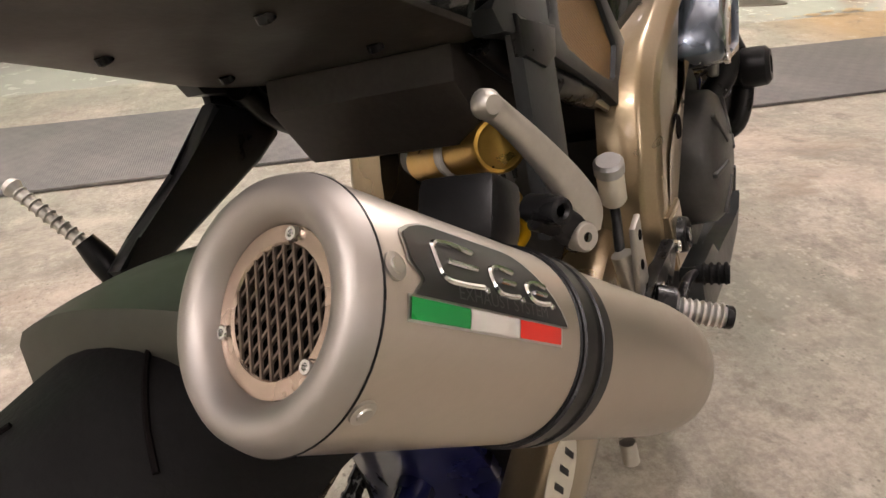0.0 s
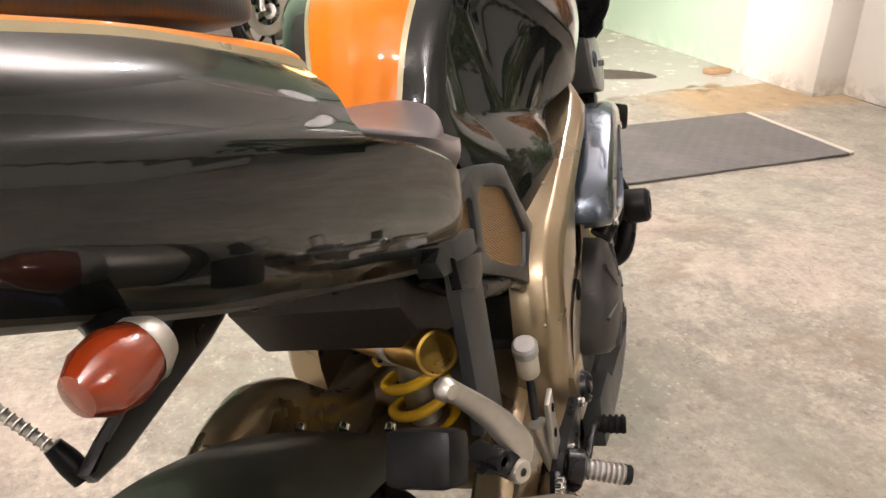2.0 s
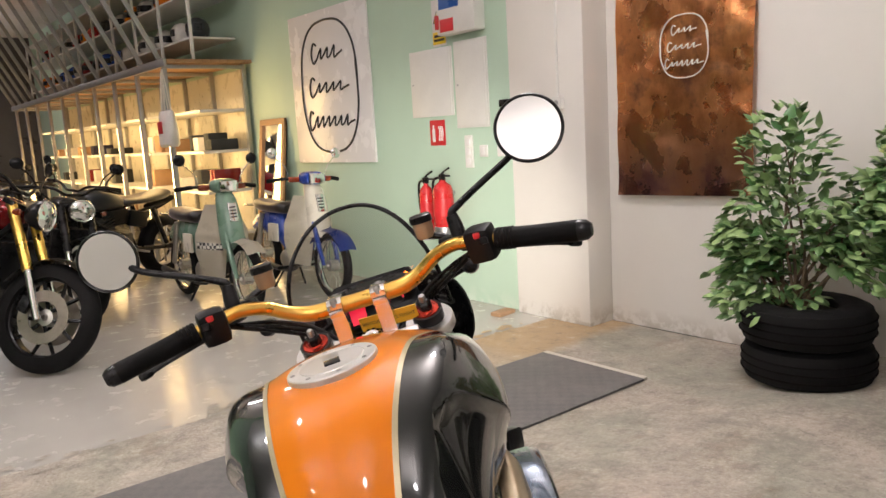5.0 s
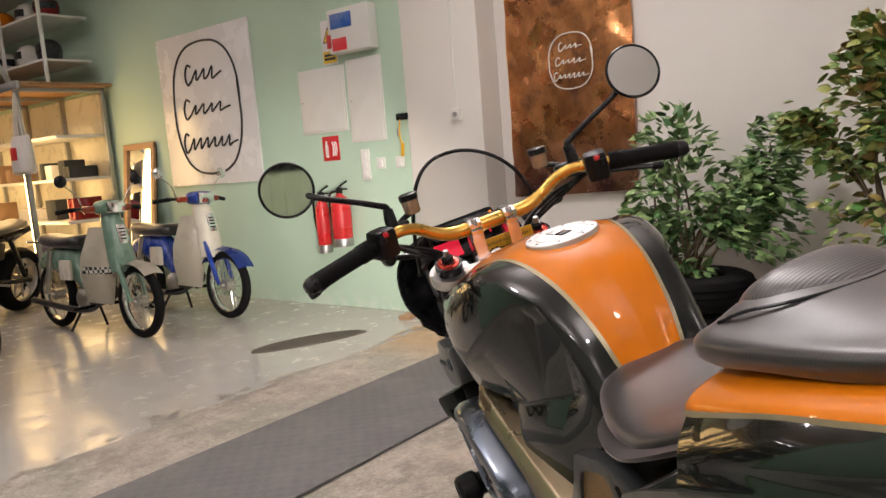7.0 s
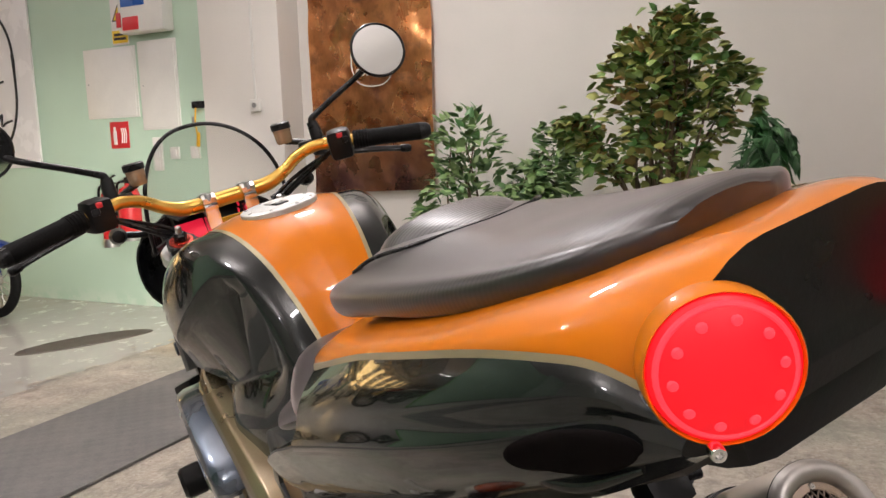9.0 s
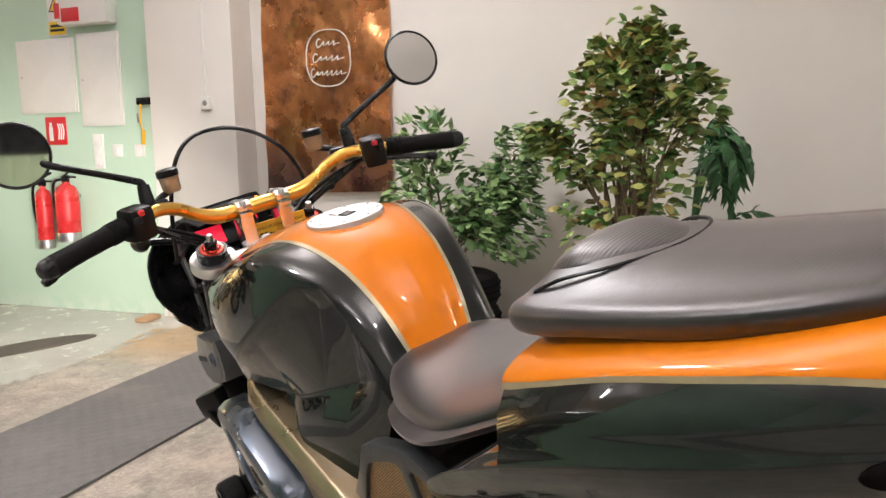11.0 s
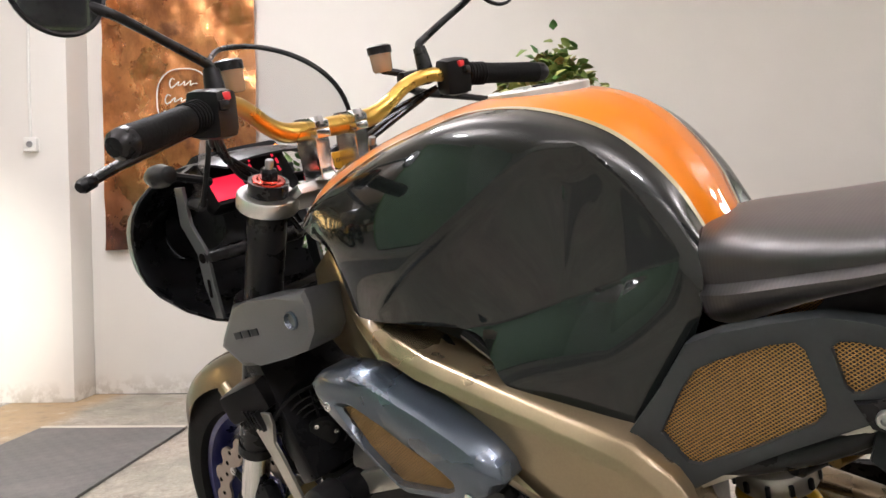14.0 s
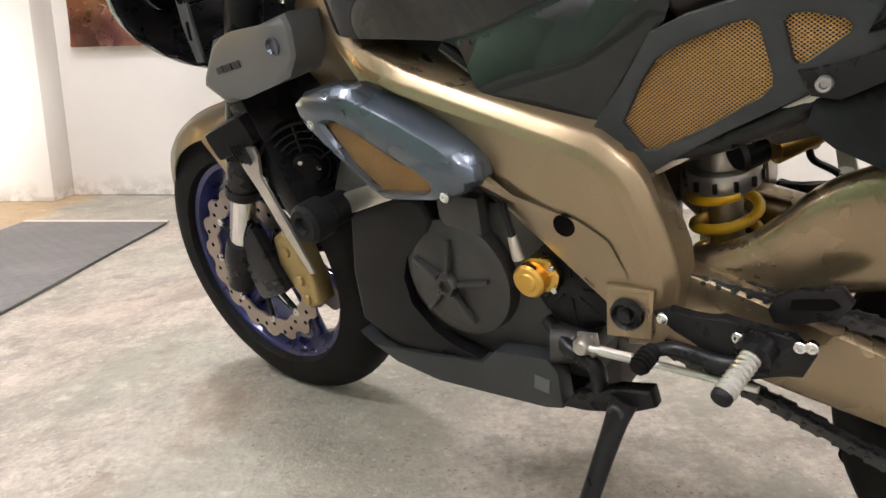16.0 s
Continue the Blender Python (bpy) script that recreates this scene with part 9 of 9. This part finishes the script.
def moped(m, label, body_mat, leg_mat, checks):
    """A step-through moped on its centre stand, front wheel ahead (+y)."""
    t = thing("moped", m, label, "moped", "step-through mopeds")
    ya, yb, r = 0.60, -0.60, 0.275
    spoked_wheel(t, (0, ya, r), r, 0.066, "chrome", r - 0.052, 28, None, "front_wheel")
    spoked_wheel(t, (0, yb, r), r, 0.070, "chrome", r - 0.052, 28, None, "rear_wheel")
    # legshield: a broad curved sheet on each side with the steering column between
    for s in (-1, 1):
        rows = []
        for k in range(17):
            v = k / 16
            z = 0.24 + 0.60 * v
            y = 0.31 + 0.04 * v + 0.05 * math.sin(v * math.pi)
            w = 0.225 - 0.11 * max(0, v - 0.6) / 0.4 - 0.07 * max(0, 0.35 - v) / 0.35
            rows.append([(s * (0.045 + (w - 0.045) * u), y - 0.17 * u ** 2.4, z + 0.03 * u * (1 - v)) for u in (0, 0.25, 0.5, 0.75, 1)])
        bm = grid_surface(rows)
        bmesh.ops.solidify(bm, geom=bm.faces[:], thickness=0.008)
        sh = part("legshield", bm, "cream", t, "cream plastic legshield")
        if checks:
            rows = []
            for k in range(3):
                v = 0.40 + 0.045 * k
                z = 0.24 + 0.60 * v
                y = 0.31 + 0.04 * v + 0.05 * math.sin(v * math.pi) + 0.011
                rows.append([(s * (0.06 + 0.160 * u), y - 0.17 * ((0.06 + 0.160 * u - 0.045) / 0.18) ** 2.4, z + 0.02 * u) for u in (0, 0.25, 0.5, 0.75, 1)])
            part("chequer_stripe", grid_surface(rows), "checks", sh, "black and white chequer stripe")
    own = bmesh.new()
    st = [(0.30, 0.050, 0.40, 0.34), (0.34, 0.062, 0.62, 0.40), (0.34, 0.066, 0.78, 0.58), (0.325, 0.072, 0.90, 0.76), (0.315, 0.070, 0.95, 0.90)]
    rings = []
    for z, w, yf, yr in ((0.50, 0.085, 0.50, 0.30), (0.60, 0.098, 0.49, 0.29), (0.75, 0.095, 0.45, 0.27), (0.88, 0.080, 0.40, 0.24), (0.94, 0.06, 0.36, 0.22)):
        rings.append([own.verts.new((w * math.cos(2 * math.pi * k / 24), (yf + yr) / 2 + (yf - yr) / 2 * math.sin(2 * math.pi * k / 24), z)) for k in range(24)])
    skin(own, rings)
    col = part("steering_cover", own, body_mat if checks else "cream", t)
    em = part("grille_badge", box(0.070, 0.016, 0.15, (0, 0.436, 0.78), 0.005, (15, 0, 0)), "chrome", col, "chrome slatted front badge")
    for k in range(4):
        part("slat", box(0.05, 0.008, 0.010, (0, 0.452 - 0.0067 * k, 0.745 + 0.025 * k), 0.002), "satin_black", em)
    # headlamp nacelle and bar
    own = bmesh.new()
    st = [(0.18, 0.05, 1.00, 0.95), (0.24, 0.095, 1.035, 0.93), (0.32, 0.10, 1.04, 0.925), (0.38, 0.085, 1.03, 0.935)]
    skin(own, [[own.verts.new(p) for p in super_ring(y, w, a, b, 3.0, 28)] for y, w, a, b in resample(st, 3)])
    nac = part("headlamp_nacelle", own, body_mat, t)
    part("headlamp_glass", box(0.145, 0.02, 0.085, (0, 0.388, 0.982), 0.018), "chrome", nac, "rectangular headlamp glass")
    hb_ = part("handlebar", tube([(-0.33, 0.16, 0.965), (-0.2, 0.22, 0.98), (0, 0.27, 0.975), (0.2, 0.22, 0.98), (0.33, 0.16, 0.965)], 0.012, 10, 4), "satin_black", t)
    for s in (-1, 1):
        part("grip", tube([(s * 0.22, 0.215, 0.98), (s * 0.34, 0.155, 0.963)], 0.017, 10, 1), "grip", hb_)
        part("indicator", box(0.09, 0.055, 0.05, (s * 0.15, 0.27, 0.975), 0.018, (0, 0, s * -15)), "orange_lens", t, "orange indicator")
        st_ = part("mirror_stalk", tube([(s * 0.17, 0.22, 0.99), (s * 0.20, 0.22, 1.08), (s * 0.28, 0.20, 1.16)], 0.005, 8, 4), "chrome", t)
        part("mirror_head", lathe([(0, -0.015), (0.03, -0.012), (0.046, 0.0), (0.046, 0.006), (0, 0.007)], 24, aim((s * 0.30, 0.20, 1.19), (s * 0.27, -1, 1.25))), "satin_black" if checks else "chrome", st_)
        part("fork_leg", tube([(s * 0.060, 0.42, 0.62), (s * 0.072, 0.50, 0.46), (s * 0.068, 0.575, 0.28)], [0.034, 0.036, 0.026], 10, 4, flat=0.6), body_mat, t)
        part("rear_shock", tube([(s * 0.10, -0.46, 0.66), (s * 0.10, -0.58, 0.30)], 0.022, 10, 1), "cast_alu", t)
    rows = []
    for k in range(17):
        a = radians((46 if checks else 30) + (95 if checks else 115) * k / 16)
        rows.append([(0.078 * (j / 4 - 0.5) * 2, ya + (r + 0.035 - 0.012 * abs(j - 2)) * math.cos(a), r + (r + 0.035 - 0.012 * abs(j - 2)) * math.sin(a)) for j in range(5)])
    bm = grid_surface(rows)
    bmesh.ops.solidify(bm, geom=bm.faces[:], thickness=0.003)
    part("front_mudguard", bm, "cream" if checks else body_mat, t)
    own = bmesh.new()
    st = [(0.22, 0.05, 0.46, 0.36), (0.05, 0.055, 0.40, 0.30), (-0.10, 0.06, 0.46, 0.32), (-0.20, 0.085, 0.66, 0.38), (-0.40, 0.095, 0.68, 0.44), (-0.62, 0.08, 0.66, 0.50), (-0.78, 0.05, 0.58, 0.48)]
    skin(own, [[own.verts.new(p) for p in super_ring(y, w, a, b, 2.6, 26)] for y, w, a, b in resample(st, 4)])
    part("frame_body", own, body_mat, t)
    own = bmesh.new()
    st = [(-0.08, 0.07, 0.75, 0.67), (-0.14, 0.115, 0.775, 0.665), (-0.30, 0.125, 0.765, 0.665), (-0.50, 0.12, 0.775, 0.67), (-0.64, 0.10, 0.785, 0.685), (-0.68, 0.06, 0.77, 0.70)]
    skin(own, [[own.verts.new(p) for p in super_ring(y, w, a, b, 3.0, 24)] for y, w, a, b in resample(st, 3)])
    part("saddle", own, "vinyl", t, "black vinyl saddle")
    for s in (-1, 1):
        part("side_cover", box(0.02, 0.18, 0.16, (s * 0.105, -0.24, 0.50), 0.03), "cream", t)
    eng_ = part("engine", tube([(0, -0.08, 0.28), (0, 0.04, 0.30), (0, 0.20, 0.33)], [0.10, 0.09, 0.07], 18, 4), "engine", t)
    part("engine_cover", lathe([(0, 0.03), (0.05, 0.028), (0.075, 0.01), (0.078, -0.02)], 24, aim((0.09, -0.05, 0.28), (1, -0.05, 0.28))), "cast_alu", eng_)
    part("exhaust", tube([(0.06, 0.20, 0.28), (0.11, 0.10, 0.20), (0.13, -0.2, 0.20), (0.14, -0.75, 0.24)], [0.014, 0.016, 0.026, 0.026], 12, 4), "engine", t)
    for s in (-1, 1):
        part("stand_leg", tube([(s * 0.06, -0.10, 0.22), (s * 0.15, -0.16, 0.02)], 0.011, 8, 1), "satin_black", t)
        part("foot_rest", tube([(s * 0.06, 0.06, 0.22), (s * 0.22, 0.06, 0.22)], 0.014, 8, 1), "grip", t)
    part("rear_rack", tube([(-0.09, -0.66, 0.72), (-0.09, -0.86, 0.72), (0.09, -0.86, 0.72), (0.09, -0.66, 0.72)], 0.008, 8, 2), "chrome", t)
    return t


moped(stand_pose(-1.36, 1.62, -1.40, 2.82, -2), "sage green and cream moped with chequered stripe on its stand", "moped_green", "cream", True)
moped(stand_pose(-0.66, 1.52, -0.66, 2.72, -3), "royal blue and cream moped on its stand", "moped_blue", "cream", False)

# ---------------------------------------------------------------- shelves, mirror, shop furniture


def leaning_mirror():
    t = thing("standing_mirror", pose(-0.20, 3.62, 0.02) @ pose(0, 0, 0, 0, 7, 0), "tall dark-framed mirror leaning on the shop wall", "mirror")
    part("glass", box(0.008, 0.46, 1.44, (0, 0, 0.74), 0.001), "mirror", t)
    for y in (-0.255, 0.255):
        part("frame_side", box(0.03, 0.06, 1.52, (-0.004, y, 0.75), 0.004), "wood", t)
    for z in (0.02, 1.49):
        part("frame_end", box(0.03, 0.57, 0.06, (-0.005, 0, z), 0.004), "wood", t)
    part("back_board", box(0.01, 0.56, 1.50, (0.02, 0, 0.75), 0.002), "satin_black", t)


leaning_mirror()


def helmet(m, mat, label):
    t = thing("helmet", m, label, "helmet", "helmets on the upper shelf")
    prof = [(0.09, -0.09), (0.118, -0.06), (0.128, 0.0), (0.118, 0.06), (0.085, 0.105), (0.04, 0.128), (0, 0.132)]
    part("shell", lathe(prof, 24), mat, t)
    rows = []
    for k in range(9):
        a = radians(-60 + 120 * k / 8) - math.pi / 2
        rows.append([(0.131 * math.cos(a), 0.131 * math.sin(a), -0.02), (0.127 * math.cos(a), 0.127 * math.sin(a), 0.055)])
    part("visor", grid_surface(rows), "satin_black", t)
    part("neck_trim", ring_bar((0, 0, -0.09), (0, 0, 1), 0.092, 0.009, 24, 6), "satin_black", t)
    return t


def shelving():
    y0, y1, x0 = 4.15, 12.2, -0.92
    deck = thing("shelf_unit", pose(0, 0, 0), "long steel and timber shelving with warm lit compartments", "shelf")
    bays = [y0 + (y1 - y0) * k / 9 for k in range(10)]
    for y in bays:
        for x in (x0, -0.06):
            part("post", box(0.045, 0.045, 2.16, (x, y, 1.08), 0.004), "steel", deck)
        part("rail", box(-x0 - 0.06, 0.04, 0.04, ((x0 - 0.06) / 2, y, 2.12), 0.003), "steel", deck)
    for k in range(10):
        part("deck_board", box(0.088, y1 - y0 + 0.3, 0.035, (x0 + 0.03 + 0.092 * k, (y0 + y1) / 2, 2.165), 0.004), "wood", deck, "timber deck board")
    part("deck_edge", box(0.03, y1 - y0 + 0.3, 0.08, (x0 - 0.035, (y0 + y1) / 2, 2.15), 0.003), "steel", deck)
    for z in (0.30, 0.78, 1.22, 1.66):
        for a, b in zip(bays, bays[1:]):
            part("shelf_board", box(0.52, b - a - 0.06, 0.03, (-0.32, (a + b) / 2, z), 0.003), "plastic_white", deck)
    for y in bays[:9]:
        part("led_strip", box(0.02, 0.028, 1.15, (x0 - 0.005, y + 0.045, 0.98), 0.002), "led", deck, "glowing warm strip light")
    # rear panels of the lit bays
    part("back_panel", box(0.01, y1 - y0, 2.1, (-0.03, (y0 + y1) / 2, 1.05), 0), "cream", deck)
    rnd = random.Random(4)
    kinds = ["box_card", "cloth_navy", "cloth_white", "box_card", "panel_grey", "tank_red"]
    for a, b in zip(bays, bays[1:]):
        for z in (0.315, 0.795, 1.235):
            y = a + 0.12
            while y < b - 0.2:
                w, h = rnd.uniform(0.10, 0.26), rnd.uniform(0.08, 0.24)
                if rnd.random() < 0.5:
                    k = rnd.choice(kinds)
                    solid("stored_box" if k == "box_card" else "folded_cloth", box(rnd.uniform(0.2, 0.34), w, h, (-0.30, y + w / 2, z + h / 2 + 0.001), 0.012), k, {"box_card": "brown cardboard box on a shop shelf", "cloth_navy": "folded navy cloth on a shop shelf", "cloth_white": "folded white shirts on a shop shelf"}.get(k, "folded dark goods stacked on a shop shelf"), "box" if k == "box_card" else "goods", "goods on the shelves")
                y += w + rnd.uniform(0.03, 0.12)
    # upper white shelf with helmets
    up = thing("upper_shelf", pose(0, 0, 0), "white two-tier rack with helmets above the shelving", "shelf")
    for k in range(10):
        y = y0 - 0.05 + (y1 - y0) * k / 9
        part("upright", box(0.03, 0.03, 1.10, (-0.62, y, 2.74), 0.003), "plastic_white", up)
    for z in (2.42, 2.86, 3.24):
        part("tier", box(0.50, y1 - y0, 0.022, (-0.36, (y0 + y1) / 2, z), 0.003), "plastic_white", up)
    cols = ["helmet_red", "helmet_blue", "helmet_white", "tank_red", "panel_grey", "helmet_white", "orange"]
    words = {"helmet_red": "glossy red helmet", "helmet_blue": "glossy blue helmet", "helmet_white": "off-white helmet", "tank_red": "dark red helmet", "panel_grey": "dark grey helmet", "orange": "orange helmet"}
    for z in (2.432, 2.872):
        y = y0 + 0.25
        while y < y1 - 0.2:
            c = rnd.choice(cols)
            helmet(pose(-0.40 + rnd.uniform(-0.04, 0.04), y, z + 0.10, 0, 0, rnd.uniform(-150, -30)), c, words[c] + " on the white rack")
            y += rnd.uniform(0.38, 0.62)
    # slanting steel rails in front of the rack
    rl = thing("slanted_rail", pose(0, 0, 0), "row of slanting galvanised bars above the shelving", "railing")
    for k in range(15):
        y = y0 + 0.1 + (y1 - y0) * k / 14
        part("bar", box(0.05, 0.03, 1.55, (x0 - 0.33, y, 2.86), 0.003, (0, -26, 0)), "steel", rl)
    part("top_rail", box(0.05, y1 - y0, 0.05, (x0 - 0.68, (y0 + y1) / 2, 3.55), 0.004), "steel", rl)
    # cotton bag hanging from the deck
    bag = thing("tote_bag", pose(x0 - 0.06, 4.05, 1.30), "white cotton tote bag with red print hanging from the shelf", "bag")
    own = bmesh.new()
    rings = []
    for z, w, d in ((0.0, 0.17, 0.05), (0.03, 0.19, 0.075), (0.18, 0.185, 0.07), (0.34, 0.18, 0.04), (0.37, 0.18, 0.02)):
        rings.append([own.verts.new((d * math.cos(2 * math.pi * k / 24), w * (abs(math.sin(2 * math.pi * k / 24)) ** 0.6) * (1 if math.sin(2 * math.pi * k / 24) > 0 else -1), z)) for k in range(24)])
    skin(own, rings)
    body_ = part("body", own, "cloth_white", bag)
    for s in (-1, 1):
        part("handle", tube([(s * 0.015, -0.09, 0.36), (s * 0.01, -0.04, 0.62), (0, 0, 0.78), (s * 0.01, 0.04, 0.62), (s * 0.015, 0.09, 0.36)], 0.010, 6, 4, flat=0.4), "cloth_white", bag)
    part("print", box(0.004, 0.13, 0.12, (-0.072, 0.03, 0.2), 0.001), "sign_red", body_, "red printed mark")


shelving()


def shop_back():
    t = thing("shop_counter", pose(-4.9, 13.2, 0), "long timber counter with helmets in front of the dark wall", "counter")
    part("front", box(3.6, 0.6, 0.85, (0, 0, 0.43), 0.01), "plastic_white", t)
    part("top", box(3.8, 0.75, 0.05, (0, 0, 0.88), 0.008), "wood", t)
    rnd = random.Random(9)
    for k in range(9):
        c = rnd.choice(["helmet_red", "satin_black", "helmet_white", "orange"])
        helmet(pose(-6.4 + 0.37 * k, 13.1, 0.996, 0, 0, rnd.uniform(-30, 30)), c, {"helmet_red": "glossy red helmet", "satin_black": "black helmet", "helmet_white": "off-white helmet", "orange": "orange helmet"}[c] + " on the timber counter")
    s = thing("hanging_shirt", pose(-4.6, 14.9, 1.35), "white shirt hung on the charcoal wall", "shirt")
    part("torso", box(0.55, 0.05, 0.7, (0, 0, 0), 0.02), "cloth_white", s)
    for q in (-1, 1):
        part("sleeve", box(0.24, 0.05, 0.2, (0.36 * q, 0, 0.22), 0.02, (0, 35 * q, 0)), "cloth_white", s)
    for k in range(3):
        w = thing(f"window_{k + 1}", pose(-6.0 + 1.9 * k, 14.97, 1.7), "dark window in the charcoal end wall", "window", kind="structure")
        part("pane", box(1.5, 0.02, 0.9, (0, 0, 0), 0.003), "satin_black", w)
        for x in (-0.77, 0.77):
            part("window_frame", box(0.06, 0.05, 1.0, (x, -0.01, 0), 0.004), "satin_black", w)


shop_back()
for y in (4.6, 6.4, 8.2, 10.0, 11.6):
    lamp("shelf_light", "AREA", pose(-0.90, y, 1.15, 0, -90, 0), 46, (1.0, 0.64, 0.24), (1.5, 0.6))
    lamp("shelf_light", "AREA", pose(-1.02, y, 1.15, 0, 90, 0), 34, (1.0, 0.64, 0.24), (1.5, 0.6))
lamp("shelf_light", "AREA", pose(-0.62, 4.02, 1.15, -90, 0, 0), 26, (1.0, 0.64, 0.24), (0.5, 1.5))
